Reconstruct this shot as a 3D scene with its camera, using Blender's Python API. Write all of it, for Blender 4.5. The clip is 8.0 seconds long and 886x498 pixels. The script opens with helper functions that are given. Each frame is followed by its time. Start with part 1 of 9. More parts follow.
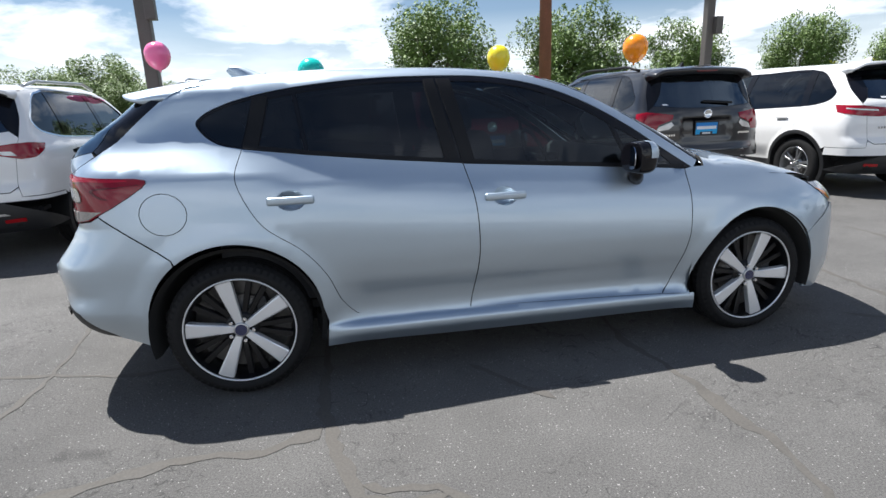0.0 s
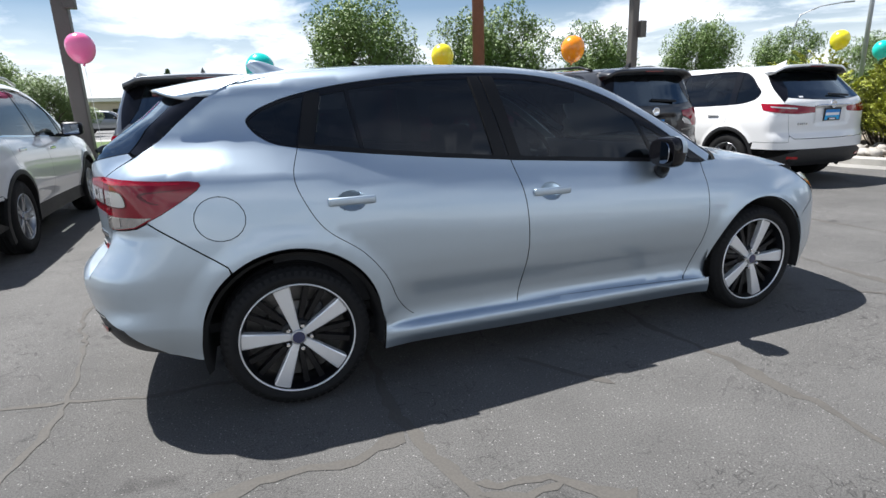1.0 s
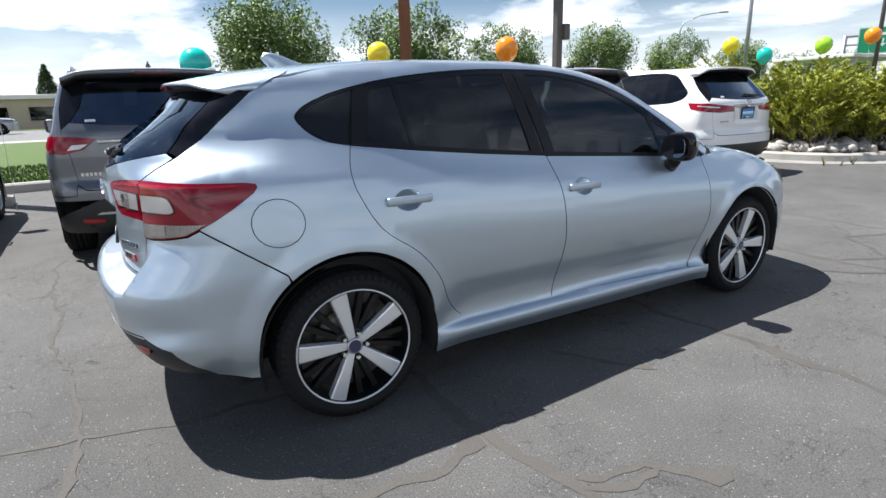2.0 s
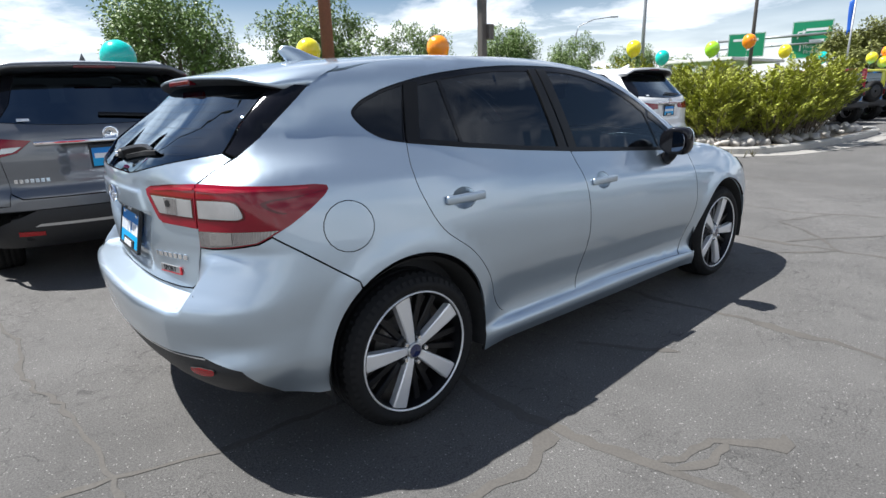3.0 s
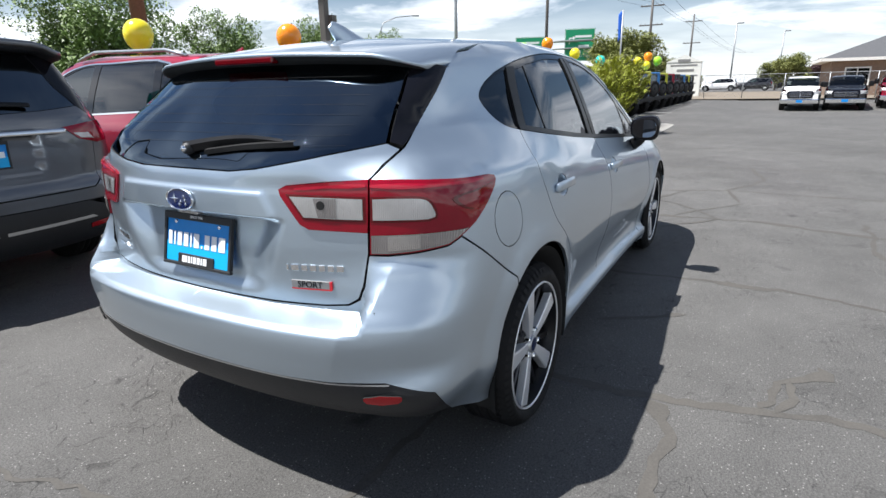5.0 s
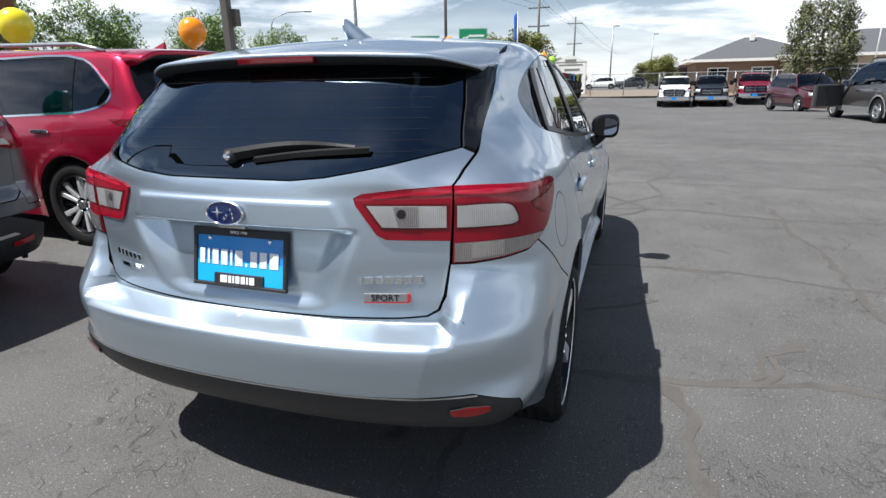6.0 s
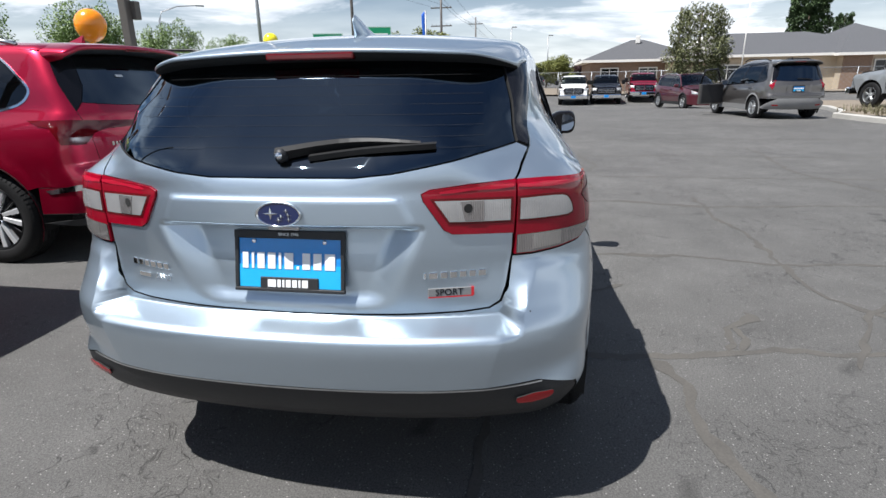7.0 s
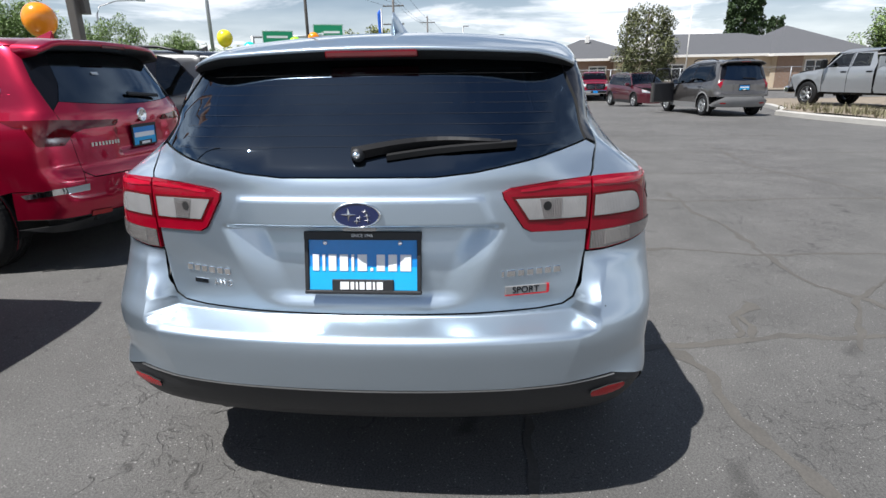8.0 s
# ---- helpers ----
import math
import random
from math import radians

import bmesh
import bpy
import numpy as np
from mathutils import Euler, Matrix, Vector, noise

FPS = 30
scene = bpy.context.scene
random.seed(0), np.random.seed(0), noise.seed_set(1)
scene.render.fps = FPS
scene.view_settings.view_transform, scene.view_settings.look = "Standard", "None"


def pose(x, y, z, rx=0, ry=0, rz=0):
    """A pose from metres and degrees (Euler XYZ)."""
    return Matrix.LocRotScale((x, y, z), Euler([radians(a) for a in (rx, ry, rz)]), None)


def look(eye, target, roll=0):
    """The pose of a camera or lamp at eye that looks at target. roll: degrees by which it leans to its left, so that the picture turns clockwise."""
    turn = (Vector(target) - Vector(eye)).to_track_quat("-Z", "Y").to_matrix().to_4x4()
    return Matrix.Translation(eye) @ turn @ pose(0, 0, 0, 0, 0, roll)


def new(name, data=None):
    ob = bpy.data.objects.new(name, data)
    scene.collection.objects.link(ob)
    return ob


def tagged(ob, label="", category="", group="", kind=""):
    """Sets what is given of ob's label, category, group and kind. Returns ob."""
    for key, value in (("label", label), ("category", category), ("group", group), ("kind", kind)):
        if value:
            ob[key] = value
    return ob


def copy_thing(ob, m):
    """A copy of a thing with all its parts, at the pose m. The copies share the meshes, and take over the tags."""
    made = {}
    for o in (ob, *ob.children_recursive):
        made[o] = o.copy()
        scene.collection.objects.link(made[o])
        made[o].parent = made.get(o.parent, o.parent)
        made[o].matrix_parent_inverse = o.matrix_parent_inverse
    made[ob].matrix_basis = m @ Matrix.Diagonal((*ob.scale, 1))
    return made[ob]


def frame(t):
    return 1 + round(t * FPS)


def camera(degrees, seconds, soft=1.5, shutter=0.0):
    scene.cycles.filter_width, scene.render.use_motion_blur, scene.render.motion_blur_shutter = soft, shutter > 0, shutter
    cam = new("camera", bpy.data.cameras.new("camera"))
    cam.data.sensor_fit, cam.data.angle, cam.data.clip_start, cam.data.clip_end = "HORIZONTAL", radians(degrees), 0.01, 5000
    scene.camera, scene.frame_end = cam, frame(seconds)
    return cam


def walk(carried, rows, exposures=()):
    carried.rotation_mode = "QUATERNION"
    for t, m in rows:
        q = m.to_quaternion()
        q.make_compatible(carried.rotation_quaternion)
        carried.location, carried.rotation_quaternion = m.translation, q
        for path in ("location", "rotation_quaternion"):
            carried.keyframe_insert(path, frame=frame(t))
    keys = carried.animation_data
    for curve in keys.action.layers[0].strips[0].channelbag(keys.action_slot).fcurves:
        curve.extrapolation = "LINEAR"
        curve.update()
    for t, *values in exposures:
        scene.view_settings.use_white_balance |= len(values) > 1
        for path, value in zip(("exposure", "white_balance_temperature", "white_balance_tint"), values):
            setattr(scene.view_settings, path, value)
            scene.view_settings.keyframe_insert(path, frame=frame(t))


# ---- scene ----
cam = camera(78.7, 8.0)
PATH = [
    (0, (-0.878, -3.306, 1.259), (-0.493, -1.408, 0.76), -2.1),
    (0.5, (-1.189, -3.227, 1.26), (-0.66, -1.366, 0.754), -2.1),
    (1, (-1.497, -3.131, 1.276), (-0.822, -1.32, 0.761), -2.0),
    (1.5, (-1.775, -2.982, 1.275), (-0.952, -1.235, 0.755), -1.9),
    (3, (-2.501, -2.447, 1.284), (-1.266, -0.969, 0.745), -1.8),
    (3.5, (-2.699, -2.214, 1.267), (-1.34, -0.852, 0.719), -1.7),
    (4, (-2.868, -1.973, 1.285), (-1.404, -0.731, 0.724), -1.5),
    (4.5, (-3.016, -1.753, 1.276), (-1.452, -0.645, 0.708), -1.4),
    (4.7, (-3.076, -1.656, 1.273), (-1.47, -0.609, 0.704), -1.3),
    (5.8, (-3.288, -1.126, 1.287), (-1.503, -0.435, 0.707), -1.1),
    (6, (-3.317, -1.044, 1.294), (-1.508, -0.421, 0.71), -1.1),
    (6.5, (-3.382, -0.844, 1.294), (-1.524, -0.399, 0.704), -1.0),
    (7, (-3.444, -0.651, 1.294), (-1.558, -0.348, 0.701), -1.0),
    (7.5, (-3.479, -0.486, 1.3), (-1.581, -0.282, 0.704), -0.9),
    (8, (-3.479, -0.321, 1.298), (-1.576, -0.183, 0.698), -0.9),
]
walk(cam, [(t, look(eye, target, roll)) for t, eye, target, roll in PATH], [(0, 0.97, 6180, 10), (4.5, 0.92, 6180, 10), (6.0, 0.76, 6180, 10), (8, 0.69, 6180, 10)])


# ---------------------------------------------------------------- sky, sun
SUN_TO = Vector((-0.33, 0.42, 1.0)).normalized()
SUN_EL = math.asin(SUN_TO.z)
SUN_AZ = math.atan2(SUN_TO.x, SUN_TO.y)


def make_world():
    w = bpy.data.worlds.new("sky")
    scene.world = w
    w.use_nodes = True
    nt = w.node_tree
    n, l = nt.nodes, nt.links
    n.clear()
    out = n.new("ShaderNodeOutputWorld")
    bg = n.new("ShaderNodeBackground")
    sky = n.new("ShaderNodeTexSky")
    sky.sky_type = "NISHITA"
    sky.sun_disc = False
    sky.sun_elevation = SUN_EL
    sky.sun_rotation = SUN_AZ
    sky.air_density = 1.0
    sky.dust_density = 0.4
    sky.ozone_density = 1.5
    co = n.new("ShaderNodeTexCoord")
    sep = n.new("ShaderNodeSeparateXYZ")
    l.new(co.outputs["Generated"], sep.inputs[0])
    # clouds on a flat layer: direction divided by its height
    hz = n.new("ShaderNodeMath"); hz.operation = "MAXIMUM"; hz.inputs[1].default_value = 0.0
    l.new(sep.outputs["Z"], hz.inputs[0])
    ad = n.new("ShaderNodeMath"); ad.operation = "ADD"; ad.inputs[1].default_value = 0.12
    l.new(hz.outputs[0], ad.inputs[0])
    dv = n.new("ShaderNodeVectorMath"); dv.operation = "DIVIDE"
    cmb = n.new("ShaderNodeCombineXYZ")
    for k in range(3):
        l.new(ad.outputs[0], cmb.inputs[k])
    l.new(co.outputs["Generated"], dv.inputs[0])
    l.new(cmb.outputs[0], dv.inputs[1])
    mp = n.new("ShaderNodeMapping")
    mp.inputs["Scale"].default_value = (1.0, 0.8, 0.0)
    mp.inputs["Location"].default_value = (3.1, 1.4, 0.0)
    mp.inputs["Rotation"].default_value = (0, 0, 0.5)
    l.new(dv.outputs[0], mp.inputs["Vector"])
    n1 = n.new("ShaderNodeTexNoise")
    n1.inputs["Scale"].default_value = 0.85
    n1.inputs["Detail"].default_value = 9.0
    n1.inputs["Roughness"].default_value = 0.58
    n1.inputs["Distortion"].default_value = 0.35
    l.new(mp.outputs[0], n1.inputs["Vector"])
    rp = n.new("ShaderNodeValToRGB")
    rp.color_ramp.elements[0].position = 0.44
    rp.color_ramp.elements[1].position = 0.60
    l.new(n1.outputs["Fac"], rp.inputs[0])
    # cloud shading: grey bellies
    n2 = n.new("ShaderNodeTexNoise")
    n2.inputs["Scale"].default_value = 1.9
    n2.inputs["Detail"].default_value = 6.0
    l.new(mp.outputs[0], n2.inputs["Vector"])
    cr = n.new("ShaderNodeValToRGB")
    cr.color_ramp.elements[0].position, cr.color_ramp.elements[0].color = 0.30, (12.2, 12.6, 13.3, 1)
    cr.color_ramp.elements[1].position, cr.color_ramp.elements[1].color = 0.62, (18.5, 18.5, 18.5, 1)
    l.new(n2.outputs["Fac"], cr.inputs[0])
    # haze whitens the sky towards the horizon
    hzr = n.new("ShaderNodeMapRange")
    hzr.inputs["From Min"].default_value, hzr.inputs["From Max"].default_value = 0.0, 0.16
    hzr.inputs["To Min"].default_value, hzr.inputs["To Max"].default_value = 0.75, 0.0
    l.new(hz.outputs[0], hzr.inputs["Value"])
    # the cloud deck opens towards the zenith
    zr = n.new("ShaderNodeMapRange"); zr.interpolation_type = "SMOOTHSTEP"
    zr.inputs["From Min"].default_value, zr.inputs["From Max"].default_value = 0.28, 0.66
    zr.inputs["To Min"].default_value, zr.inputs["To Max"].default_value = 1.0, 0.12
    l.new(hz.outputs[0], zr.inputs["Value"])
    zm = n.new("ShaderNodeMath"); zm.operation = "MULTIPLY"
    l.new(rp.outputs["Color"], zm.inputs[0])
    l.new(zr.outputs[0], zm.inputs[1])
    mx = n.new("ShaderNodeMath"); mx.operation = "MAXIMUM"
    l.new(zm.outputs[0], mx.inputs[0])
    l.new(hzr.outputs[0], mx.inputs[1])
    sc = n.new("ShaderNodeMath"); sc.operation = "MULTIPLY"; sc.inputs[1].default_value = 0.92
    l.new(mx.outputs[0], sc.inputs[0])
    mix = n.new("ShaderNodeMix"); mix.data_type = "RGBA"
    l.new(sc.outputs[0], mix.inputs["Factor"])
    l.new(sky.outputs[0], mix.inputs["A"])
    l.new(cr.outputs["Color"], mix.inputs["B"])
    l.new(mix.outputs["Result"], bg.inputs["Color"])
    bg.inputs["Strength"].default_value = 0.050
    l.new(bg.outputs[0], out.inputs[0])


make_world()
sun = new("sun", bpy.data.lights.new("sun", "SUN"))
sun.data.energy, sun.data.angle, sun.data.color = 5.0, radians(0.55), (1.0, 0.96, 0.90)
sun.matrix_world = look(SUN_TO * 60, (0, 0, 0))

# ---------------------------------------------------------------- materials
def material(name, color, rough=0.5, metal=0.0, coat=0.0, var=0.12, scale=6.0, fine=60.0, bump=0.0, bumpscale=None,
             random_hue=0.0, spec=0.5, emit=0.0, coat_rough=0.03, dirt=0.0, island=0.0):
    """A surface with variation at two scales, relief, and wear in its roughness."""
    m = bpy.data.materials.new(name)
    m.use_nodes = True
    nt = m.node_tree
    n, l = nt.nodes, nt.links
    b = n["Principled BSDF"]
    b.inputs["Base Color"].default_value = (*color, 1)
    b.inputs["Roughness"].default_value = rough
    b.inputs["Metallic"].default_value = metal
    b.inputs["Coat Weight"].default_value = coat
    b.inputs["Coat Roughness"].default_value = coat_rough
    b.inputs["Specular IOR Level"].default_value = spec
    if emit:
        b.inputs["Emission Color"].default_value = (*color, 1)
        b.inputs["Emission Strength"].default_value = emit
    co = n.new("ShaderNodeTexCoord")
    big = n.new("ShaderNodeTexNoise")
    big.inputs["Scale"].default_value, big.inputs["Detail"].default_value = scale, 4
    sm = n.new("ShaderNodeTexNoise")
    sm.inputs["Scale"].default_value, sm.inputs["Detail"].default_value = fine, 3
    l.new(co.outputs["Object"], big.inputs["Vector"])
    l.new(co.outputs["Object"], sm.inputs["Vector"])
    if var or random_hue or island:
        av = n.new("ShaderNodeMath"); av.operation = "ADD"
        l.new(big.outputs["Fac"], av.inputs[0])
        l.new(sm.outputs["Fac"], av.inputs[1])
        src = av.outputs[0]
        lo, hi = 0.6, 1.4
        if random_hue:
            oi = n.new("ShaderNodeObjectInfo")
            ml = n.new("ShaderNodeMath"); ml.operation = "MULTIPLY_ADD"
            ml.inputs[1].default_value = random_hue
            l.new(oi.outputs["Random"], ml.inputs[0])
            l.new(src, ml.inputs[2])
            src = ml.outputs[0]
            hi += random_hue
        if island:
            ge = n.new("ShaderNodeNewGeometry")
            ml = n.new("ShaderNodeMath"); ml.operation = "MULTIPLY_ADD"
            ml.inputs[1].default_value = island
            l.new(ge.outputs["Random Per Island"], ml.inputs[0])
            l.new(src, ml.inputs[2])
            src = ml.outputs[0]
            hi += island
        mr = n.new("ShaderNodeMapRange")
        mr.inputs["From Min"].default_value, mr.inputs["From Max"].default_value = lo, hi
        mr.inputs["To Min"].default_value, mr.inputs["To Max"].default_value = 1 - var, 1 + var
        l.new(src, mr.inputs["Value"])
        hs = n.new("ShaderNodeHueSaturation")
        hs.inputs["Color"].default_value = (*color, 1)
        l.new(mr.outputs[0], hs.inputs["Value"])
        l.new(hs.outputs[0], b.inputs["Base Color"])
        rr = n.new("ShaderNodeMapRange")
        rr.inputs["From Min"].default_value, rr.inputs["From Max"].default_value = 0.3, 0.7
        rr.inputs["To Min"].default_value, rr.inputs["To Max"].default_value = rough * (1 - 0.5 * var), min(1, rough * (1 + 0.5 * var))
        l.new(big.outputs["Fac"], rr.inputs["Value"])
        l.new(rr.outputs[0], b.inputs["Roughness"])
    if bump:
        bp = n.new("ShaderNodeBump")
        bp.inputs["Strength"].default_value = 1.0
        bp.inputs["Distance"].default_value = bump
        if bumpscale:
            s3 = n.new("ShaderNodeTexNoise")
            s3.inputs["Scale"].default_value, s3.inputs["Detail"].default_value = bumpscale, 3
            l.new(co.outputs["Object"], s3.inputs["Vector"])
            l.new(s3.outputs["Fac"], bp.inputs["Height"])
        else:
            l.new(sm.outputs["Fac"], bp.inputs["Height"])
        l.new(bp.outputs[0], b.inputs["Normal"])
    return m


def car_paint(name, color, metal=0.75, rough=0.33, coat_ior=1.5):
    m = material(name, color, rough=rough, metal=metal, coat=1.0, var=0.035, scale=1.5, fine=900, coat_rough=0.025)
    m.node_tree.nodes["Principled BSDF"].inputs["Coat IOR"].default_value = coat_ior
    return m


def tinted_glass(name, tint, rough=0.0, ior=1.56, sheen=(0.95, 0.97, 1)):
    m = bpy.data.materials.new(name)
    m.use_nodes = True
    nt = m.node_tree
    n, l = nt.nodes, nt.links
    n.remove(n["Principled BSDF"])
    tr = n.new("ShaderNodeBsdfTransparent"); tr.inputs[0].default_value = (*tint, 1)
    gl = n.new("ShaderNodeBsdfGlossy"); gl.inputs["Roughness"].default_value = rough
    gl.inputs["Color"].default_value = (*sheen, 1)
    fr = n.new("ShaderNodeFresnel"); fr.inputs["IOR"].default_value = ior
    mx = n.new("ShaderNodeMixShader")
    l.new(fr.outputs[0], mx.inputs[0])
    l.new(tr.outputs[0], mx.inputs[1])
    l.new(gl.outputs[0], mx.inputs[2])
    l.new(mx.outputs[0], n["Material Output"].inputs["Surface"])
    return m


def lens_plastic(name, color, rough=0.06, ribs=220.0, amount=0.0006, metal=0.0):
    """Moulded lamp lens: glossy skin over a ribbed body."""
    m = bpy.data.materials.new(name)
    m.use_nodes = True
    nt = m.node_tree
    n, l = nt.nodes, nt.links
    b = n["Principled BSDF"]
    b.inputs["Roughness"].default_value = 0.25
    b.inputs["Specular IOR Level"].default_value = 0.0
    b.inputs["Metallic"].default_value = metal
    b.inputs["Coat Weight"].default_value = 1.0
    b.inputs["Coat Roughness"].default_value = rough
    co = n.new("ShaderNodeTexCoord")
    wv = n.new("ShaderNodeTexWave"); wv.bands_direction = "Y"
    wv.inputs["Scale"].default_value = ribs / 6.28
    l.new(co.outputs["Object"], wv.inputs["Vector"])
    ns = n.new("ShaderNodeTexNoise"); ns.inputs["Scale"].default_value = 14
    l.new(co.outputs["Object"], ns.inputs["Vector"])
    mr = n.new("ShaderNodeMapRange")
    mr.inputs["From Min"].default_value, mr.inputs["From Max"].default_value = 0.3, 0.7
    mr.inputs["To Min"].default_value, mr.inputs["To Max"].default_value = 0.9, 1.1
    l.new(ns.outputs["Fac"], mr.inputs["Value"])
    hs = n.new("ShaderNodeHueSaturation"); hs.inputs["Color"].default_value = (*color, 1)
    l.new(mr.outputs[0], hs.inputs["Value"])
    l.new(hs.outputs[0], b.inputs["Base Color"])
    bp = n.new("ShaderNodeBump"); bp.inputs["Distance"].default_value = amount
    l.new(wv.outputs["Fac"], bp.inputs["Height"])
    l.new(bp.outputs[0], b.inputs["Normal"])
    return m


M = {}
M["silver"] = car_paint("silver_blue_metallic_paint", (0.460, 0.540, 0.615), metal=0.90, rough=0.42, coat_ior=1.58)
M["white_paint"] = car_paint("white_paint", (0.80, 0.80, 0.79), metal=0.0, rough=0.35)
M["grey_paint"] = car_paint("gunmetal_paint", (0.13, 0.135, 0.145), metal=0.7)
M["red_paint"] = car_paint("crimson_paint", (0.42, 0.002, 0.034), metal=0.72, rough=0.32)
M["black_paint"] = car_paint("black_paint", (0.006, 0.006, 0.008), metal=0.1)
M["maroon_paint"] = car_paint("maroon_paint", (0.08, 0.006, 0.015), metal=0.4)
M["bronze_paint"] = car_paint("warm_grey_paint", (0.115, 0.108, 0.104), metal=0.6)
M["lightgrey_paint"] = car_paint("light_grey_paint", (0.33, 0.345, 0.36), metal=0.5)
M["yellow_paint"] = car_paint("yellow_green_paint", (0.62, 0.62, 0.03), metal=0.0)
M["blue_paint"] = car_paint("bright_blue_paint", (0.02, 0.22, 0.60), metal=0.1)
M["orange_paint"] = car_paint("orange_paint", (0.75, 0.20, 0.02), metal=0.0)
M["gloss_black"] = material("gloss_black_trim", (0.006, 0.006, 0.008), rough=0.05, var=0.05, spec=0.35)
M["satin_black"] = material("satin_black_trim", (0.010, 0.010, 0.011), rough=0.36, var=0.1, spec=0.22)
M["plastic"] = material("grained_black_plastic", (0.015, 0.0155, 0.017), rough=0.5, var=0.15, fine=700, bump=0.0004)
M["plastic_grey"] = material("grey_plastic_cladding", (0.20, 0.20, 0.20), rough=0.5, var=0.12, fine=500, bump=0.0003)
M["wire_brown"] = material("heater_wire", (0.010, 0.010, 0.011), rough=0.95, var=0.1)
M["rubber"] = material("tyre_rubber", (0.009, 0.009, 0.0095), rough=0.75, spec=0.3, var=0.2, scale=12, fine=300, bump=0.0006)
M["well"] = material("wheel_well_liner", (0.010, 0.010, 0.010), rough=0.9, var=0.2)
M["machined"] = material("machined_aluminium", (0.80, 0.81, 0.82), rough=0.34, metal=0.55, var=0.05, fine=400)
M["alloy"] = material("silver_alloy", (0.55, 0.56, 0.57), rough=0.3, metal=0.9, var=0.05)
M["rim_black"] = material("gloss_black_alloy", (0.006, 0.006, 0.007), rough=0.35, coat=0.1, var=0.1, spec=0.3)
M["disc"] = material("brake_disc_steel", (0.16, 0.155, 0.15), rough=0.4, metal=0.9, var=0.2)
M["chrome"] = material("chrome", (0.85, 0.86, 0.87), rough=0.07, metal=1.0, var=0.03)
M["glass"] = tinted_glass("privacy_glass", (0.055, 0.062, 0.07))
M["glass_rear"] = tinted_glass("rear_privacy_glass", (0.035, 0.045, 0.055), rough=0.012, ior=2.2, sheen=(0.70, 0.85, 1.0))
M["glass_front"] = tinted_glass("green_tinted_glass", (0.22, 0.27, 0.27))
M["clear_glass"] = tinted_glass("clear_glass", (0.62, 0.68, 0.66))
M["red_lens"] = lens_plastic("red_lamp_lens", (0.24, 0.002, 0.013), amount=0.0, ribs=300)
M["bright_red"] = lens_plastic("bright_red_light_guide", (0.46, 0.008, 0.03), amount=0.0)
M["dark_red"] = lens_plastic("dark_red_lamp", (0.11, 0.003, 0.006), amount=0.0)
M["clear_lens"] = lens_plastic("clear_lamp_lens", (0.52, 0.51, 0.50), ribs=420, amount=0.0005, metal=0.6)
M["smoke_lens"] = lens_plastic("smoky_lamp_lens", (0.36, 0.335, 0.325), ribs=420, amount=0.0012, metal=0.7)
M["bowl_lens"] = lens_plastic("fluted_bowl_lens", (0.46, 0.435, 0.415), ribs=420, amount=0.0010, metal=0.7)
M["amber_lens"] = lens_plastic("amber_lamp_lens", (0.75, 0.22, 0.03))
M["reflector"] = lens_plastic("red_reflector", (0.35, 0.008, 0.012), ribs=900)
M["cabin"] = material("dark_cabin_cloth", (0.030, 0.030, 0.032), rough=0.85, var=0.2, fine=400, bump=0.0004)
M["cabin_grey"] = material("grey_cabin_trim", (0.11, 0.11, 0.115), rough=0.7, var=0.15)
M["mirror"] = material("mirror_glass", (0.42, 0.45, 0.50), rough=0.01, metal=1.0, var=0.0)
M["plate_blue"] = material("blue_licence_board", (0.004, 0.22, 0.62), rough=0.35, var=0.06, coat=0.3)
M["plate_light"] = material("light_blue_licence_board", (0.01, 0.38, 0.75), rough=0.35, var=0.05, coat=0.3)
M["white_ink"] = material("white_print", (0.78, 0.79, 0.80), rough=0.4, var=0.05)
M["red_ink"] = material("red_print", (0.55, 0.02, 0.03), rough=0.35, var=0.05)
M["navy"] = material("dark_blue_enamel", (0.008, 0.016, 0.075), rough=0.12, coat=1, var=0.05)

# ---------------------------------------------------------------- building helpers
from mathutils.geometry import delaunay_2d_cdt


def mesh_part(name, verts, faces, mat, parent=None, label="", smooth=True, normals=None, mats=None, face_mats=None):
    me = bpy.data.meshes.new(name)
    me.from_pydata([tuple(v) for v in verts], [], [tuple(f) for f in faces])
    me.polygons.foreach_set("use_smooth", [smooth] * len(me.polygons))
    for m in (mats or [mat]):
        me.materials.append(m)
    if face_mats is not None:
        me.polygons.foreach_set("material_index", face_mats)
    if normals is not None:
        me.normals_split_custom_set_from_vertices([tuple(v) for v in normals])
    me.update()
    ob = new(name, me)
    if parent is not None:
        ob.parent = parent
    if label:
        ob["label"] = label
    return ob


def part(name, bm, mat, parent=None, label="", smooth=False, angle=None):
    me = bpy.data.meshes.new(name)
    bm.normal_update()
    if angle is not None:
        lim = radians(angle)
        for e in bm.edges:
            e.smooth = not (len(e.link_faces) == 2 and e.calc_face_angle(0) > lim)
        smooth = True
    bm.to_mesh(me)
    bm.free()
    me.polygons.foreach_set("use_smooth", [smooth] * len(me.polygons))
    me.materials.append(mat)
    me.update()
    ob = new(name, me)
    if parent is not None:
        ob.parent = parent
    if label:
        ob["label"] = label
    return ob


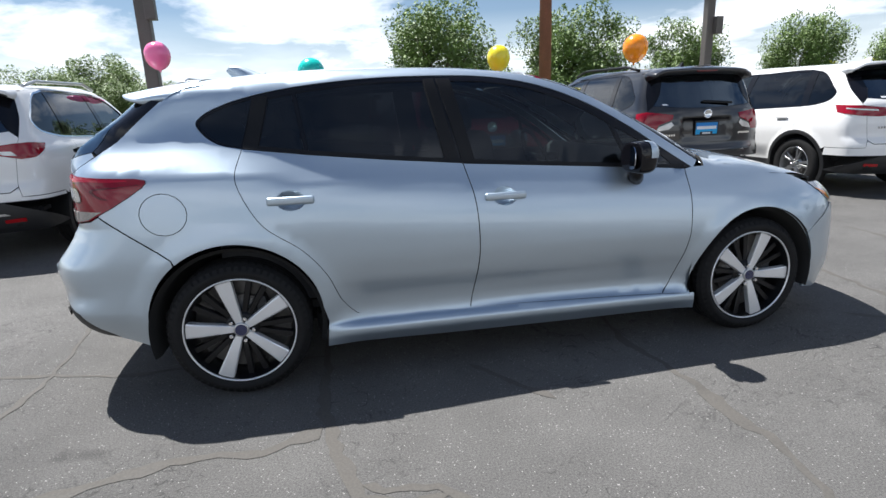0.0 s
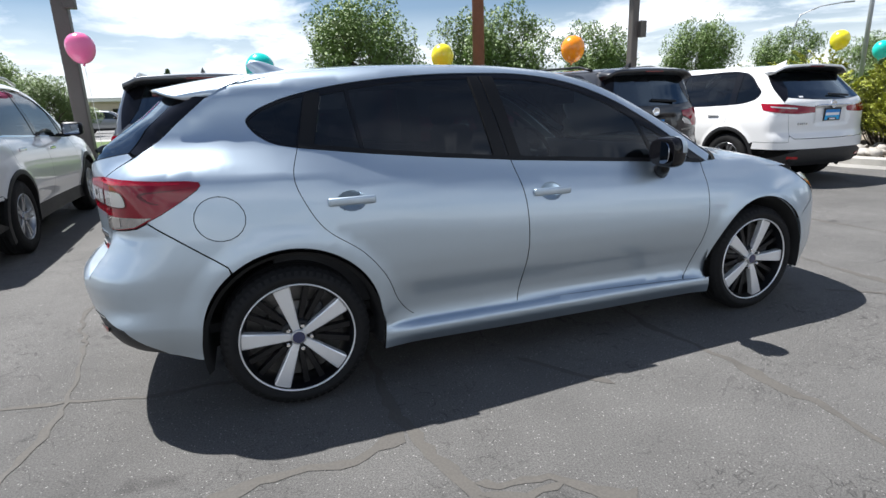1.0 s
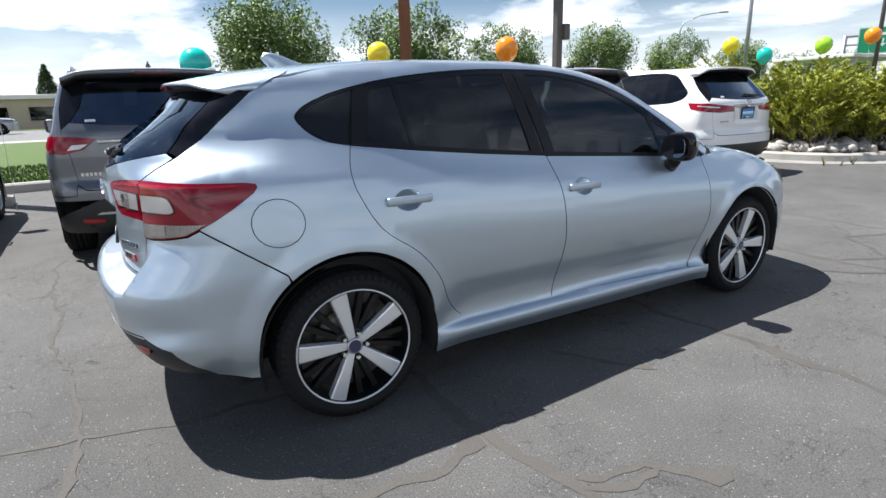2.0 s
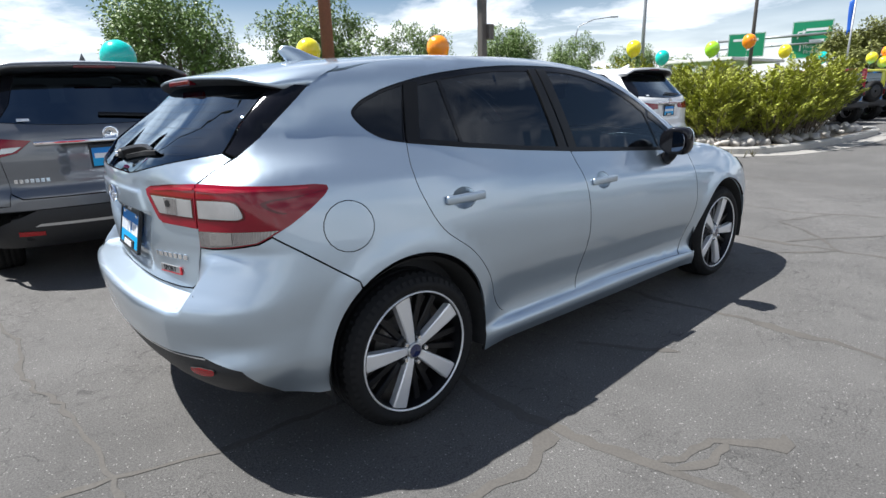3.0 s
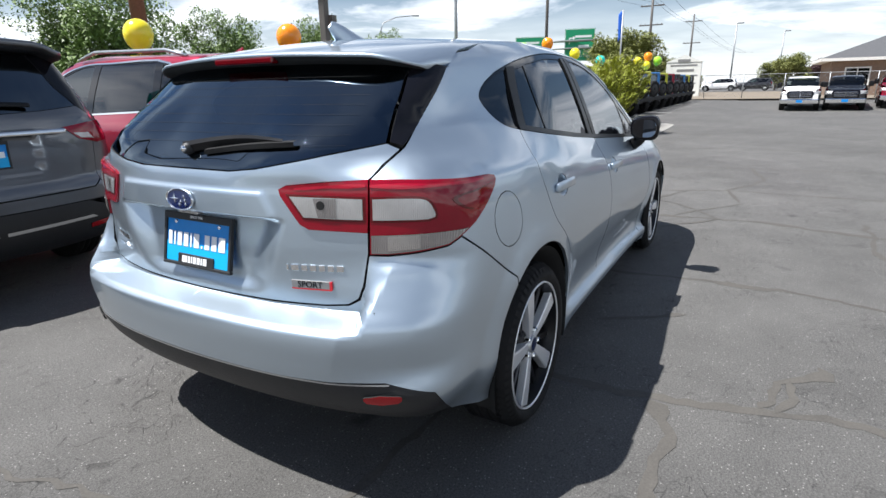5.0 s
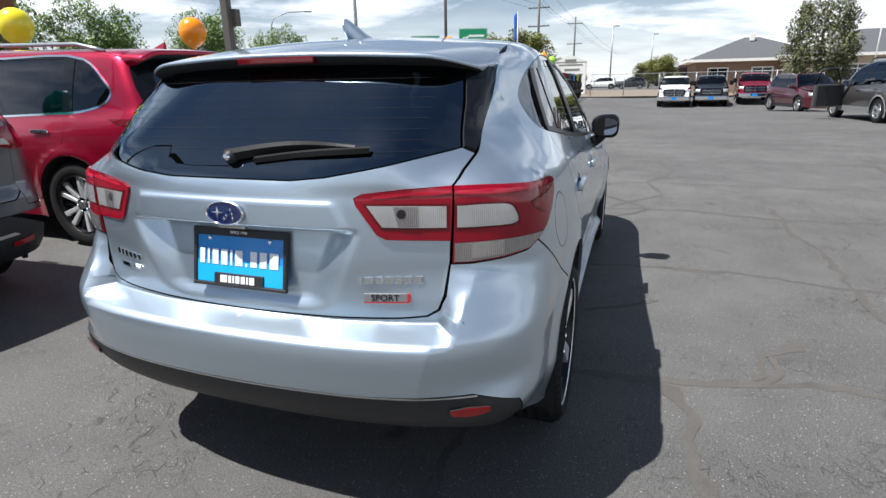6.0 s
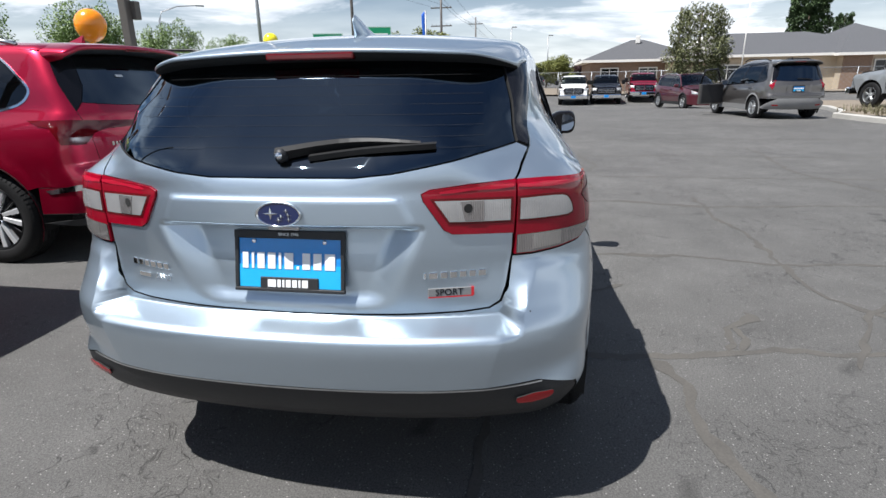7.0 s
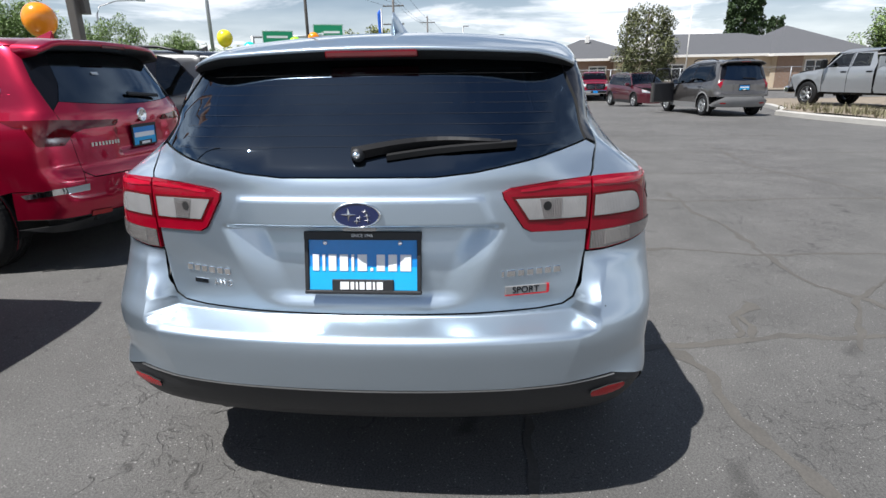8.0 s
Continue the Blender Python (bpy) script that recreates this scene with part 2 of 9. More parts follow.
def add_box(bm, cx, cy, cz, sx, sy, sz, bevel=0.0, seg=2, m=None):
    r = bmesh.ops.create_cube(bm, size=1.0)
    vs = r["verts"]
    bmesh.ops.scale(bm, vec=(sx, sy, sz), verts=vs)
    if bevel:
        es = list({e for v in vs for e in v.link_edges})
        res = bmesh.ops.bevel(bm, geom=es, offset=bevel, segments=seg, affect="EDGES", profile=0.5)
        vs = list({v for f in res["faces"] for v in f.verts} | {v for v in vs if v.is_valid})
    bmesh.ops.translate(bm, vec=(cx, cy, cz), verts=vs)
    if m is not None:
        bmesh.ops.transform(bm, matrix=m, verts=vs)
    return vs


def box_bm(cx, cy, cz, sx, sy, sz, bevel=0.0, seg=2, m=None):
    bm = bmesh.new()
    add_box(bm, cx, cy, cz, sx, sy, sz, bevel, seg, m)
    return bm


def lathe(profile, n=48, axis="y", start=0.0, turn=2 * math.pi, centre=(0, 0, 0)):
    """Verts and faces of a profile of (radius, height) turned round an axis."""
    closed = abs(turn - 2 * math.pi) < 1e-6
    k = n if closed else n + 1
    vs, fs = [], []
    for i in range(k):
        a = start + turn * i / n
        c, s = math.cos(a), math.sin(a)
        for r, h in profile:
            p = {"y": (r * c, h, r * s), "z": (r * c, r * s, h), "x": (h, r * c, r * s)}[axis]
            vs.append((p[0] + centre[0], p[1] + centre[1], p[2] + centre[2]))
    m = len(profile)
    for i in range(n):
        j = (i + 1) % k
        for a in range(m - 1):
            fs.append((i * m + a, i * m + a + 1, j * m + a + 1, j * m + a))
    return vs, fs


def tube(points, radius, n=8, closed=False, cap=True):
    """Verts and faces of a round bar along points; radius may be a list."""
    pts = [Vector(p) for p in points]
    k = len(pts)
    rad = radius if isinstance(radius, (list, tuple)) else [radius] * k
    vs, fs = [], []
    up = Vector((0, 0, 1))
    for i, p in enumerate(pts):
        d = (pts[min(i + 1, k - 1)] - pts[max(i - 1, 0)]).normalized()
        ref = up if abs(d.dot(up)) < 0.95 else Vector((1, 0, 0))
        a = d.cross(ref).normalized()
        b = d.cross(a).normalized()
        for j in range(n):
            t = 2 * math.pi * j / n
            vs.append(p + (a * math.cos(t) + b * math.sin(t)) * rad[i])
    for i in range(k - 1):
        for j in range(n):
            fs.append((i * n + j, i * n + (j + 1) % n, (i + 1) * n + (j + 1) % n, (i + 1) * n + j))
    if cap:
        fs.append(tuple(range(n))[::-1])
        fs.append(tuple((k - 1) * n + j for j in range(n)))
    return vs, fs


def join(*lots):
    vs, fs = [], []
    for v, f in lots:
        o = len(vs)
        vs += list(v)
        fs += [tuple(i + o for i in q) for q in f]
    return vs, fs


def curve_of(knots):
    """A smooth curve through (t, value) knots, for arrays; straight beyond its ends."""
    t = np.array([k[0] for k in knots], float)
    v = np.array([k[1] for k in knots], float)
    d = np.diff(v) / np.diff(t)
    m = np.empty_like(v)
    m[0], m[-1] = d[0], d[-1]
    for i in range(1, len(v) - 1):
        if d[i - 1] * d[i] <= 0:
            m[i] = 0.0
        else:
            w1, w2 = 2 * (t[i + 1] - t[i]) + t[i] - t[i - 1], t[i + 1] - t[i] + 2 * (t[i] - t[i - 1])
            m[i] = (w1 + w2) / (w1 / d[i - 1] + w2 / d[i])

    def f(x):
        x = np.asarray(x, float)
        i = np.clip(np.searchsorted(t, x) - 1, 0, len(t) - 2)
        h = t[i + 1] - t[i]
        s = (x - t[i]) / h
        sc = np.clip(s, 0, 1)
        y = ((1 + 2 * sc) * (1 - sc) ** 2 * v[i] + sc * (1 - sc) ** 2 * h * m[i] + sc * sc * (3 - 2 * sc) * v[i + 1] + sc * sc * (sc - 1) * h * m[i + 1])
        return y + np.where(s < 0, s * h * m[i], 0) + np.where(s > 1, (s - 1) * h * m[i + 1], 0)
    return f


def eased(f, lo, hi, r):
    """The curve f with its bends rounded over a width r, as a table."""
    t = np.linspace(lo, hi, 1600)
    w = np.hanning(17)[1:-1]
    v = sum(a * f(t + d) for a, d in zip(w, np.linspace(-r, r, 15))) / w.sum()
    return lambda x: np.interp(x, t, v)


def smooth(a, b, x):
    s = np.clip((np.asarray(x, float) - a) / (b - a), 0, 1)
    return s * s * (3 - 2 * s)


def smax(a, b, k):
    h = np.maximum(k - np.abs(a - b), 0) / k
    return np.maximum(a, b) + h ** 3 * k / 6


def rounded(pts, per=6, closed=True, sharp=()):
    """A smooth curve through points (Catmull-Rom); numbers in sharp stay corners."""
    n = len(pts)
    out = []
    for i in range(n if closed else n - 1):
        p1, p2 = np.array(pts[i]), np.array(pts[(i + 1) % n])
        p0 = np.array(pts[i - 1]) if (closed or i > 0) and i not in sharp else p1 - (p2 - p1) * 0.5
        p3 = np.array(pts[(i + 2) % n]) if (closed or i + 2 < n) and (i + 1) % n not in sharp else p2 + (p2 - p1) * 0.5
        d01, d12, d23 = [max(np.linalg.norm(q), 1e-6) ** 0.5 for q in (p1 - p0, p2 - p1, p3 - p2)]
        m1 = d12 * ((p1 - p0) / d01 - (p2 - p0) / (d01 + d12) + (p2 - p1) / d12)
        m2 = d12 * ((p2 - p1) / d12 - (p3 - p1) / (d12 + d23) + (p3 - p2) / d23)
        k = max(1, per)
        for j in range(k):
            s = j / k
            out.append(tuple((1 + 2 * s) * (1 - s) ** 2 * p1 + s * (1 - s) ** 2 * m1 + s * s * (3 - 2 * s) * p2 + s * s * (s - 1) * m2))
    if not closed:
        out.append(tuple(pts[-1]))
    return out


def dense(pts, step, closed=True):
    out = []
    n = len(pts)
    for i in range(n if closed else n - 1):
        a, b = np.array(pts[i], float), np.array(pts[(i + 1) % n], float)
        k = max(1, int(math.ceil(np.linalg.norm(b - a) / step)))
        out += [tuple(a + (b - a) * j / k) for j in range(k)]
    if not closed:
        out.append(tuple(pts[-1]))
    return out


def inset(poly, d):
    """A closed outline drawn in by d."""
    p = np.array(poly, float)
    area = 0.5 * np.sum(p[:, 0] * np.roll(p[:, 1], -1) - np.roll(p[:, 0], -1) * p[:, 1])
    sg = 1.0 if area > 0 else -1.0
    e = np.roll(p, -1, 0) - p
    e /= np.maximum(np.linalg.norm(e, axis=1, keepdims=True), 1e-9)
    nr = np.stack([-e[:, 1], e[:, 0]], 1) * sg
    q = nr + np.roll(nr, 1, 0)
    ln = np.maximum(np.sum(q * nr, 1), 0.35)[:, None]
    return [tuple(v) for v in p + d * q / ln]


def inside(poly, pts):
    p, q = np.array(poly, float), np.array(pts, float)
    r = np.zeros(len(q), bool)
    j = len(p) - 1
    for i in range(len(p)):
        xi, yi, xj, yj = p[i][0], p[i][1], p[j][0], p[j][1]
        if yi != yj:
            c = ((yi > q[:, 1]) != (yj > q[:, 1])) & (q[:, 0] < (xj - xi) * (q[:, 1] - yi) / (yj - yi) + xi)
            r ^= c
        j = i
    return r


def fill2d(poly, step, holes=()):
    """Triangles that fill an outline with holes: flat points, faces, and the loops of border points."""
    rings = [poly, *holes]
    vs, es, k = [], [], 0
    for r in rings:
        n = len(r)
        vs += [tuple(p) for p in r]
        es += [(k + i, k + (i + 1) % n) for i in range(n)]
        k += n
    p = np.array(poly)
    xs = np.arange(p[:, 0].min() + step * 0.5, p[:, 0].max(), step)
    ys = np.arange(p[:, 1].min() + step * 0.5, p[:, 1].max(), step)
    if len(xs) and len(ys):
        g = np.array([(x + (step * 0.5 if j % 2 else 0), y) for j, y in enumerate(ys) for x in xs])
        ok = inside(poly, g)
        for h in holes:
            ok &= ~inside(h, g)
        g = g[ok]
        border = np.array(vs)
        if len(g):
            d = np.min(np.linalg.norm(g[:, None, :] - border[None, :, :], axis=2), axis=1) if len(g) * len(border) < 4e6 else np.full(len(g), 1.0)
            g = g[d > step * 0.45]
            vs += [tuple(q) for q in g]
    o = delaunay_2d_cdt([Vector(v) for v in vs], es, [], 0, 1e-7)
    ov, of = o[0], o[2]
    pts = np.array([(v.x, v.y) for v in ov])
    cen = np.array([(sum(pts[i][0] for i in f) / len(f), sum(pts[i][1] for i in f) / len(f)) for f in of])
    ok = inside(poly, cen)
    for h in holes:
        ok &= ~inside(h, cen)
    faces = []
    for f, a in zip(of, ok):
        if a:
            c = [pts[i] for i in f]
            ar = (c[1][0] - c[0][0]) * (c[2][1] - c[0][1]) - (c[2][0] - c[0][0]) * (c[1][1] - c[0][1])
            faces.append(tuple(f) if ar > 0 else tuple(f)[::-1])
    edge = {}
    for f in faces:
        for i in range(len(f)):
            a, b = f[i], f[(i + 1) % len(f)]
            edge[(a, b)] = 1
    border = [(a, b) for (a, b) in edge if (b, a) not in edge]
    return pts, faces, border


class Shell:
    """A car's outer skin: the smooth meeting of its two sides, tail, nose and top.
    side(x, z): half width; tail(y, z), nose(y, z): x; top(x, y): z. Panels are cut from it by outlines."""

    def __init__(self, side, tail, nose, top, xr, xf, k_tail=0.16, k_nose=0.3, k_top=0.1):
        self.side, self.tail, self.nose, self.top = side, tail, nose, top
        self.xr, self.xf, self.kt, self.kn, self.kp = xr, xf, k_tail, k_nose, k_top
        self.R = 0.85

    def f(self, x, y, z):
        a = np.abs(y)
        v = smax(a - self.side(x, z), self.tail(a, z) - x, self.kt)
        v = smax(v, x - self.nose(a, z), self.kn)
        return smax(v, z - self.top(x, a), self.kp)

    def solve(self, p, d, far):
        lo, hi = np.zeros(len(p)), np.full(len(p), far)
        for _ in range(34):
            mid = 0.5 * (lo + hi)
            q = p + d * mid[:, None]
            inn = self.f(q[:, 0], q[:, 1], q[:, 2]) < 0
            lo, hi = np.where(inn, mid, lo), np.where(inn, hi, mid)
        return p + d * (0.5 * (lo + hi))[:, None]

    def normal(self, p, e=0.004):
        g = np.empty_like(p)
        for k in range(3):
            a, b = p.copy(), p.copy()
            a[:, k] += e
            b[:, k] -= e
            g[:, k] = self.f(*a.T) - self.f(*b.T)
        return g / np.maximum(np.linalg.norm(g, axis=1, keepdims=True), 1e-12)

    # the girdle: s runs along the right side (s = x), round the tail, and on to the left side
    def at(self, s, z):
        s, z = np.asarray(s, float), np.asarray(z, float)
        th = np.where(s < self.xr, (self.xr - s) / self.R, 0) - np.where(s > self.xf, (s - self.xf) / self.R, 0)
        ox = np.clip(s, self.xr, self.xf)
        p = np.stack([ox, np.zeros_like(s), z], 1)
        d = np.stack([-np.sin(th), -np.cos(th), np.zeros_like(s)], 1)
        return self.solve(p, d, 1.7)

    def s_of(self, x, y):
        if x < self.xr:
            th = math.atan2(self.xr - x, -y)
            return self.xr - self.R * th
        if x > self.xf:
            return self.xf + self.R * math.atan2(x - self.xf, -y)
        return x

    def S(self, x, z):
        """The girdle point seen from the right side at (x, z)."""
        if self.xr <= x <= self.xf:
            return (x, z)
        p = self.solve(np.array([[x, 0.0, z]]), np.array([[0.0, -1.0, 0.0]]), 1.3)[0]
        return (self.s_of(x, p[1]), z)

    def T(self, y, z):
        """The girdle point seen from behind at (y, z)."""
        p = self.solve(np.array([[self.xr, y, z]]), np.array([[-1.0, 0.0, 0.0]]), 1.6)[0]
        return (self.s_of(p[0], y), z)

    def N(self, y, z):
        """The girdle point seen from the front at (y, z)."""
        p = self.solve(np.array([[self.xf, y, z]]), np.array([[1.0, 0.0, 0.0]]), 1.6)[0]
        return (self.s_of(p[0], y), z)

    def over(self, x, y):
        x, y = np.asarray(x, float), np.asarray(y, float)
        p = np.stack([x, y, np.full_like(x, 0.5)], 1)
        return self.solve(p, np.tile([0.0, 0.0, 1.0], (len(x), 1)), 1.6)

    def panel(self, name, outline, mat, parent, label="", gap=0.0, off=0.0, step=0.04, holes=(), lip=0.014, top=False, mirror=False, edge=0.03):
        """A sheet cut from the skin, with returned edges; mirror makes its twin on the other side."""
        poly = dense(outline, edge)
        if gap:
            poly = inset(poly, gap)
        hs = [dense(h, edge) for h in holes]
        if gap:
            hs = [inset(h, -gap) for h in hs]
        pts, faces, border = fill2d(poly, step, hs)
        if top:
            p = self.over(pts[:, 0], pts[:, 1])
        else:
            p = self.at(pts[:, 0], pts[:, 1])
        nr = self.normal(p)
        p = p + nr * off
        if len(faces):
            fa = np.array(faces)
            if np.sum(np.cross(p[fa[:, 1]] - p[fa[:, 0]], p[fa[:, 2]] - p[fa[:, 0]]) * nr[fa[:, 0]]) < 0:
                faces = [q[::-1] for q in faces]
                border = [(j, i) for i, j in border]
        V, Nn, Fc = list(p), list(nr), list(faces)
        if lip:
            out = {}
            for i, j in border:
                t = p[j] - p[i]
                w = np.cross(t, nr[i])
                w /= max(np.linalg.norm(w), 1e-9)
                k = len(V)
                V += [p[i], p[j], p[j] - nr[j] * lip, p[i] - nr[i] * lip]
                Nn += [w, w, w, w]
                Fc.append((k + 1, k, k + 3, k + 2))
        ml, fm = ([mat, M["well"]], [0] * len(faces) + [1] * (len(Fc) - len(faces))) if lip and gap > 0.001 else ([mat], None)
        obs = []
        for m in ((1, -1) if mirror else (1,)):
            if m == 1:
                obs.append(mesh_part(name, V, Fc, mat, parent, label, True, Nn, mats=ml, face_mats=fm))
            else:
                obs.append(mesh_part(name, [(v[0], -v[1], v[2]) for v in V], [q[::-1] for q in Fc], mat, parent, label, True,
                                     [(v[0], -v[1], v[2]) for v in Nn], mats=ml, face_mats=fm))
        return obs

    def strip(self, line, width, off, **kw):
        """An outline round a line of girdle points."""
        p = np.array(line, float)
        d = np.gradient(p, axis=0)
        d /= np.maximum(np.linalg.norm(d, axis=1, keepdims=True), 1e-9)
        nr = np.stack([-d[:, 1], d[:, 0]], 1) * width / 2
        return [tuple(q) for q in p + nr] + [tuple(q) for q in (p - nr)[::-1]]


def arc(cx, cz, r, a0, a1, n=20):
    return [(cx + r * math.cos(radians(a0 + (a1 - a0) * i / n)), cz + r * math.sin(radians(a0 + (a1 - a0) * i / n))) for i in range(n + 1)]


def thing(name, m=None, label="", category="", group="", kind=""):
    ob = new(name)
    ob.empty_display_size = 0.2
    if m is not None:
        ob.matrix_world = m
    return tagged(ob, label, category, group, kind)


# ---------------------------------------------------------------- wheels
def tyre_mesh(R, rim, w, n=72):
    """A tyre with rounded shoulders, sidewall step and tread grooves; outer side at -y."""
    h = w / 2
    prof = [(rim - 0.012, -h + 0.035), (rim + 0.004, -h + 0.006), (rim + 0.02, -h - 0.001), ((rim + R) / 2, -h - 0.006), (R - 0.03, -h + 0.004), (R - 0.012, -h + 0.016), (R - 0.003, -h + 0.032)]
    g = []
    for k, yc in enumerate((-0.55, -0.18, 0.18, 0.55)):
        y = yc * h
        g += [(R, y - 0.006), (R - 0.008, y - 0.004), (R - 0.008, y + 0.004), (R, y + 0.006)]
    prof = prof + g + [(r, -y) for r, y in prof[::-1]]
    return lathe(prof, n)


def tread_blocks(R, w, n=60):
    """Shoulder lugs along both edges of the tread."""
    vs, fs = [], []
    for sgn in (-1, 1):
        for i in range(n):
            a0, a1 = 2 * math.pi * i / n, 2 * math.pi * (i + 0.62) / n
            k = len(vs)
            for a in (a0, a1):
                c, s = math.cos(a), math.sin(a)
                for r, y in ((R - 0.035, w / 2 + 0.0025), (R - 0.014, w / 2 - 0.010), (R + 0.0015, w / 2 - 0.034), (R + 0.0015, w / 2 - 0.062)):
                    vs.append((r * c, sgn * y, r * s))
            for q in range(3):
                f = (k + q, k + q + 1, k + 4 + q + 1, k + 4 + q)
                fs.append(f if sgn > 0 else f[::-1])
    return vs, fs


def wheel_unit(parent, centre, R, rim, w, style, out, spin=0.0, detail=True):
    """One wheel with its tyre, barrel, spokes, cap, nuts and brake; out is -1 on the right side, 1 on the left."""
    h = w / 2
    barrel = lathe([(rim - 0.008, -h + 0.006), (rim - 0.010, -h + 0.020), (rim - 0.02, -h + 0.05), (rim - 0.03, h - 0.03), (rim, h - 0.008)], 56)
    ring = lathe([(rim + 0.003, -h + 0.012), (rim + 0.001, -h + 0.003), (rim - 0.003, -h + 0.003), (rim - 0.006, -h + 0.010)], 56)
    back = lathe([(rim - 0.03, 0.01), (0.03, 0.012)], 40)
    wh = mesh_part("wheel", *barrel, style["dark"], parent)
    wh.matrix_local = pose(*centre, 0, 0, 0 if out < 0 else 180) @ pose(0, 0, 0, 0, spin, 0)
    mesh_part("tyre", *tyre_mesh(R, rim, w), M["rubber"], wh, "black tyre with grooved tread")
    mesh_part("rim_lip", *ring, M["machined"] if style["lip"] else style["dark"], wh)
    if detail:
        ob = mesh_part("tread", *tread_blocks(R, w), M["rubber"], wh, smooth=False)
        ob["kind"] = "stuff"
    mesh_part("brake_disc", *join(lathe([(0.145, -0.012), (0.145, 0.012), (0.05, 0.012)], 40), lathe([(0.05, -0.03), (0.085, -0.03), (0.09, -0.012), (0.145, -0.012)], 40), back), M["disc"] if detail else M["well"], wh)
    if detail:
        part("brake_caliper", box_bm(0.115, -0.005, 0.05, 0.06, 0.09, 0.13, 0.015), M["plastic"], wh)
    face = -h + style.get("depth", 0.012)
    ns = style["n"]
    for i in range(ns):
        for kind, lst in (("spoke", style["spokes"]), ("inner_spoke", style.get("inner", ()))):
            for (r0, w0, r1, w1, turn, drop, mat) in lst:
                a = 2 * math.pi * i / ns + radians(turn + 90)
                d, t = np.array([math.cos(a), math.sin(a)]), np.array([-math.sin(a), math.cos(a)])
                vs, fs = [], []
                steps = 5
                for k in range(steps + 1):
                    s = k / steps
                    r = r0 + (r1 - r0) * s
                    ww = (w0 + (w1 - w0) * s) / 2
                    y = face + drop + 0.022 * (1 - s) ** 2 * style.get("dish", 1.0)
                    for q, dep in ((-1, 0.03), (-0.93, 0.003), (-0.75, 0.0), (0.75, 0.0), (0.93, 0.003), (1, 0.03)):
                        xz = d * r + t * ww * q
                        vs.append((xz[0], y + dep, xz[1]))
                for k in range(steps):
                    for q in range(5):
                        fs.append((k * 6 + q, k * 6 + q + 1, (k + 1) * 6 + q + 1, (k + 1) * 6 + q))
                mesh_part(kind, vs, [f[::-1] for f in fs], mat, wh, smooth=False)
    yc = face + 0.022 * style.get("dish", 1.0)
    mesh_part("hub", *lathe([(0.085, yc + 0.045), (0.075, yc + 0.02), (0.060, yc + 0.012), (0.034, yc + 0.010)], 36), style["dark"] if style.get("dark_hub", True) else style["spokes"][0][6], wh)
    cap = mesh_part("centre_cap", *join(lathe([(0.034, yc + 0.01), (0.034, yc - 0.007), (0.031, yc - 0.010), (0.027, yc - 0.010)], 28)), M["alloy"], wh, "silver centre cap")
    mesh_part("cap_badge", *lathe([(0.027, yc - 0.0105), (0.0005, yc - 0.0125)], 28), style.get("cap", M["navy"]), wh)
    if detail:
        for i in range(5):
            a = 2 * math.pi * i / 5 + radians(90 + 36)
            c = (0.055 * math.cos(a), 0, 0.055 * math.sin(a))
            mesh_part("lug_nut", *lathe([(0.010, yc + 0.012), (0.010, yc - 0.008), (0.008, yc - 0.012), (0.0005, yc - 0.012)], 6, centre=c), M["chrome"], wh, smooth=False)
    return wh

# ---------------------------------------------------------------- the silver hatchback
# its own frame: nose towards +x, middle between the axles at the origin, ground at z = 0
HB_WIDTH = curve_of([(-2.2, 0.800), (-1.9, 0.845), (-1.6, 0.872), (-1.335, 0.884), (-0.9, 0.872), (-0.3, 0.868), (0.5, 0.870), (1.0, 0.882), (1.335, 0.888), (1.75, 0.862), (2.1, 0.80)])
HB_BELT = curve_of([(-2.0, 1.135), (-1.47, 1.100), (-1.25, 1.078), (-0.99, 1.047), (-0.35, 0.990), (0.54, 0.938), (0.95, 0.915), (1.4, 0.885), (2.0, 0.80)])
HB_INSET = curve_of([(-0.60, 0.010), (-0.45, 0.004), (-0.32, 0.000), (-0.22, 0.010), (-0.15, 0.026), (-0.125, 0.034), (-0.07, 0.066), (0.0, 0.104), (0.1, 0.138), (0.2, 0.176), (0.3, 0.218), (0.38, 0.258), (0.46, 0.31), (0.6, 0.42)])
HB_LOW = curve_of([(0.12, 0.055), (0.17, 0.030), (0.225, 0.004), (0.252, 0.005), (0.285, 0.040), (0.33, 0.046), (0.40, 0.036), (0.50, 0.012), (0.60, 0.0), (0.8, 0.0)])
HB_TOP = curve_of([(-2.2, 1.22), (-1.82, 1.322), (-1.5, 1.385), (-1.2, 1.422), (-0.8, 1.449), (-0.35, 1.457), (0.05, 1.437), (0.3, 1.39), (0.6, 1.27), (0.9, 1.125), (1.05, 1.045), (1.2, 1.000), (1.5, 0.945), (1.8, 0.865), (2.05, 0.76), (2.2, 0.66)])
HB_HATCH = curve_of([(0.30, -2.04), (0.60, -2.080), (0.70, -2.098), (0.80, -2.108), (0.93, -2.104), (0.975, -2.098), (1.01, -2.083), (1.03, -2.066), (1.05, -2.044), (1.2, -1.872), (1.33, -1.742), (1.45, -1.60)])
HB_BUMP = curve_of([(0.20, -1.98), (0.28, -2.075), (0.34, -2.140), (0.43, -2.176), (0.50, -2.186), (0.56, -2.192), (0.60, -2.186), (0.66, -2.146), (0.72, -2.106), (0.80, -2.072)])
HB_HIP = curve_of([(0.30, 0.0), (0.60, 0.0), (0.745, 0.014), (0.83, 0.025), (0.90, 0.026), (0.96, 0.026), (1.02, 0.040), (1.08, 0.060), (1.14, 0.076), (1.20, 0.084), (1.28, 0.074), (1.36, 0.060), (1.6, 0.05)])

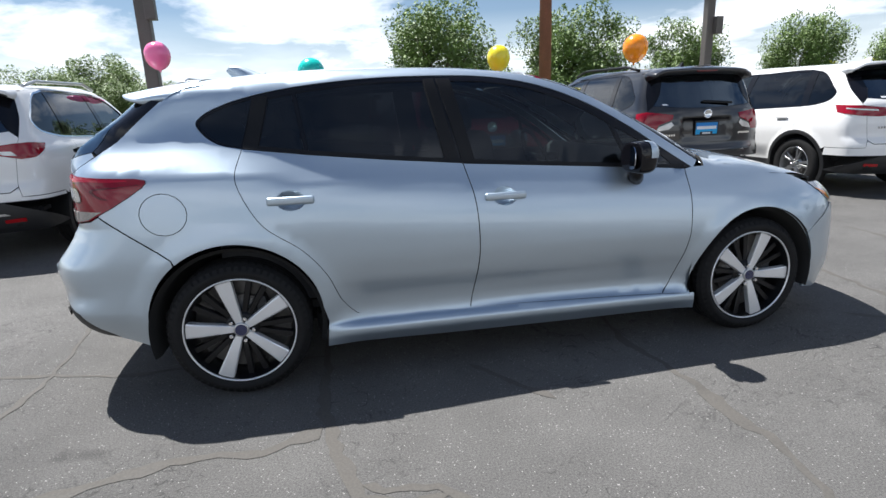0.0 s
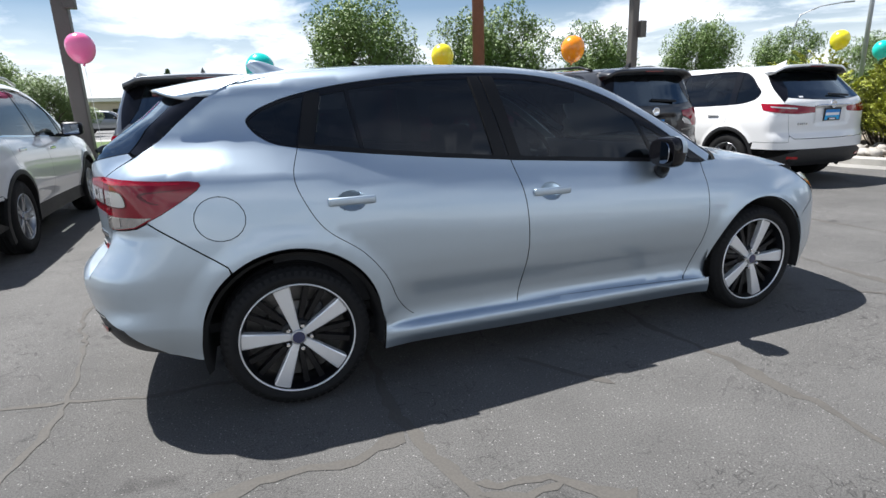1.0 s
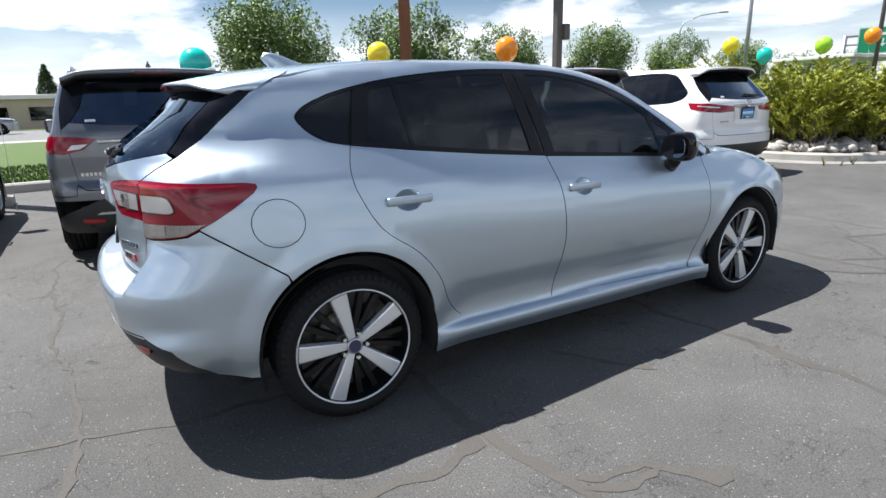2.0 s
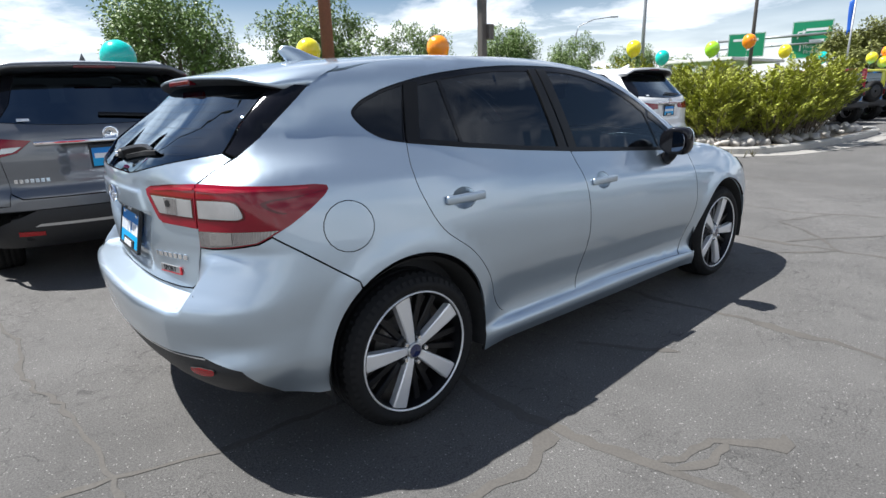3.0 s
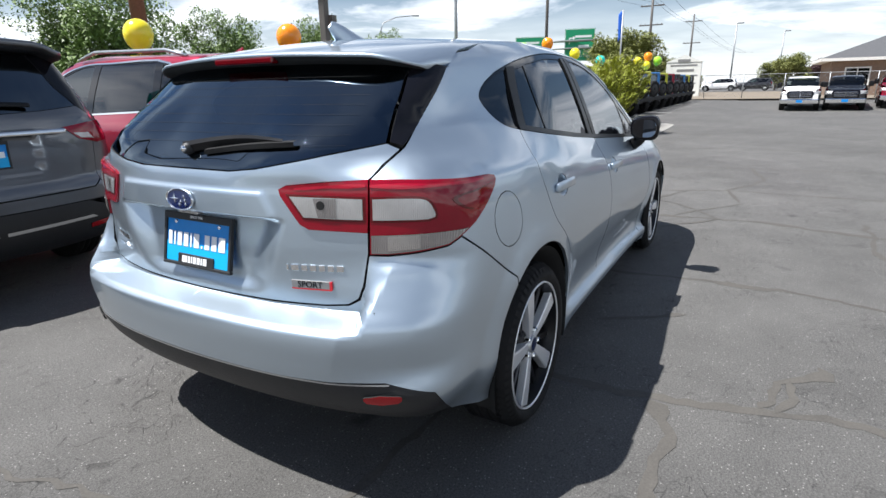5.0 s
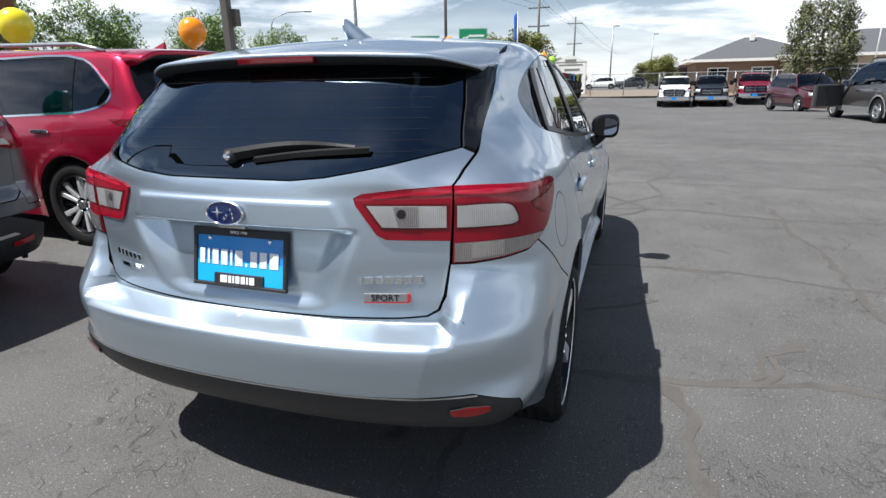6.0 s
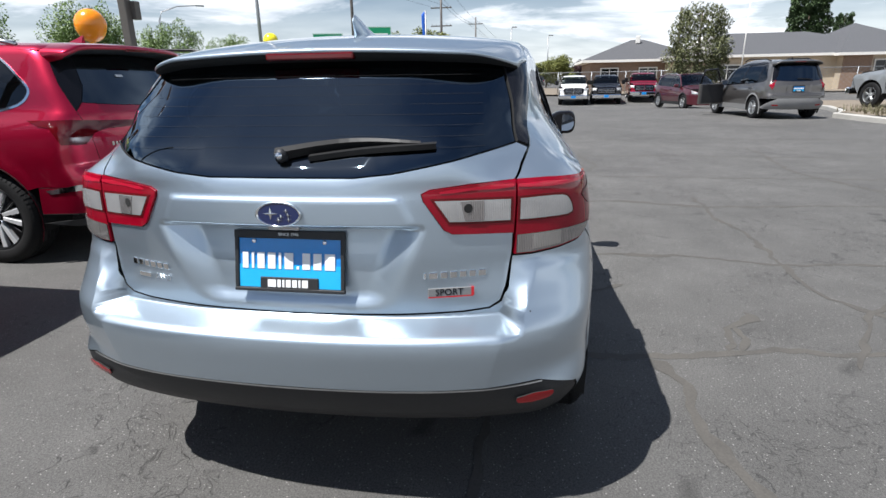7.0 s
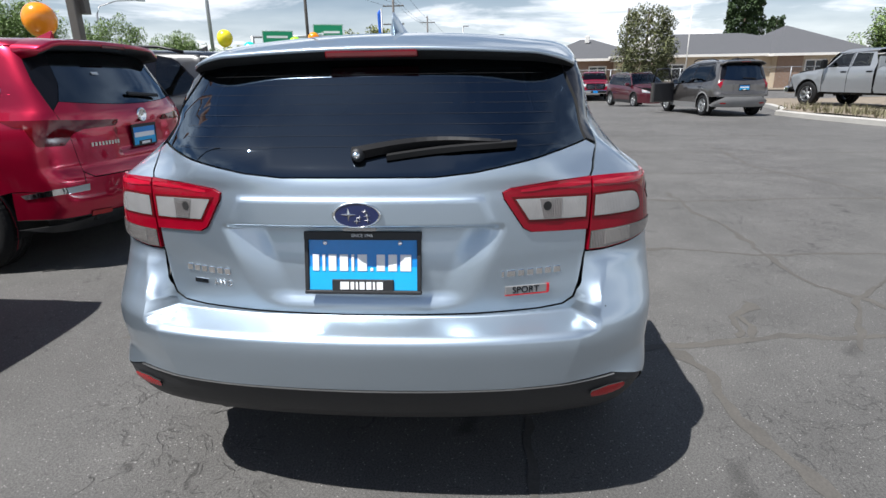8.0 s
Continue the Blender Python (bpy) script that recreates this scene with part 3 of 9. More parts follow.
HB_WIDTH = eased(HB_WIDTH, -2.4, 2.4, 0.22)
HB_BELT = eased(HB_BELT, -2.4, 2.4, 0.16)
HB_INSET = eased(HB_INSET, -0.8, 0.8, 0.035)
HB_HIP = eased(HB_HIP, 0.2, 1.7, 0.05)


def hb_side(x, z):
    v = z - HB_BELT(x)
    w = HB_WIDTH(x) - HB_INSET(np.maximum(v, -0.6))
    low = HB_LOW(z) * smooth(-1.05, -0.75, x) * smooth(1.15, 0.85, x)
    rl = 0.10 * smooth(0.42, 0.20, z) * smooth(-1.6, -1.9, x) + 0.05 * smooth(0.40, 0.15, z) * smooth(1.55, 1.9, x)
    flare = 0.010 * (smooth(0.47, 0.385, np.hypot(x + 1.335, z - 0.318)) + smooth(0.47, 0.385, np.hypot(x - 1.335, z - 0.318))) * smooth(0.25, 0.4, z)
    ridge = 0.003 * np.exp(-((v + 0.115) / 0.02) ** 2) * smooth(-0.3, -1.2, x)
    hip = HB_HIP(z) * smooth(-0.82, -1.60, x) + 0.045 * smooth(-1.50, -1.80, x) * smooth(0.985, 1.06, z) * smooth(1.25, 1.10, z)
    return w - low - rl + flare + ridge - hip


def hb_tail(y, z):
    """Hatch above, bumper below a ledge that climbs to the lamps at the corners."""
    c = 0.155 * y ** 2 + 0.22 * y ** 4 + 0.030 * smooth(0.28, 0.60, y) * smooth(0.62, 0.78, z)
    # the shoulders beside the rear window sweep forwards
    c = c + 0.080 * smooth(0.44, 0.70, y) * smooth(0.965, 1.05, z) * smooth(1.18, 1.09, z)
    h = HB_HATCH(z - 0.046 * smooth(0.14, 0.46, y) * smooth(0.955, 1.0, z) * smooth(1.28, 1.08, z)) + c
    # lamp and plate garnish, and the hollow of the plate
    g = smooth(0.368, 0.338, y + 0.5 * np.maximum(z - 0.885, 0)) * smooth(0.953, 0.943, z) * smooth(0.865, 0.874, z)
    h = h - 0.006 * g
    d = smooth(0.395, 0.275, y + 0.40 * (0.87 - z)) * smooth(0.640, 0.690, z) * smooth(0.876, 0.862, z) * (0.026 + 0.028 * smooth(0.66, 0.87, z))
    h = h + d
    # the corner pods fall back behind a crease that leans inwards on its way down
    pod = np.maximum(0.0, y - (0.590 - 0.26 * np.maximum(0.60 - z, 0.0)))
    b = HB_BUMP(z) + 0.125 * y ** 2 + 0.17 * y ** 4 + 0.22 * pod * smooth(0.40, 0.50, z)
    # beside the tailgate a facet leads out to the crest of the pod; under it lies the flat ledge
    ramp_ = lambda a, b_, v: np.clip((v - a) / (b_ - a), 0.0, 1.0)
    crest = np.maximum(0.642, 0.630 + 0.30 * np.maximum(z - 0.60, 0.0))
    w = 1.0 - ramp_(0.590, crest, y)
    t = ramp_(0.594, 0.621, z) * w + ramp_(0.745, 0.790, z) * (1 - w)
    return b + (h - b) * t


def hb_nose(y, z):
    return 2.205 - 0.28 * y ** 2 - 0.15 * y ** 4 - 0.5 * np.maximum(z - 0.62, 0) ** 1.3 - 0.25 * np.maximum(0.3 - z, 0)


def hb_top(x, y):
    crown = 0.105 + 0.05 * smooth(0.2, 1.0, x) - 0.06 * smooth(1.1, 1.4, x)
    return HB_TOP(x) - crown * y ** 2


HB = Shell(hb_side, hb_tail, hb_nose, hb_top, -1.3, 1.3, 0.17, 0.35, 0.10)


HB_SHIFT = curve_of([(-2.3, -0.020), (-2.0, -0.018), (-1.7, -0.012), (-1.4, 0.0), (-1.0, 0.015), (-0.3, 0.036), (0.85, 0.036), (1.3, 0.014), (1.7, 0.006), (2.2, -0.035)])

HB_SHIFT = eased(HB_SHIFT, -2.6, 2.6, 0.2)


def rake(ob):
    """The body sits nose-down on its springs: lift the tail, and stretch the cabin to fit."""
    def moved(p):
        x, y, z = p[:, 0], p[:, 1], p[:, 2]
        up = 0.019 * np.maximum(0.0, 1.0 - x) * (0.3 + 0.7 * z)
        return np.stack([x + HB_SHIFT(x) * smooth(0.15, 0.6, z), y * 1.010, z + up], 1)
    m = ob.matrix_local.copy()
    if m.translation.length > 1e-6 or (m.to_3x3() - Matrix.Identity(3)).median_scale > 1e-6:
        t = np.array([m.translation])
        m.translation = moved(t)[0]
        ob.matrix_local = m
        return
    me = ob.data
    co = np.empty(len(me.vertices) * 3)
    me.vertices.foreach_get("co", co)
    me.vertices.foreach_set("co", moved(co.reshape(-1, 3)).ravel())
    me.update()
    for ch in ob.children:
        rake(ch)


def plate_board(parent, m, w=0.305, h=0.152, small=False):
    """Dealer's blue board in a black frame; the trade name is set as plain white bars."""
    pl = part("licence_board", box_bm(0, 0, 0, 0.006, w, h, 0.004), M["plate_blue"], parent, "blue dealer board in a black frame")
    pl.matrix_local = m
    bm = bmesh.new()
    t = 0.011
    add_box(bm, -0.002, 0, h / 2 + 0.002, 0.014, w + 0.02, t + 0.012, 0.003)
    add_box(bm, -0.002, 0, -h / 2 - 0.002, 0.014, w + 0.02, t, 0.003)
    for s in (-1, 1):
        add_box(bm, -0.002, s * (w / 2 + 0.003), 0, 0.0135, t, h - 0.008, 0.002)
    add_box(bm, -0.0025, 0.0, -h / 2 + 0.017, 0.0125, w * 0.56, 0.034, 0.002)
    fr = part("plate_frame", bm, M["plastic"], pl, "black plastic plate frame")
    part("light_band", box_bm(-0.0035, 0, -h * 0.26, 0.002, w - 0.006, h * 0.42), M["plate_light"], pl)
    # ten upright bars as tall as the letters, one low square for the stop
    if small:
        part("lettering_bar", box_bm(-0.005, 0, 0.006, 0.002, w * 0.88, h * 0.24), M["white_ink"], pl)
        part("lettering_bar", box_bm(-0.010, 0, -h / 2 + 0.017, 0.002, w * 0.36, 0.02), M["white_ink"], pl)
        return pl
    x = w * 0.455
    for k, wd in enumerate((0.018, 0.008, 0.022, 0.023, 0.008, 0.026, 0.008, 0.023, 0.024, 0.03)):
        hh = 0.046 if k != 6 else 0.009
        part("lettering_bar", box_bm(-0.0055, x - wd / 2, 0.004 + (hh - 0.046) / 2, 0.002, wd, hh, 0.0008, 1), M["white_ink"], pl)
        x -= wd + 0.0092
    x = 0.062
    for wd in (0.024, 0.010, 0.006, 0.014, 0.014, 0.006, 0.017):
        part("lettering_bar", box_bm(-0.0095, x - wd / 2, -h / 2 + 0.017, 0.002, wd, 0.021), M["white_ink"], pl)
        x -= wd + 0.0045
    for s in (-1, 1):
        mesh_part("screw", *lathe([(0.0065, -0.003), (0.0065, -0.007), (0.004, -0.009), (0.0003, -0.009)], 12, axis="x", centre=(0, s * w * 0.34, h / 2 - 0.018)), M["chrome"], pl)
    return pl


def text_part(text, size, mat, parent, m, label="", depth=0.001):
    cu = bpy.data.curves.new("lettering", "FONT")
    cu.body, cu.size, cu.extrude = text, size, depth
    cu.align_x, cu.align_y = "CENTER", "CENTER"
    tmp = bpy.data.objects.new("lettering", cu)
    scene.collection.objects.link(tmp)
    me = bpy.data.meshes.new_from_object(tmp.evaluated_get(bpy.context.evaluated_depsgraph_get()))
    bpy.data.objects.remove(tmp)
    me.materials.clear()
    me.materials.append(mat)
    ob = new("lettering", me)
    ob.parent = parent
    ob.matrix_local = m
    if label:
        ob["label"] = label
    return ob


HERO_WHEEL = {"n": 5, "lip": True, "dark": M["rim_black"], "depth": 0.014, "dish": 0.6,
              "spokes": [(0.028, 0.034, 0.241, 0.078, 0, 0.0, M["machined"])],
              "inner": [(0.055, 0.026, 0.240, 0.030, 27, 0.026, M["rim_black"]), (0.055, 0.026, 0.240, 0.030, 45, 0.026, M["rim_black"])]}


def build_hatchback():
    car = thing("hatchback_car", label="silver-blue hatchback with black alloy wheels parked on the asphalt", category="car")
    sh, sil, S, T = HB, M["silver"], HB.S, HB.T
    g = 0.0023

    def P(name, outline, mat=None, **kw):
        kw.setdefault("gap", g)
        kw.setdefault("mirror", True)
        return sh.panel(name, outline, mat or sil, car, **kw)

    # -- lines shared by neighbouring panels, in side view
    belt = [(x, float(HB_BELT(x))) for x in (-1.25, -0.99, -0.65, -0.30, 0.1, 0.5, 0.8, 0.90)]
    rear_seam = rounded([(-1.256, 1.078), (-1.288, 0.965), (-1.255, 0.86), (-1.19, 0.755), (-1.04, 0.640), (-0.945, 0.52), (-0.88, 0.385), (-0.80, 0.306), (-0.70, 0.290)], 6, False)
    mid_seam = rounded([(-0.287, 0.984), (-0.250, 0.82), (-0.238, 0.65), (-0.240, 0.45), (-0.252, 0.282)], 6, False)
    front_seam = rounded([(0.905, 0.916), (0.905, 0.80), (0.898, 0.60), (0.875, 0.42), (0.84, 0.30), (0.80, 0.262)], 6, False)
    dlo = rounded([(-1.256, 1.077), (-1.36, 1.098), (-1.435, 1.138), (-1.474, 1.186), (-1.435, 1.222), (-1.33, 1.262), (-1.19, 1.302), (-1.02, 1.336), (-0.70, 1.374), (-0.40, 1.388), (-0.10, 1.384), (0.16, 1.342), (0.40, 1.255), (0.62, 1.135), (0.80, 1.015), (0.955, 0.917)], 5, False, sharp=(0, 15))
    roof_edge = rounded([(-1.50, 1.330), (-1.30, 1.368), (-1.0, 1.402), (-0.40, 1.4255), (-0.08, 1.419), (0.20, 1.372), (0.44, 1.285), (0.66, 1.165), (0.86, 1.035), (0.99, 0.955)], 5, False)

    # -- doors
    cup_r, cup_f = [[(hx + 0.060 * math.cos(a), hz + 0.0405 * math.sin(a)) for a in np.linspace(0, 2 * math.pi, 25)[:-1]] for hx, hz in ((-1.070, 0.860), (-0.102, 0.830))]
    P("rear_door", rear_seam + mid_seam[::-1] + [b for b in belt[::-1] if b[0] < -0.29 and b[0] > -1.25], label="rear door", holes=[cup_r])
    P("front_door", mid_seam + [(-0.25, 0.282), (0.3, 0.272)] + front_seam[::-1] + [b for b in belt[::-1] if -0.28 < b[0] < 0.89], holes=[cup_f])
    # -- side frame: roof rail, rear pillar and quarter
    hatch_cut = [S(-1.50, 1.325), S(-1.58, 1.277), S(-1.64, 1.226), S(-1.70, 1.175), S(-1.77, 1.114), T(-0.648, 1.060), T(-0.630, 1.02), T(-0.614, 0.984)]
    lamp_top = [T(-0.614, 0.984), T(-0.69, 0.984), S(-1.85, 0.980), S(-1.76, 0.976), S(-1.67, 0.973), S(-1.633, 0.967)]
    lamp_low = [S(-1.633, 0.967), S(-1.630, 0.955), S(-1.645, 0.938), S(-1.70, 0.901), S(-1.775, 0.857), S(-1.832, 0.828)]
    bump_seam = [S(-1.832, 0.828), S(-1.75, 0.770), S(-1.64, 0.690), S(-1.57, 0.640)]
    fuel = [(-1.577 + (x + 1.577) * 1.08, z) for x, z in arc(-1.577, 0.826, 0.086, 0, 342, 19)]
    fuel = [S(x, z) for x, z in fuel]
    ra = arc(-1.335, 0.318, 0.372, 127, 8, 24)
    ra = [S(x, z) for x, z in ra]
    quarter = dlo[::-1] + rear_seam[1:-1] + [(-0.86, 0.296), (-0.945, 0.300)] + ra[::-1] + bump_seam[::-1] + lamp_low[::-1][1:] + lamp_top[::-1][1:] + hatch_cut[::-1][1:] + roof_edge[1:]
    P("side_frame", quarter, holes=[fuel], gap=0.0008)
    P("fuel_flap", fuel, gap=0.0022)
    # -- sill
    P("sill", [(-0.945, 0.308), (-0.80, 0.311), (-0.252, 0.288), (0.80, 0.268), (0.985, 0.260), (0.999, 0.162), (0.3, 0.155), (-0.3, 0.158), (-0.955, 0.172)], step=0.018, edge=0.02, off=-0.003)
    # -- front wing, bonnet, nose
    fa = [S(x, z) for x, z in arc(1.335, 0.318, 0.382, 190, 35, 26)]
    wing_top = [(0.955, 0.925), (1.15, 0.930), S(1.4, 0.905), S(1.6, 0.845), S(1.70, 0.800)]
    lamp_f = [S(1.70, 0.800), S(1.80, 0.735), S(1.88, 0.672)]
    P("front_wing", front_seam + [(0.985, 0.252)] + fa + lamp_f[::-1] + wing_top[::-1], label="front wing")
    P("headlamp", [S(1.70, 0.800), S(1.82, 0.795), S(1.93, 0.770), HB.N(-0.62, 0.735), HB.N(-0.60, 0.69), HB.N(-0.70, 0.665), S(1.88, 0.668), S(1.80, 0.733)], M["clear_lens"], label="clear headlamp with amber side lens", off=0.002)
    P("side_lens", [S(1.74, 0.770), S(1.86, 0.735), S(1.89, 0.685), S(1.82, 0.725)], M["amber_lens"], off=0.004, lip=0.004)
    nose = fa[-1:] + [S(1.88, 0.664), HB.N(-0.70, 0.662), HB.N(-0.60, 0.686), HB.N(-0.4, 0.69), HB.N(-0.02, 0.69), HB.N(-0.02, 0.24), HB.N(-0.5, 0.20), S(2.06, 0.178), S(1.85, 0.175), S(1.715, 0.205)] + [S(x, z) for x, z in arc(1.335, 0.318, 0.382, -14, 33, 10)]
    P("front_bumper", nose, gap=0.001)
    hood = [(1.02, -0.80), (1.3, -0.80), (1.55, -0.77), (1.75, -0.71), (1.92, -0.60), (2.03, -0.40), (2.06, 0.0)]
    hood = hood + [(x, -y) for x, y in hood[::-1][1:]] + [(1.10, 0.4), (1.16, 0), (1.10, -0.4)]
    sh.panel("bonnet", hood, sil, car, "bonnet", gap=0.002, top=True, step=0.06)
    # -- roof and windscreen
    ey = [(x, float(sh.at([x], [z])[0][1]) if x > -1.3 else float(sh.at([S(x, z)[0]], [z])[0][1])) for x, z in roof_edge]
    roof_r = [(x, y) for x, y in ey if x < 0.17]
    roof = roof_r + [(0.27, -0.30), (0.30, 0), (0.27, 0.30)] + [(x, -y) for x, y in roof_r[::-1]] + [(-1.44, 0.40), (-1.425, 0.0), (-1.44, -0.40)]
    sh.panel("roof", roof, sil, car, "", gap=0.0, top=True, step=0.05)
    ws_r = [(x, y) for x, y in ey if x >= 0.17]
    ws = ws_r + [(1.10, -0.55), (1.17, 0.0), (1.10, 0.55)] + [(x, -y) for x, y in ws_r[::-1]] + [(0.27, 0.30), (0.30, 0), (0.27, -0.30)]
    sh.panel("windscreen", ws, M["clear_glass"], car, "clear windscreen", gap=0.004, top=True, step=0.06)

    # -- side glazing
    q_glass = rounded([(-1.262, 1.090), (-1.36, 1.112), (-1.425, 1.148), (-1.458, 1.186), (-1.425, 1.212), (-1.33, 1.248), (-1.205, 1.284)], 4, True, sharp=(0, 6))
    rq_glass = rounded([(-1.185, 1.084), (-1.130, 1.286), (-1.035, 1.304), (-1.000, 1.064)], 4, True, sharp=(0, 1, 2, 3))
    r_glass = rounded([(-0.978, 1.062), (-1.013, 1.310), (-0.72, 1.348), (-0.442, 1.362), (-0.376, 1.008)], 5, True, sharp=(0, 1, 3, 4))
    f_glass = rounded([(-0.222, 0.995), (-0.300, 1.364), (-0.10, 1.357), (0.14, 1.315), (0.36, 1.232), (0.505, 1.152), (0.585, 0.950)], 5, True, sharp=(0, 1, 5, 6))
    v_glass = rounded([(0.610, 0.950), (0.540, 1.132), (0.66, 1.066), (0.80, 0.97), (0.835, 0.938)], 4, True, sharp=(0, 1, 4))
    belt_low = [(x, float(HB_BELT(x)) + 0.001) for x in (0.90, 0.5, 0.1, -0.3, -0.65, -0.99)]
    P("window_trim", dlo + belt_low, M["gloss_black"], off=-0.003, holes=[q_glass, rq_glass, r_glass, f_glass, v_glass], label="gloss black window surround")
    for nm, o, gm in (("quarter_window", q_glass, "glass"), ("rear_vent_window", rq_glass, "glass"), ("rear_door_window", r_glass, "glass"), ("front_door_window", f_glass, "glass_front"), ("front_vent_window", v_glass, "glass_front")):
        P(nm, o, M[gm], off=-0.006, gap=-0.001, lip=0.0, step=0.08, label="tinted side window")
    # pillars stand proud of the glass
    P("pillar_trim", [(-0.374, 1.000), (-0.440, 1.372), (-0.385, 1.376), (-0.304, 0.996)], M["satin_black"], off=0.001)
    P("pillar_trim", [(-0.292, 0.994), (-0.376, 1.376), (-0.304, 1.376), (-0.224, 0.988)], M["satin_black"], off=0.001)
    P("pillar_trim", [(-1.254, 1.086), (-1.200, 1.296), (-1.132, 1.302), (-1.188, 1.080)], M["satin_black"], off=0.001)
    P("belt_moulding", sh.strip([(x, z + 0.008) for x, z in belt], 0.018, 0), M["satin_black"], off=0.003, gap=0, lip=0.006, step=0.1)

    # -- hatch, rear glass, garnish
    glass_low = [T(y, 0.998 + 0.074 * max(0.0, (abs(y) - 0.22) / 0.39) ** 1.25) for y in (-0.61, -0.55, -0.5, -0.4, -0.3, -0.2, -0.1, 0, 0.1, 0.2, 0.3, 0.4, 0.5, 0.55, 0.61)]
    lh_r = [T(-0.610, 0.984), T(-0.50, 0.978), T(-0.395, 0.967), T(-0.374, 0.957), T(-0.379, 0.940), T(-0.430, 0.864), T(-0.452, 0.852), T(-0.52, 0.849), T(-0.609, 0.846)]
    seam_r = [T(-0.609, 0.846), T(-0.607, 0.79), T(-0.594, 0.70), T(-0.578, 0.660), T(-0.548, 0.642), T(-0.48, 0.635), T(-0.3, 0.629)]

    def flip(pts):
        c = sh.xr - sh.R * math.pi / 2
        return [(2 * c - s, z) for s, z in pts[::-1]]
    right = [T(-0.642, 1.056), T(-0.625, 1.02)] + lh_r + seam_r[1:]
    outline = right + [T(0, 0.626)] + flip(right) + glass_low[::-1]
    sh.panel("tailgate", outline, sil, car, "tailgate panel", gap=0.0016, step=0.0125, edge=0.016)
    side_g = [T(-0.61, 1.072), T(-0.592, 1.16), T(-0.570, 1.24), T(-0.540, 1.325)]
    glass = glass_low + [((2 * (sh.xr - sh.R * math.pi / 2) - s), z) for s, z in side_g[1:]] + side_g[::-1][:-1]
    sh.panel("rear_window", glass, M["glass_rear"], car, "dark tinted rear window", gap=0.003, step=0.06, lip=0.006, off=-0.002)
    P("pillar_garnish", [T(-0.613, 1.074), T(-0.596, 1.16), T(-0.574, 1.24), T(-0.552, 1.295), S(-1.56, 1.282), S(-1.58, 1.274), S(-1.64, 1.222), S(-1.70, 1.171), S(-1.77, 1.110), T(-0.644, 1.062)], M["gloss_black"], label="gloss black rear pillar garnish")
    # heating wires on the rear glass
    for k in range(8):
        z = 1.07 + k * 0.026
        a = [T(y, z) for y in np.linspace(-0.53 + k * 0.004, 0.53 - k * 0.004, 15)]
        sh.panel("heater_wire", sh.strip(a, 0.0005, 0), M["wire_brown"], car, off=-0.001, lip=0.0, step=0.5, edge=0.08)

    # -- tail lamps
    lamp = lamp_top + lamp_low[1:] + [S(-1.87, 0.808), S(-1.93, 0.795), T(-0.66, 0.787), T(-0.612, 0.787)]
    P("tail_lamp", lamp, M["red_lens"], label="red wrap-round tail lamp", gap=0.0006, off=0.006, step=0.02, lip=0.022)
    outer = rounded([T(-0.622, 0.938), T(-0.70, 0.940), T(-0.746, 0.934), T(-0.760, 0.914), T(-0.765, 0.886), T(-0.70, 0.880), T(-0.622, 0.879)], 3, True, sharp=(0, 6))
    P("lamp_window", outer, M["clear_lens"], off=0.0085, lip=0.004, step=0.02, label="clear lens")
    P("window_rim", inset(dense(outer, 0.03), -0.004), M["dark_red"], off=0.0072, lip=0.003, step=0.03, gap=0)
    back_l = [T(-0.6155, 0.842), T(-0.70, 0.845), S(-1.88, 0.848), S(-1.805, 0.847), S(-1.836, 0.8285), S(-1.871, 0.8095), S(-1.93, 0.797), T(-0.66, 0.7885), T(-0.6145, 0.7885)]
    P("lamp_window", back_l, M["smoke_lens"], off=0.0085, lip=0.004, step=0.02, label="clear reversing lens")
    P("fluted_bowl", [T(-0.66, 0.838), T(-0.735, 0.841), T(-0.735, 0.806), T(-0.66, 0.799)], M["bowl_lens"], off=0.0098, lip=0.003, step=0.02, gap=0)
    P("lamp_shade", rounded([S(-1.648, 0.950), S(-1.74, 0.944), S(-1.842, 0.936), S(-1.852, 0.926), S(-1.822, 0.900), S(-1.785, 0.890), S(-1.775, 0.895), S(-1.808, 0.906), S(-1.832, 0.926), S(-1.74, 0.936)], 3), M["dark_red"], off=0.0074, lip=0.003, step=0.02)
    P("light_guide", rounded([T(-0.618, 0.972), S(-1.86, 0.970), S(-1.70, 0.966), S(-1.70, 0.962), S(-1.86, 0.964), T(-0.618, 0.966)], 2), M["bright_red"], off=0.0074, lip=0.002, step=0.03, gap=0)
    P("hatch_lamp", lh_r, M["red_lens"], gap=0.0002, label="red tail lamp in the tailgate", off=0.006, step=0.02)
    inner_w = rounded([T(-0.601, 0.938), T(-0.50, 0.940), T(-0.402, 0.942), T(-0.442, 0.883), T(-0.52, 0.880), T(-0.601, 0.879)], 3, True, sharp=(0, 2, 3, 5))
    P("lamp_window", inner_w, M["clear_lens"], off=0.0085, lip=0.004, step=0.02, label="clear lens")
    P("window_rim", inset(dense(inner_w, 0.03), -0.004), M["dark_red"], off=0.0072, lip=0.003, step=0.03, gap=0)
    P("light_guide", rounded([T(-0.606, 0.973), T(-0.50, 0.969), T(-0.42, 0.962), T(-0.42, 0.957), T(-0.50, 0.963), T(-0.606, 0.967)], 2), M["bright_red"], off=0.0074, lip=0.002, step=0.03, gap=0)
    P("bulb", [T(-0.490 + 0.011 * math.cos(a), 0.918 + 0.012 * math.sin(a)) for a in np.linspace(0, 2 * math.pi, 15)[:-1]], M["well"], off=0.0110, lip=0.003, step=0.02, gap=0, edge=0.01)
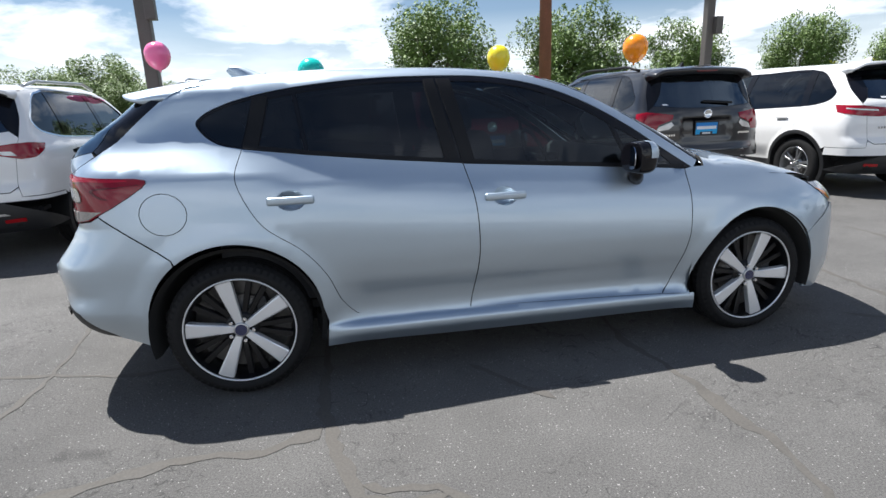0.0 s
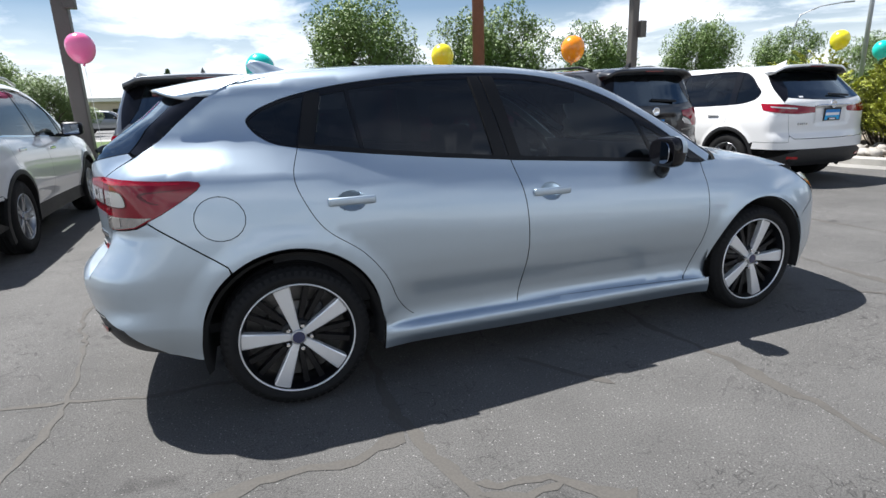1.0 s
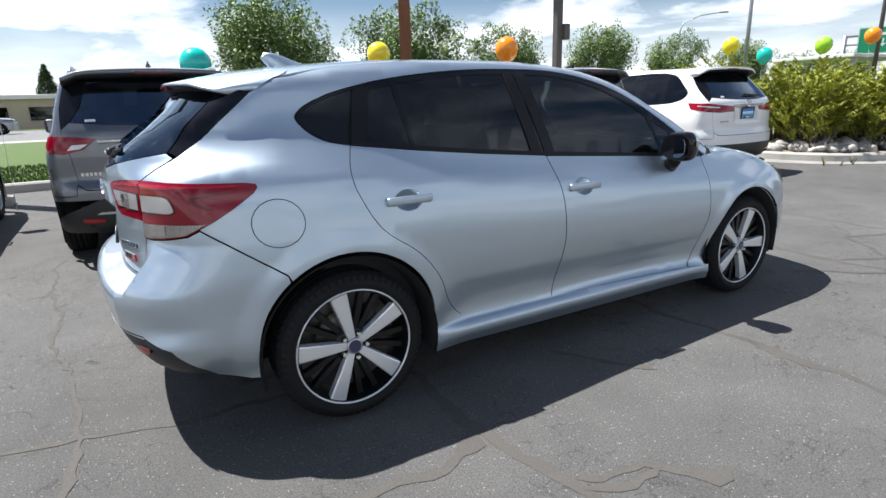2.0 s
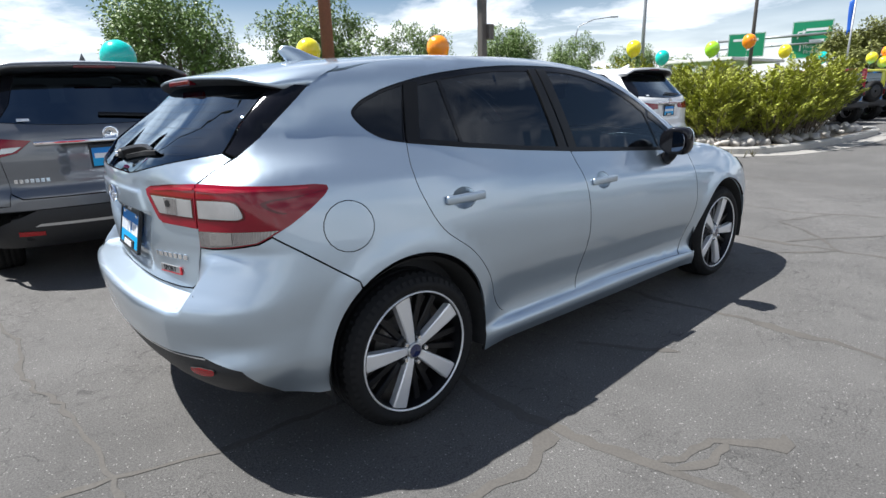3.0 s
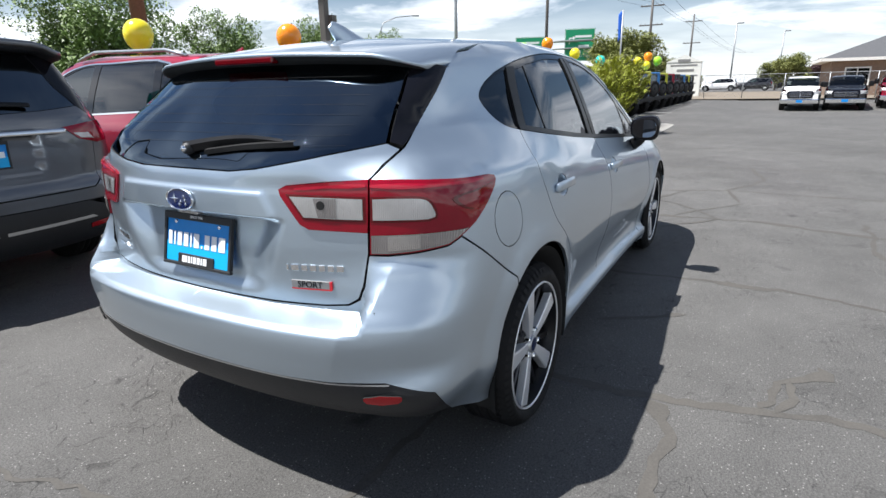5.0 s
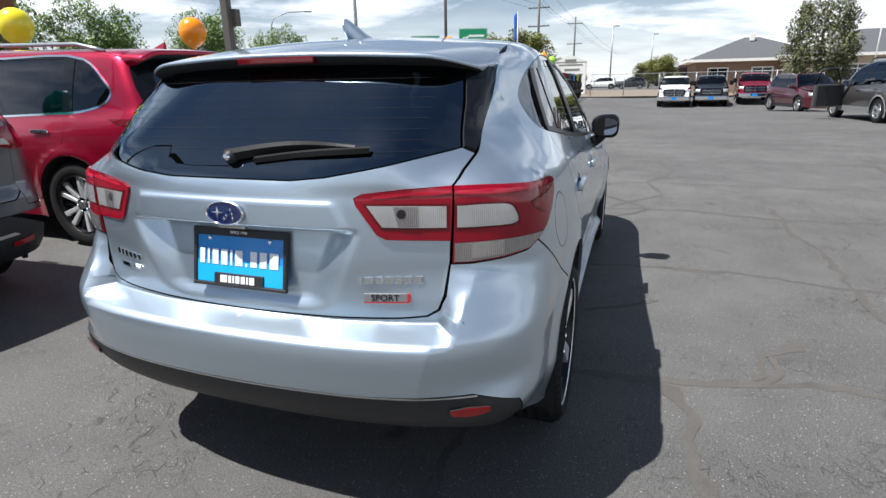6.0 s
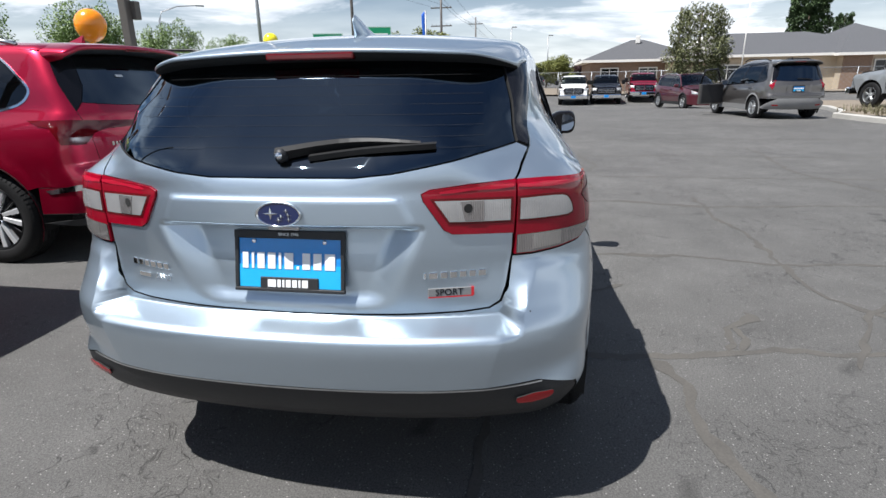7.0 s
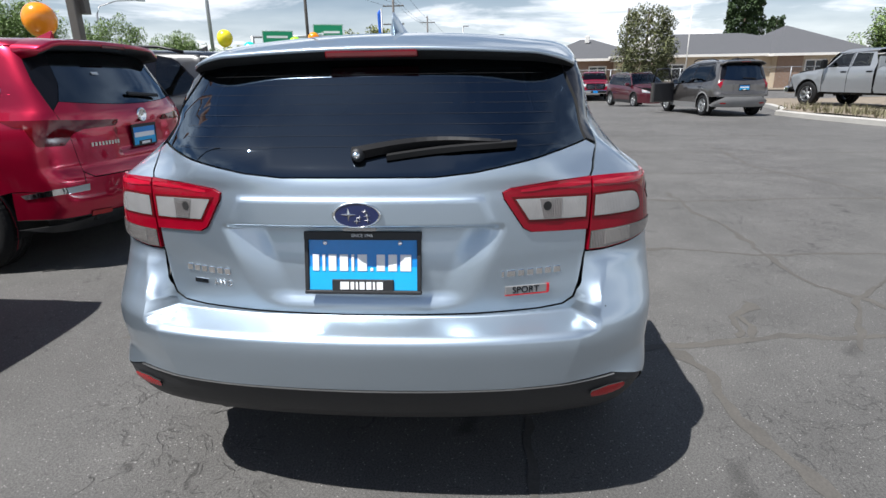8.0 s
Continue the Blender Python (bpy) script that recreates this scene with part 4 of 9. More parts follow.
    P("fluted_bowl", [T(-0.470, 0.936), T(-0.530, 0.936), T(-0.530, 0.884), T(-0.482, 0.885)], M["smoke_lens"], off=0.0098, lip=0.003, step=0.02, gap=0)

    # -- rear bumper
    cut = [T(y, 0.444 + 0.010 * smooth(0.35, 0.75, abs(y))) for y in (-0.69, -0.6, -0.4, -0.2, 0.0, 0.2, 0.4, 0.6, 0.69)]
    arch_low = [S(x, z) for x, z in arc(-1.335, 0.318, 0.372, 190, 128, 12)]
    rside = [S(-1.57, 0.636), S(-1.64, 0.686), S(-1.75, 0.766), S(-1.832, 0.824), S(-1.87, 0.804), S(-1.93, 0.791), T(-0.66, 0.783), T(-0.612, 0.783), T(-0.608, 0.783), T(-0.5985, 0.70), T(-0.5815, 0.6575), T(-0.5495, 0.6395), T(-0.48, 0.6325), T(-0.3, 0.6265)]
    low_r = [S(-1.985, 0.415), S(-1.92, 0.340), S(-1.85, 0.282), S(-1.74, 0.252)]
    half = arch_low + rside
    bumper = [T(0, 0.6235)] + flip(half) + flip(low_r) + [p for p in cut[::-1]] + low_r + half
    sh.panel("rear_bumper", bumper, sil, car, "silver rear bumper", gap=0.0016, step=0.009, edge=0.014)
    under = cut + [flip([p])[0] for p in low_r[:3]] + [T(0.62, 0.322), T(0.35, 0.316), T(0, 0.314), T(-0.35, 0.316), T(-0.62, 0.322)] + low_r[:3][::-1]
    sh.panel("bumper_valance", under, M["plastic"], car, "black plastic lower bumper", gap=0.001, step=0.03, off=-0.004)
    P("reflector", rounded([T(-0.630, 0.410), T(-0.728, 0.420), T(-0.736, 0.412), T(-0.722, 0.394), T(-0.634, 0.386)], 2), M["reflector"], off=0.0035, lip=0.005, label="red reflector")
    # thin silver strip stands in for the highlight along the valance's upper edge
    edge_hi = [T(y, z_ - 0.004) for y, z_ in zip((-0.7, -0.4, 0.0, 0.4, 0.7), (0.452, 0.446, 0.444, 0.446, 0.452))]
    sh.panel("bright_edge", sh.strip(edge_hi, 0.004, 0), M["alloy"], car, off=0.001, lip=0.004, step=0.2, gap=0)
    # tow-eye cover line and scuffs
    P("scuff", [T(-0.662, 0.652), T(-0.663, 0.650), T(-0.661, 0.644), T(-0.660, 0.645)], M["well"], off=0.0006, lip=0, mirror=False)

    # -- roof spoiler: it wraps the shoulder, with a dark underside and the brake light in its lip
    free = Shell(hb_side, lambda y, z: -2.2 + 0 * y + 0 * z, hb_nose, hb_top, -1.3, 1.3, 0.10, 0.35, 0.10)
    front = np.array(rounded([(-1.425, 0.0), (-1.428, 0.25), (-1.432, 0.42), (-1.425, 0.52), (-1.420, 0.568), (-1.440, 0.603), (-1.490, 0.616), (-1.548, 0.628)], 5, False))
    back = np.array(rounded([(-1.815, 0.0), (-1.808, 0.2), (-1.790, 0.36), (-1.768, 0.46), (-1.742, 0.53), (-1.712, 0.572), (-1.688, 0.592), (-1.672, 0.602)], 5, False))


    def along(c, n):
        d = np.concatenate([[0], np.cumsum(np.linalg.norm(np.diff(c, axis=0), axis=1))])
        q = np.linspace(0, d[-1], n)
        return np.stack([np.interp(q, d, c[:, 0]), np.interp(q, d, c[:, 1])], 1)
    nh, prof = 26, 14
    fr_, bk_ = along(front, nh), along(back, nh)
    rows = []
    for i in range(nh):
        u = i / (nh - 1)
        s_ = np.linspace(0, 1, prof)
        xy = fr_[i] + (bk_[i] - fr_[i]) * s_[:, None]
        z2 = free.over(xy[:, 0], xy[:, 1])[:, 2]
        z1 = sh.over(xy[:1, 0], xy[:1, 1])[0, 2]
        z = z2 + (z1 - z2[0]) * (1 - s_) ** 2 + 0.003 - 0.022 * float(smooth(0.72, 1.0, u)) * s_
        ring = [(x, y, zz) for (x, y), zz in zip(xy, z)]
        (xe, ye), ze = bk_[i], z[-1]
        dr_ = 0.05 * (1 - u) ** 0.5 + 0.004
        ring += [(xe - 0.004, ye, ze - 0.003), (xe - 0.002, ye, ze - 0.011)]
        for k in range(1, prof):
            q = k / (prof - 1)
            p = bk_[i] + (fr_[i] - bk_[i]) * q
            ring.append((p[0], p[1] - 0.012 * q * (u > 0.6), min(ze - 0.013 - dr_ * min(1.0, q * 3.5) + max(0.0, q - 0.3) * (z[0] - ze) * 0.9, z[prof - 1 - k] - 0.006)))
        rows.append(ring)
    rows = [[(x, -y, z) for x, y, z in r] for r in rows[::-1]] + rows[1:]
    rows = [[(x, -y, z) for x, y, z in r] for r in rows]
    m = len(rows[0])
    vs = [p for r in rows for p in r]
    fs = [(i * m + k, i * m + k + 1, (i + 1) * m + k + 1, (i + 1) * m + k) for i in range(len(rows) - 1) for k in range(m - 1)]
    nf = len(fs)
    fs += [tuple(range(m))[::-1], tuple((len(rows) - 1) * m + k for k in range(m))]
    fm = [1 if (q < nf and (q % (m - 1)) > prof) else 0 for q in range(len(fs))]
    mesh_part("roof_spoiler", vs, [q[::-1] for q in fs], None, car, "silver roof spoiler with black underside", True, mats=[sil, M["well"]], face_mats=fm)
    zl = rows[nh - 1][prof - 1][2]
    part("brake_light", box_bm(-1.803, 0, zl - 0.020, 0.03, 0.27, 0.020, 0.005), M["dark_red"], car, "dark red high brake light")
    # -- aerial fin
    vs, fs = [], []
    for k in range(13):
        s = k / 12
        x = -1.14 - 0.20 * s
        h = 0.070 * smooth(0.0, 0.92, s) * (1 - 0.35 * smooth(0.9, 1.0, s))
        zb = float(hb_top(np.array([x]), np.array([0.0]))[0])
        hw = 0.034 * math.sin(math.pi * min(1, 0.15 + s * 0.85)) ** 0.6 + 0.003
        for q in range(9):
            a = math.pi * q / 8
            vs.append((x - 0.05 * max(0, math.sin(a)) * s, hw * math.cos(a) * (1 - 0.45 * math.sin(a) * s), zb - 0.004 + h * math.sin(a) ** 1.6))
    for k in range(12):
        for q in range(8):
            fs.append((k * 9 + q, (k + 1) * 9 + q, (k + 1) * 9 + q + 1, k * 9 + q + 1))
    fs.append(tuple(12 * 9 + q for q in range(9))[::-1])
    mesh_part("aerial_fin", vs, [f[::-1] for f in fs], sil, car, "silver shark-fin aerial")

    # -- door handles with their cups
    for (hx, hz) in ((-1.070, 0.860), (-0.102, 0.830)):
        for sg in (-1, 1):
            yb = sg * float(-sh.at([hx], [hz])[0][1])
            vs, fs = [], []
            for i in range(21):
                u = -1 + 2 * i / 20
                for j in range(11):
                    v = -1 + 2 * j / 10
                    x, z = hx + 0.062 * u, hz + 0.042 * v
                    r = min(1.0, math.hypot(u, v))
                    y = float(-sh.at([x], [z])[0][1])
                    vs.append((x, sg * (y - 0.0015 - 0.022 * (1 - r ** 2) * (r < 1)), z))
            for i in range(20):
                for j in range(10):
                    q = (i * 11 + j, (i + 1) * 11 + j, (i + 1) * 11 + j + 1, i * 11 + j + 1)
                    cx = sum(((k // 11) / 10 - 1) for k in q) / 4
                    cz = sum(((k % 11) / 5 - 1) for k in q) / 4
                    if math.hypot(cx, cz) < 1.05:
                        fs.append(q if sg > 0 else q[::-1])
            cup = mesh_part("handle_cup", vs, [f[::-1] for f in fs], sil, car)
            bm = bmesh.new()
            add_box(bm, 0, 0, 0, 0.205, 0.022, 0.036, 0.0105, 4)
            for v in bm.verts:
                v.co.y += sg * (0.020 - 0.9 * v.co.x ** 2)
                v.co.z += 0.25 * v.co.x ** 2
                v.co.y += sg * 0.018 * v.co.x
            h = part("door_handle", bm, sil, car, "body-coloured pull handle", angle=40)
            h.matrix_local = pose(hx, yb, hz, 0, 0, 0)

    # -- wing mirrors: black shell, silver cap on the upper front, glass turned to the driver
    for sg in (-1, 1):
        e = lambda t, p: math.copysign(abs(t) ** p, t)
        bm = bmesh.new()
        bmesh.ops.create_uvsphere(bm, u_segments=32, v_segments=20, radius=1.0)
        for v in bm.verts:
            x, y, z = v.co
            x = max(e(x, 0.75), -0.60)
            v.co = (x * 0.074, e(y, 0.66) * 0.090, e(z, 0.72) * 0.078 * (1 - 0.14 * y * -sg))
        mr = part("wing_mirror", bm, M["gloss_black"], car, "black wing mirror with a silver cap", smooth=True)
        mr.matrix_local = pose(0.575, sg * 0.872, 0.992, 0, 0, -sg * 8)
        bm = bmesh.new()
        bmesh.ops.create_uvsphere(bm, u_segments=40, v_segments=28, radius=1.0)
        for v in bm.verts:
            x, y, z = v.co
            v.co = (e(x, 0.75) * 0.0765, e(y, 0.66) * 0.0925, e(z, 0.72) * 0.0805 * (1 - 0.14 * y * -sg))
        cut = [v for v in bm.verts if v.co.x < -0.012 or v.co.z < -0.012 + 0.10 * v.co.x]
        bmesh.ops.delete(bm, geom=cut, context="VERTS")
        part("mirror_cap", bm, sil, mr, "silver mirror cap", smooth=True)
        gl = mesh_part("mirror_glass", *lathe([(1.0, 0.002), (1.0, -0.002), (0.0005, -0.0022)], 36, axis="x"), M["mirror"], mr, "mirror glass", smooth=False)
        for v in gl.data.vertices:
            v.co = (v.co.x, e(v.co.y, 0.7) * 0.073, e(v.co.z, 0.75) * 0.056)
        gl.matrix_local = pose(-0.046, 0, 0.0, 0, 0, sg * 22)
        mesh_part("mirror_arm", *tube([(0.0, sg * -0.01, -0.055), (0.02, sg * -0.035, -0.085), (0.045, sg * -0.075, -0.112)], [0.030, 0.034, 0.042], 12), M["satin_black"], mr)

    # -- badges and writing on the tailgate
    def on_tail(y, z, off=0.002, rx=90):
        p = sh.solve(np.array([[-1.3, y, z]]), np.array([[-1.0, 0.0, 0.0]]), 1.6)
        nr = Vector(sh.normal(p)[0])
        o = Vector(p[0]) + nr * off
        up = Vector((0, 0, 1))
        xa = up.cross(nr).normalized()
        ya = nr.cross(xa)
        return Matrix(((xa.x, ya.x, nr.x, o.x), (xa.y, ya.y, nr.y, o.y), (xa.z, ya.z, nr.z, o.z), (0, 0, 0, 1)))
    badge = mesh_part("badge", *lathe([(1.0, -0.001), (1.0, 0.004), (0.96, 0.006), (0.90, 0.005), (0.88, 0.003)], 40, axis="z"), M["chrome"], car, "oval dark blue badge with a chrome rim")
    badge.matrix_local = on_tail(0.0, 0.909, 0.003) @ Matrix.Diagonal((0.065, 0.034, 1.0, 1.0))
    mesh_part("badge_field", *lathe([(0.89, 0.003), (0.0005, 0.0035)], 40, axis="z"), M["navy"], badge)
    for (bx, by, bs) in ((-0.33, 0.05, 0.34), (0.35, 0.28, 0.15), (0.42, -0.05, 0.15), (0.12, -0.20, 0.15), (0.0, -0.46, 0.17), (0.44, -0.40, 0.15)):
        vs = []
        for k in range(8):
            r = bs if k % 2 == 0 else bs * 0.22
            a = math.pi * k / 4
            vs.append((bx + r * math.cos(a), by + r * math.sin(a) * 1.5, 0.0042))
        vs.append((bx, by, 0.0062))
        mesh_part("star", vs, [(k, (k + 1) % 8, 8) for k in range(8)], M["chrome"], badge, smooth=False)
    # maker's and model's names are plain chrome bars
    for (y0, z0, ws, hh) in ((0.525, 0.742, (0.020, 0.019, 0.019, 0.021, 0.019, 0.019), 0.019), (-0.375, 0.742, (0.007, 0.024, 0.018, 0.019, 0.018, 0.018, 0.021), 0.019)):
        y = y0
        for w_ in ws:
            b = part("name_bar", box_bm(0, 0, 0.001, w_, hh, 0.004, 0.0012, 1), M["chrome"], car)
            b.matrix_local = on_tail(y - w_ / 2, z0, 0.001)
            y -= w_ + 0.0065
    text_part("AWD", 0.026, M["chrome"], car, on_tail(0.405, 0.706, 0.002), "chrome lettering", 0.0015)
    b = part("name_bar", box_bm(0, 0, 0.001, 0.05, 0.012, 0.003), M["chrome"], car)
    b.matrix_local = on_tail(0.478, 0.706, 0.001)
    b = part("sport_badge", box_bm(0, 0, 0.001, 0.125, 0.024, 0.004, 0.001, 1), M["plastic_grey"], car, "grey and black trim badge with a red edge")
    b.matrix_local = on_tail(-0.445, 0.694, 0.001)
    part("badge_edge", box_bm(0, -0.0135, 0.001, 0.125, 0.0035, 0.0045), M["red_ink"], b)
    part("badge_edge", box_bm(0.061, 0, 0.001, 0.008, 0.024, 0.0046), M["red_ink"], b)
    text_part("SPORT", 0.026, M["gloss_black"], b, pose(-0.004, 0, 0.0032), "black lettering")
    pm = Matrix.Translation((-2.076, 0, 0.768)) @ pose(0, 0, 0, 0, 12, 0)
    pl = plate_board(car, pm)
    text_part("SINCE 1946", 0.012, M["white_ink"], pl, pose(-0.0095, 0, 0.0785, 90, 0, -90), "white lettering")
    part("plate_lamp", box_bm(-2.085, 0, 0.868, 0.02, 0.09, 0.012, 0.003), M["clear_lens"], car)

    # -- rear wiper
    pv = Vector((-2.052, 0.0, 1.052))
    mesh_part("wiper_pivot", *lathe([(0.019, 0.02), (0.018, -0.010), (0.014, -0.022), (0.0005, -0.026)], 20, axis="x", centre=pv), M["plastic"], car)
    mesh_part("wiper_nut", *lathe([(0.010, -0.02), (0.009, -0.030), (0.0005, -0.032)], 10, axis="x", centre=pv), M["chrome"], car)
    vs, fs = [], []
    for k in range(15):
        s = k / 14
        y = 0.015 - 0.385 * s
        z = 1.052 + 0.026 * s + 0.014 * math.sin(math.pi * s)
        x = float(sh.solve(np.array([[-1.3, y, z]]), np.array([[-1.0, 0.0, 0.0]]), 1.6)[0][0])
        hw = 0.019 - 0.011 * s
        tk = 1.0 - 0.55 * s
        for dz, dx in ((-hw, 0.004), (-hw * 0.8, 0.022 * tk), (hw * 0.3, 0.030 * tk), (hw, 0.022 * tk), (hw, 0.004)):
            vs.append((x - dx, y, z + dz))
    for k in range(14):
        for q in range(4):
            fs.append((k * 5 + q, k * 5 + q + 1, (k + 1) * 5 + q + 1, (k + 1) * 5 + q))
    mesh_part("wiper_arm", vs, fs, M["satin_black"], car, "black rear wiper", smooth=False)
    vs, fs = [], []
    for k in range(11):
        s = k / 10
        y = -0.075 - 0.335 * s
        z = 1.046 + 0.030 * s + 0.004 * math.sin(math.pi * s)
        x = float(sh.solve(np.array([[-1.3, y, z]]), np.array([[-1.0, 0.0, 0.0]]), 1.6)[0][0])
        for dz, dx in ((-0.011, 0.001), (-0.009, 0.014), (0.004, 0.016), (0.008, 0.002)):
            vs.append((x - dx, y, z + dz))
    for k in range(10):
        for q in range(3):
            fs.append((k * 4 + q, k * 4 + q + 1, (k + 1) * 4 + q + 1, (k + 1) * 4 + q))
    mesh_part("wiper_blade", vs, fs, M["rubber"], car, smooth=False)

    # -- wheels, wells, underbody
    for x in (-1.335, 1.335):
        for sg in (-1, 1):
            wheel_unit(car, (x, sg * 0.772, 0.318), 0.318, 0.246, 0.215, HERO_WHEEL, sg, spin=-13 if x < 0 else 20)
            vs, fs = lathe([(0.385, -0.13), (0.365, -0.10), (0.36, 0.15), (0.05, 0.15)], 40, start=-0.25, turn=math.pi + 0.5)
            lo = mesh_part("wheel_well", [(v[0] + x, sg * (0.74 - v[1]), v[2] + 0.318) for v in vs], fs, M["well"], car)
    bm = box_bm(0, 0, 0.27, 2.0, 1.50, 0.10, 0.02)
    add_box(bm, -1.62, 0, 0.335, 0.80, 1.06, 0.10, 0.03)
    add_box(bm, 0, 0, 0.235, 1.85, 1.40, 0.05, 0.02)
    add_box(bm, 1.85, 0, 0.32, 0.40, 1.30, 0.2, 0.03)
    add_box(bm, -1.80, 0, 0.55, 0.40, 1.06, 0.12, 0.02)
    part("underbody", bm, M["well"], car)
    mesh_part("exhaust", *tube([(-1.2, -0.35, 0.27), (-1.6, -0.42, 0.30), (-1.8, -0.45, 0.32)], 0.03, 12), M["disc"], car)
    cabin(car)
    for ob in list(car.children):
        if not ob.name.startswith(("wheel", "underbody", "exhaust")):
            rake(ob)
    return car


def seat(parent, x, y, w, mat, head=True):
    bm = bmesh.new()
    add_box(bm, x + 0.02, y, 0.50, 0.50, w, 0.16, 0.05, 3)
    add_box(bm, 0, 0, 0, 0.14, w, 0.62, 0.055, 3, m=pose(x - 0.24, y, 0.82, 0, -14, 0))
    s = part("seat", bm, mat, parent, "dark cloth seat", angle=50)
    if head:
        for k in ((0,) if w < 0.7 else (-0.36, 0.0, 0.36)):
            hr = part("headrest", box_bm(0, 0, 0, 0.10, 0.25, 0.17, 0.04, 3, m=pose(x - 0.36, y + k, 1.20, 0, -10, 0)), mat, s, angle=50)
    return s


def cabin(car, rear_x=-0.85, front_x=0.15, floor=0.33):
    """Seats, dash, wheel and floor behind the tinted glass."""
    for y in (-0.36, 0.36):
        seat(car, front_x, y, 0.50, M["cabin"])
    seat(car, rear_x, 0, 1.26, M["cabin"])
    bm = box_bm(0, 0, 0, 0.50, 1.34, 0.30, 0.08, 3, m=pose(0.92, 0, 0.82, 0, 12, 0))
    part("dashboard", bm, M["cabin_grey"], car, "dark grey dashboard", angle=50)
    ring = [(0.03 * 0 + 0.0, 0.185 * math.cos(a), 0.185 * math.sin(a)) for a in np.linspace(0, 2 * math.pi, 33)]
    v, f = tube(ring, 0.014, 8, cap=False)
    bm2 = tube([(0, -0.17, 0), (0.02, 0, -0.02), (0, 0.17, 0)], 0.018, 8)
    v, f = join((v, f), bm2, tube([(0.02, 0, -0.02), (0.25, 0, -0.12)], 0.03, 8))
    sw = mesh_part("steering_wheel", v, f, M["cabin"], car, "black steering wheel")
    sw.matrix_local = pose(0.56, 0.36, 0.92, 0, -22, 0)
    part("cabin_floor", box_bm(-0.35, 0, floor, 2.9, 1.36, 0.04), M["cabin"], car)
    for s in (-1, 1):
        part("door_trim", box_bm(-0.25, s * 0.715, 0.66, 2.3, 0.03, 0.58, 0.01), M["cabin"], car)
    part("load_cover", box_bm(-1.50, 0, 0.95, 0.72, 1.16, 0.03, 0.01), M["cabin"], car)
    part("rear_view_mirror", box_bm(0.50, 0, 1.28, 0.02, 0.24, 0.07, 0.01), M["cabin"], car)


hero = build_hatchback()

# ---------------------------------------------------------------- other cars
ALLOY_WHEEL = {"n": 5, "lip": False, "dark": M["alloy"], "depth": 0.016, "dish": 0.6, "cap": M["alloy"], "dark_hub": False,
               "spokes": [(0.05, 0.030, 0.215, 0.032, -9, 0.0, M["alloy"]), (0.05, 0.030, 0.215, 0.032, 9, 0.0, M["alloy"])]}
TWOTONE_WHEEL = {"n": 5, "lip": False, "dark": M["rim_black"], "depth": 0.016, "dish": 0.5, "cap": M["alloy"],
                 "spokes": [(0.06, 0.030, 0.235, 0.046, -13, 0.0, M["machined"]), (0.06, 0.030, 0.235, 0.046, 13, 0.0, M["machined"])],
                 "inner": [(0.06, 0.03, 0.235, 0.03, 36, 0.016, M["rim_black"])]}


